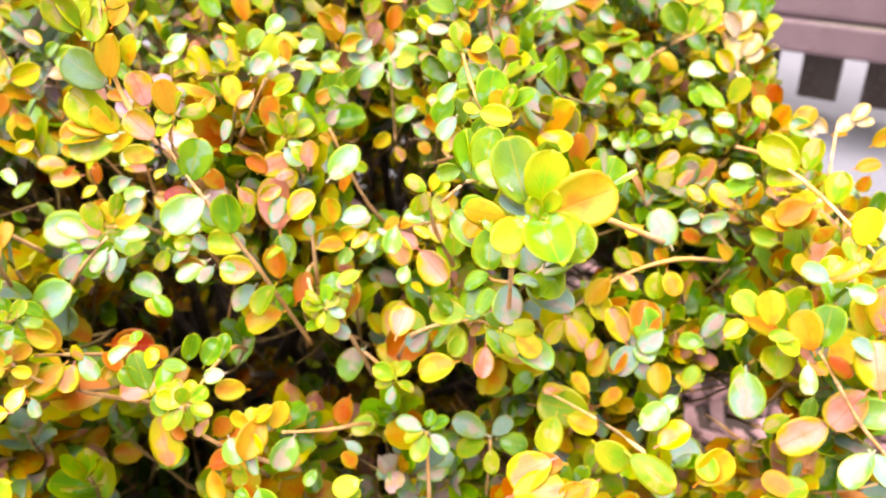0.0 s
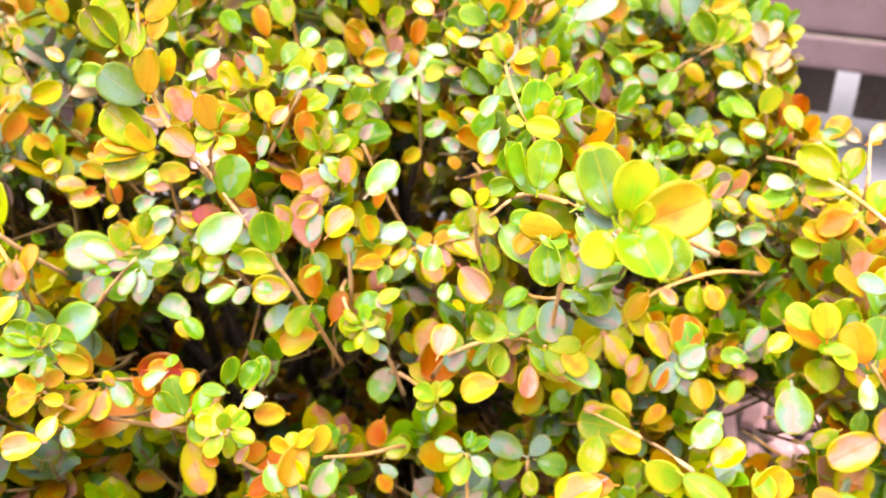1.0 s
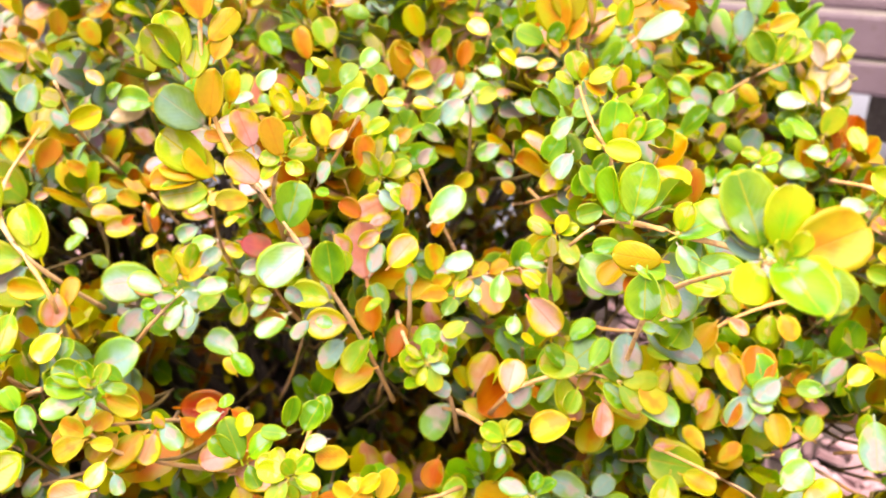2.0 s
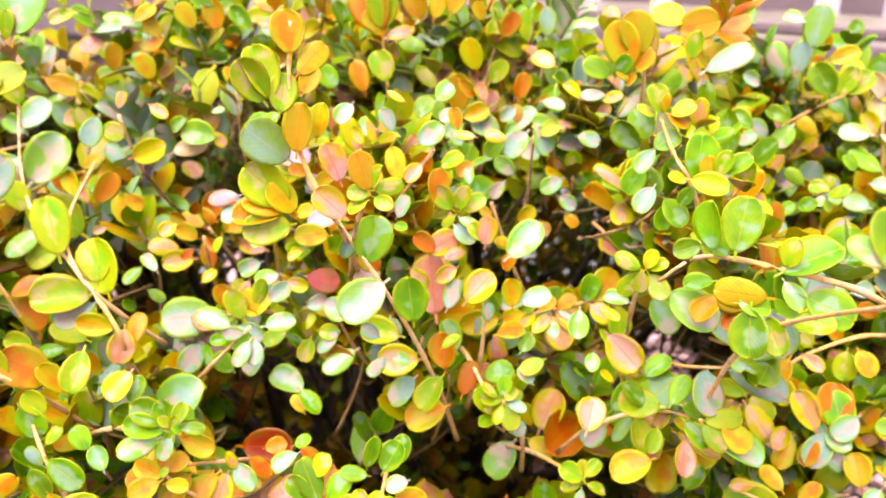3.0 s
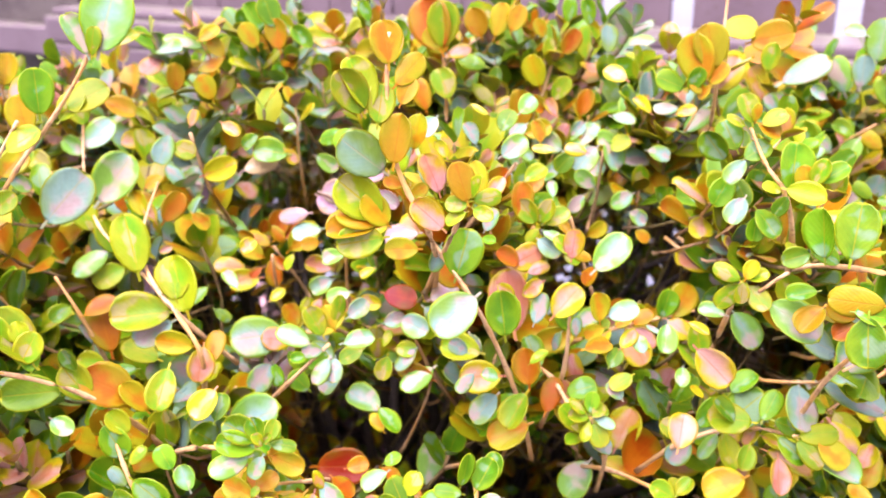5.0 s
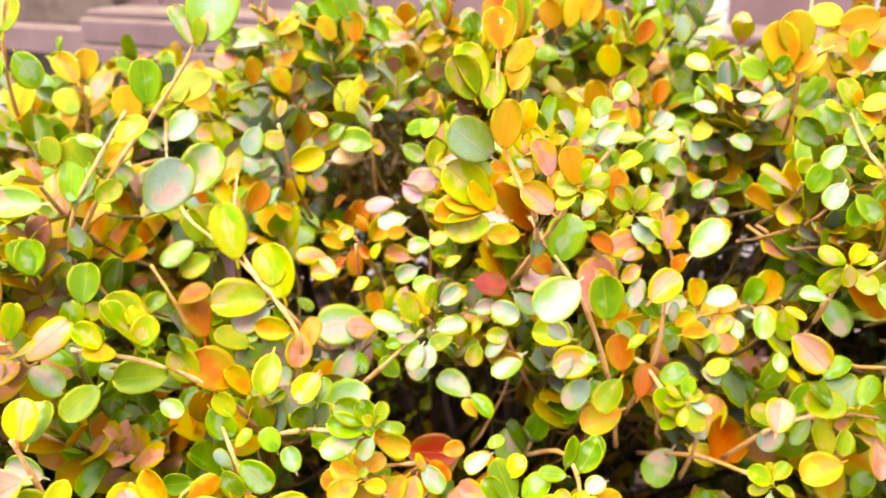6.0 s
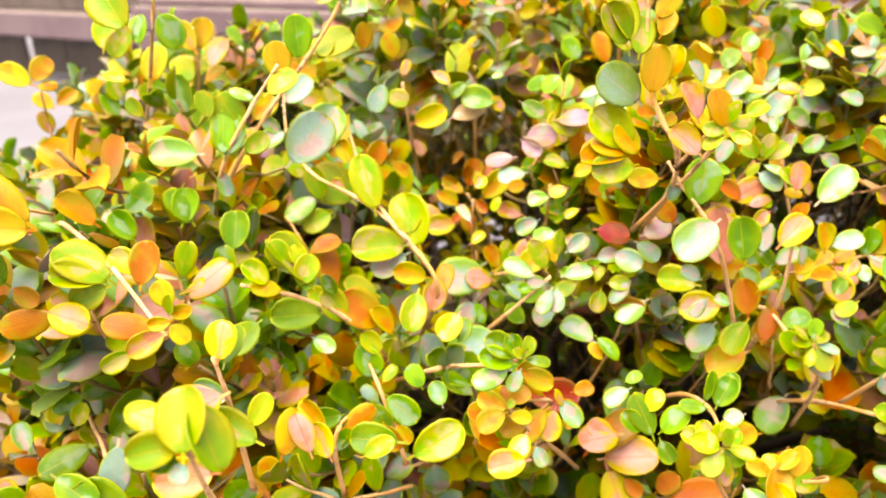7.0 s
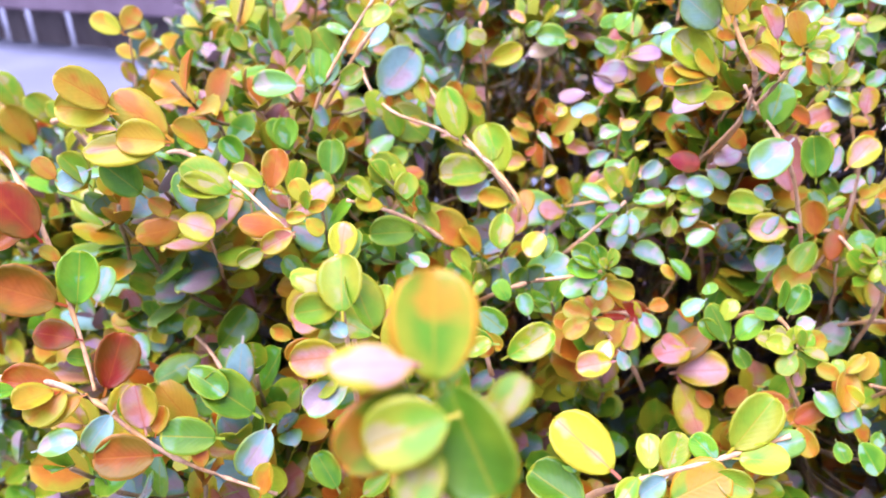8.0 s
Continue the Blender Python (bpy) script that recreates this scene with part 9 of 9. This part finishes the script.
hollow(-0.130, 0.384, 0.421, -0.44, 0.81, -0.38, 0.012)
hollow(-0.074, 0.341, 0.403, -0.05, 0.86, -0.51, 0.012)
hollow(-0.097, 0.426, 0.455, -0.11, 0.95, -0.28, 0.013)
hollow(-0.124, 0.377, 0.421, -0.20, 0.89, -0.41, 0.010)
hollow(-0.054, 0.339, 0.400, 0.02, 0.85, -0.52, 0.012)
hollow(-0.031, 0.321, 0.392, 0.10, 0.82, -0.57, 0.012)
hollow(0.041, 0.394, 0.431, 0.29, 0.89, -0.35, 0.011)
hollow(0.055, 0.357, 0.412, 0.35, 0.83, -0.44, 0.010)
hollow(-0.089, 0.321, 0.393, -0.11, 0.82, -0.57, 0.010)


def clearing(start, goal, r):
    """A gap between the branches, down to the ground."""
    start, goal = Vector(start), Vector(goal)
    for k in range(24):
        HOLLOWS.append((*start.lerp(goal, k / 23), r * (0.5 + 0.5 * k / 23)))


clearing((0.160, 0.350, 0.347), (0.303, 0.739, 0.04), 0.032)
clearing((0.172, 0.360, 0.338), (0.369, 0.710, 0.04), 0.032)
clearing((0.090, 0.380, 0.390), (0.210, 0.960, 0.04), 0.030)
clearing((0.180, 0.353, 0.488), (0.459, 1.002, 0.304), 0.050)
clearing((0.191, 0.342, 0.470), (0.495, 0.967, 0.245), 0.045)
clearing((-0.279, 0.315, 0.498), (-0.662, 0.930, 0.412), 0.050)
clearing((-0.268, 0.319, 0.487), (-0.627, 0.945, 0.377), 0.050)

CELL = 0.03


def cell(p):
    return (int(math.floor(p.x / CELL)), int(math.floor(p.y / CELL)), int(math.floor(p.z / CELL)))


RECESS = np.array(HOLLOWS)


def clear(leaves):
    """Those of the leaves that do not stand in a hollow."""
    if not leaves:
        return []
    mids = np.array([tuple(m @ Vector((0, 0.5, 0))) for m in leaves])
    away = np.linalg.norm(mids[:, None, :] - RECESS[None, :, :3], axis=2) - RECESS[None, :, 3]
    return [m for m, a in zip(leaves, away.min(axis=1)) if a > 0.004]


GRID = {}
for q in TIPS:
    GRID.setdefault(cell(q), []).append(q)


def open_place(p, gap):
    if any((p - Vector(h[:3])).length < h[3] for h in HOLLOWS):
        return False
    i, j, k = cell(p)
    return all((p - q).length > gap for a in (-1, 0, 1) for b in (-1, 0, 1) for c in (-1, 0, 1) for q in GRID.get((i + a, j + b, k + c), ()))


def outward(p):
    d = p - CENTRE
    return Vector((d.x / RADII.x ** 2, d.y / RADII.y ** 2, d.z / RADII.z ** 2)).normalized()


def grown(count, low, high, gap, rng, fore, rear):
    """Places and directions for further shoots between two shells and two depths of the crown."""
    found = []
    for _ in range(90000):
        if len(found) == count:
            break
        p = CENTRE + Vector((rng.uniform(-LEFT / RADII.x, 1) * RADII.x, rng.uniform(-1, 1) * RADII.y, rng.uniform(-0.55, 1) * RADII.z)) * 1.05
        if not low < swell(p) < high - 0.11 * max(0.0, min(1.0, (0.52 - p.y) * 8)) or not fore <= p.y < rear or not open_place(p, gap):
            continue
        GRID.setdefault(cell(p), []).append(p)
        d = (outward(p) + Vector((0, 0, 0.15)) + Vector([rng.uniform(-1, 1) for _ in range(3)]) * 0.6).normalized()
        found.append((p, d))
    return found


rng_g = random.Random(12)
MOODS = ["mixed", "lime", "green", "gold", "lime", "sage", "mixed", "sage", "green", "blush", "warm", "sage"]
# palettes for shoots farther back, with sky sheen painted in as pale leaves
PALE_SHEEN = ["sage", "blush", "mixed", "sage", "warm", "lime", "sage", "blush"]
FRONT = Vector((0.0, -0.86, 0.51))


def covers(p):
    """Whether a shoot at p would stand before one of the outermost leaves."""
    for q in OUTER:
        w = p - q
        f = w.dot(FRONT)
        if f > -0.017 and (w - FRONT * f).length < 0.019:
            return True
    return False


def companions(count, near, far, spread, gap, rng):
    """Places for shoots that grow close behind the outermost leaves."""
    found = []
    for _ in range(20000):
        if len(found) == count:
            break
        p = rng.choice(OUTER) - FRONT * rng.uniform(near, far) + Vector([rng.uniform(-1, 1) for _ in range(3)]) * spread
        if p.y < 0.315 - 0.9 * max(0.0, -0.12 - p.x) or not open_place(p, gap) or covers(p):
            continue
        GRID.setdefault(cell(p), []).append(p)
        d = (FRONT * 0.8 + outward(p) * 0.4 + Vector([rng.uniform(-1, 1) for _ in range(3)]) * 0.55).normalized()
        found.append((p, d))
    return found


OUTER = list(TIPS)
for p, d in companions(380, 0.018, 0.050, 0.022, 0.0110, rng_g):
    sprig(p, p - d * rng_g.uniform(0.045, 0.075), rng_g.choice((4, 5, 6)), rng_g.uniform(0.017, 0.0225), rng_g.choice(PALE_SHEEN if p.y > 0.36 else MOODS), rng_g.uniform(0, 3.1))


def crown(low, high, count, gap, seed, shades, size, fore=-1.0, rear=2.0):
    """The many further shoots, joined."""
    rng = random.Random(seed)
    sets = {pal: ([], [], []) for pal in shades}
    stems = ([], [])
    for p, d in (grown(count, low, high, gap, rng, fore, rear) if low else companions(count, 0.03, 0.09, 0.03, gap, rng)):
        path, leaves = layout(p, p - d * rng.uniform(0.05, 0.09), rng.choice((4, 5, 6)), size * rng.uniform(0.85, 1.15), rng.uniform(0, 3.1), rng)
        leaves = clear(leaves)
        if len(leaves) < 4:
            continue
        v, f = tube(path, [0.0008] * 7, 4)
        n = len(stems[0])
        stems[0].extend(v)
        stems[1].extend(tuple(n + q for q in face) for face in f)
        mood = [rng.choice(shades), rng.choice(shades)]
        for m in leaves:
            verts, faces, uvs = sets[rng.choice(mood)]
            gv, gf, gu, _ = COARSE[rng.randrange(len(COARSE))]
            n = len(verts)
            verts.extend(m @ Vector(q) for q in gv)
            faces.extend(tuple(n + q for q in face) for face in gf)
            uvs.extend(gu)
    for pal, geometry in sets.items():
        if geometry[0]:
            tagged(part("foliage", leaf_mesh("foliage", (*geometry, 0), LEAF[pal]), shrub), kind="stuff")
    tagged(part("stem_tangle", mesh_of("stem_tangle", *stems, GREENWOOD_SHADED), shrub), kind="stuff")


crown(0.0, 0.0, 900, 0.0105, 30, ("lime", "green", "gold", "blush", "green", "gold", "green", "sage", "rust"), 0.0215)
# outer shoots: pale shades paint in the sheen, most of all at the rear
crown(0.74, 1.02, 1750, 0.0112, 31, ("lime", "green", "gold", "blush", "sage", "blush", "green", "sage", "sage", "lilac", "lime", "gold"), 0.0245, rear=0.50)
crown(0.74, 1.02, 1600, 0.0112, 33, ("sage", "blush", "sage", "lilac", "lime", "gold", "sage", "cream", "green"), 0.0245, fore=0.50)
crown(0.30, 0.80, 750, 0.0160, 32, ("green", "gold", "rust", "gold", "lime"), 0.0190)
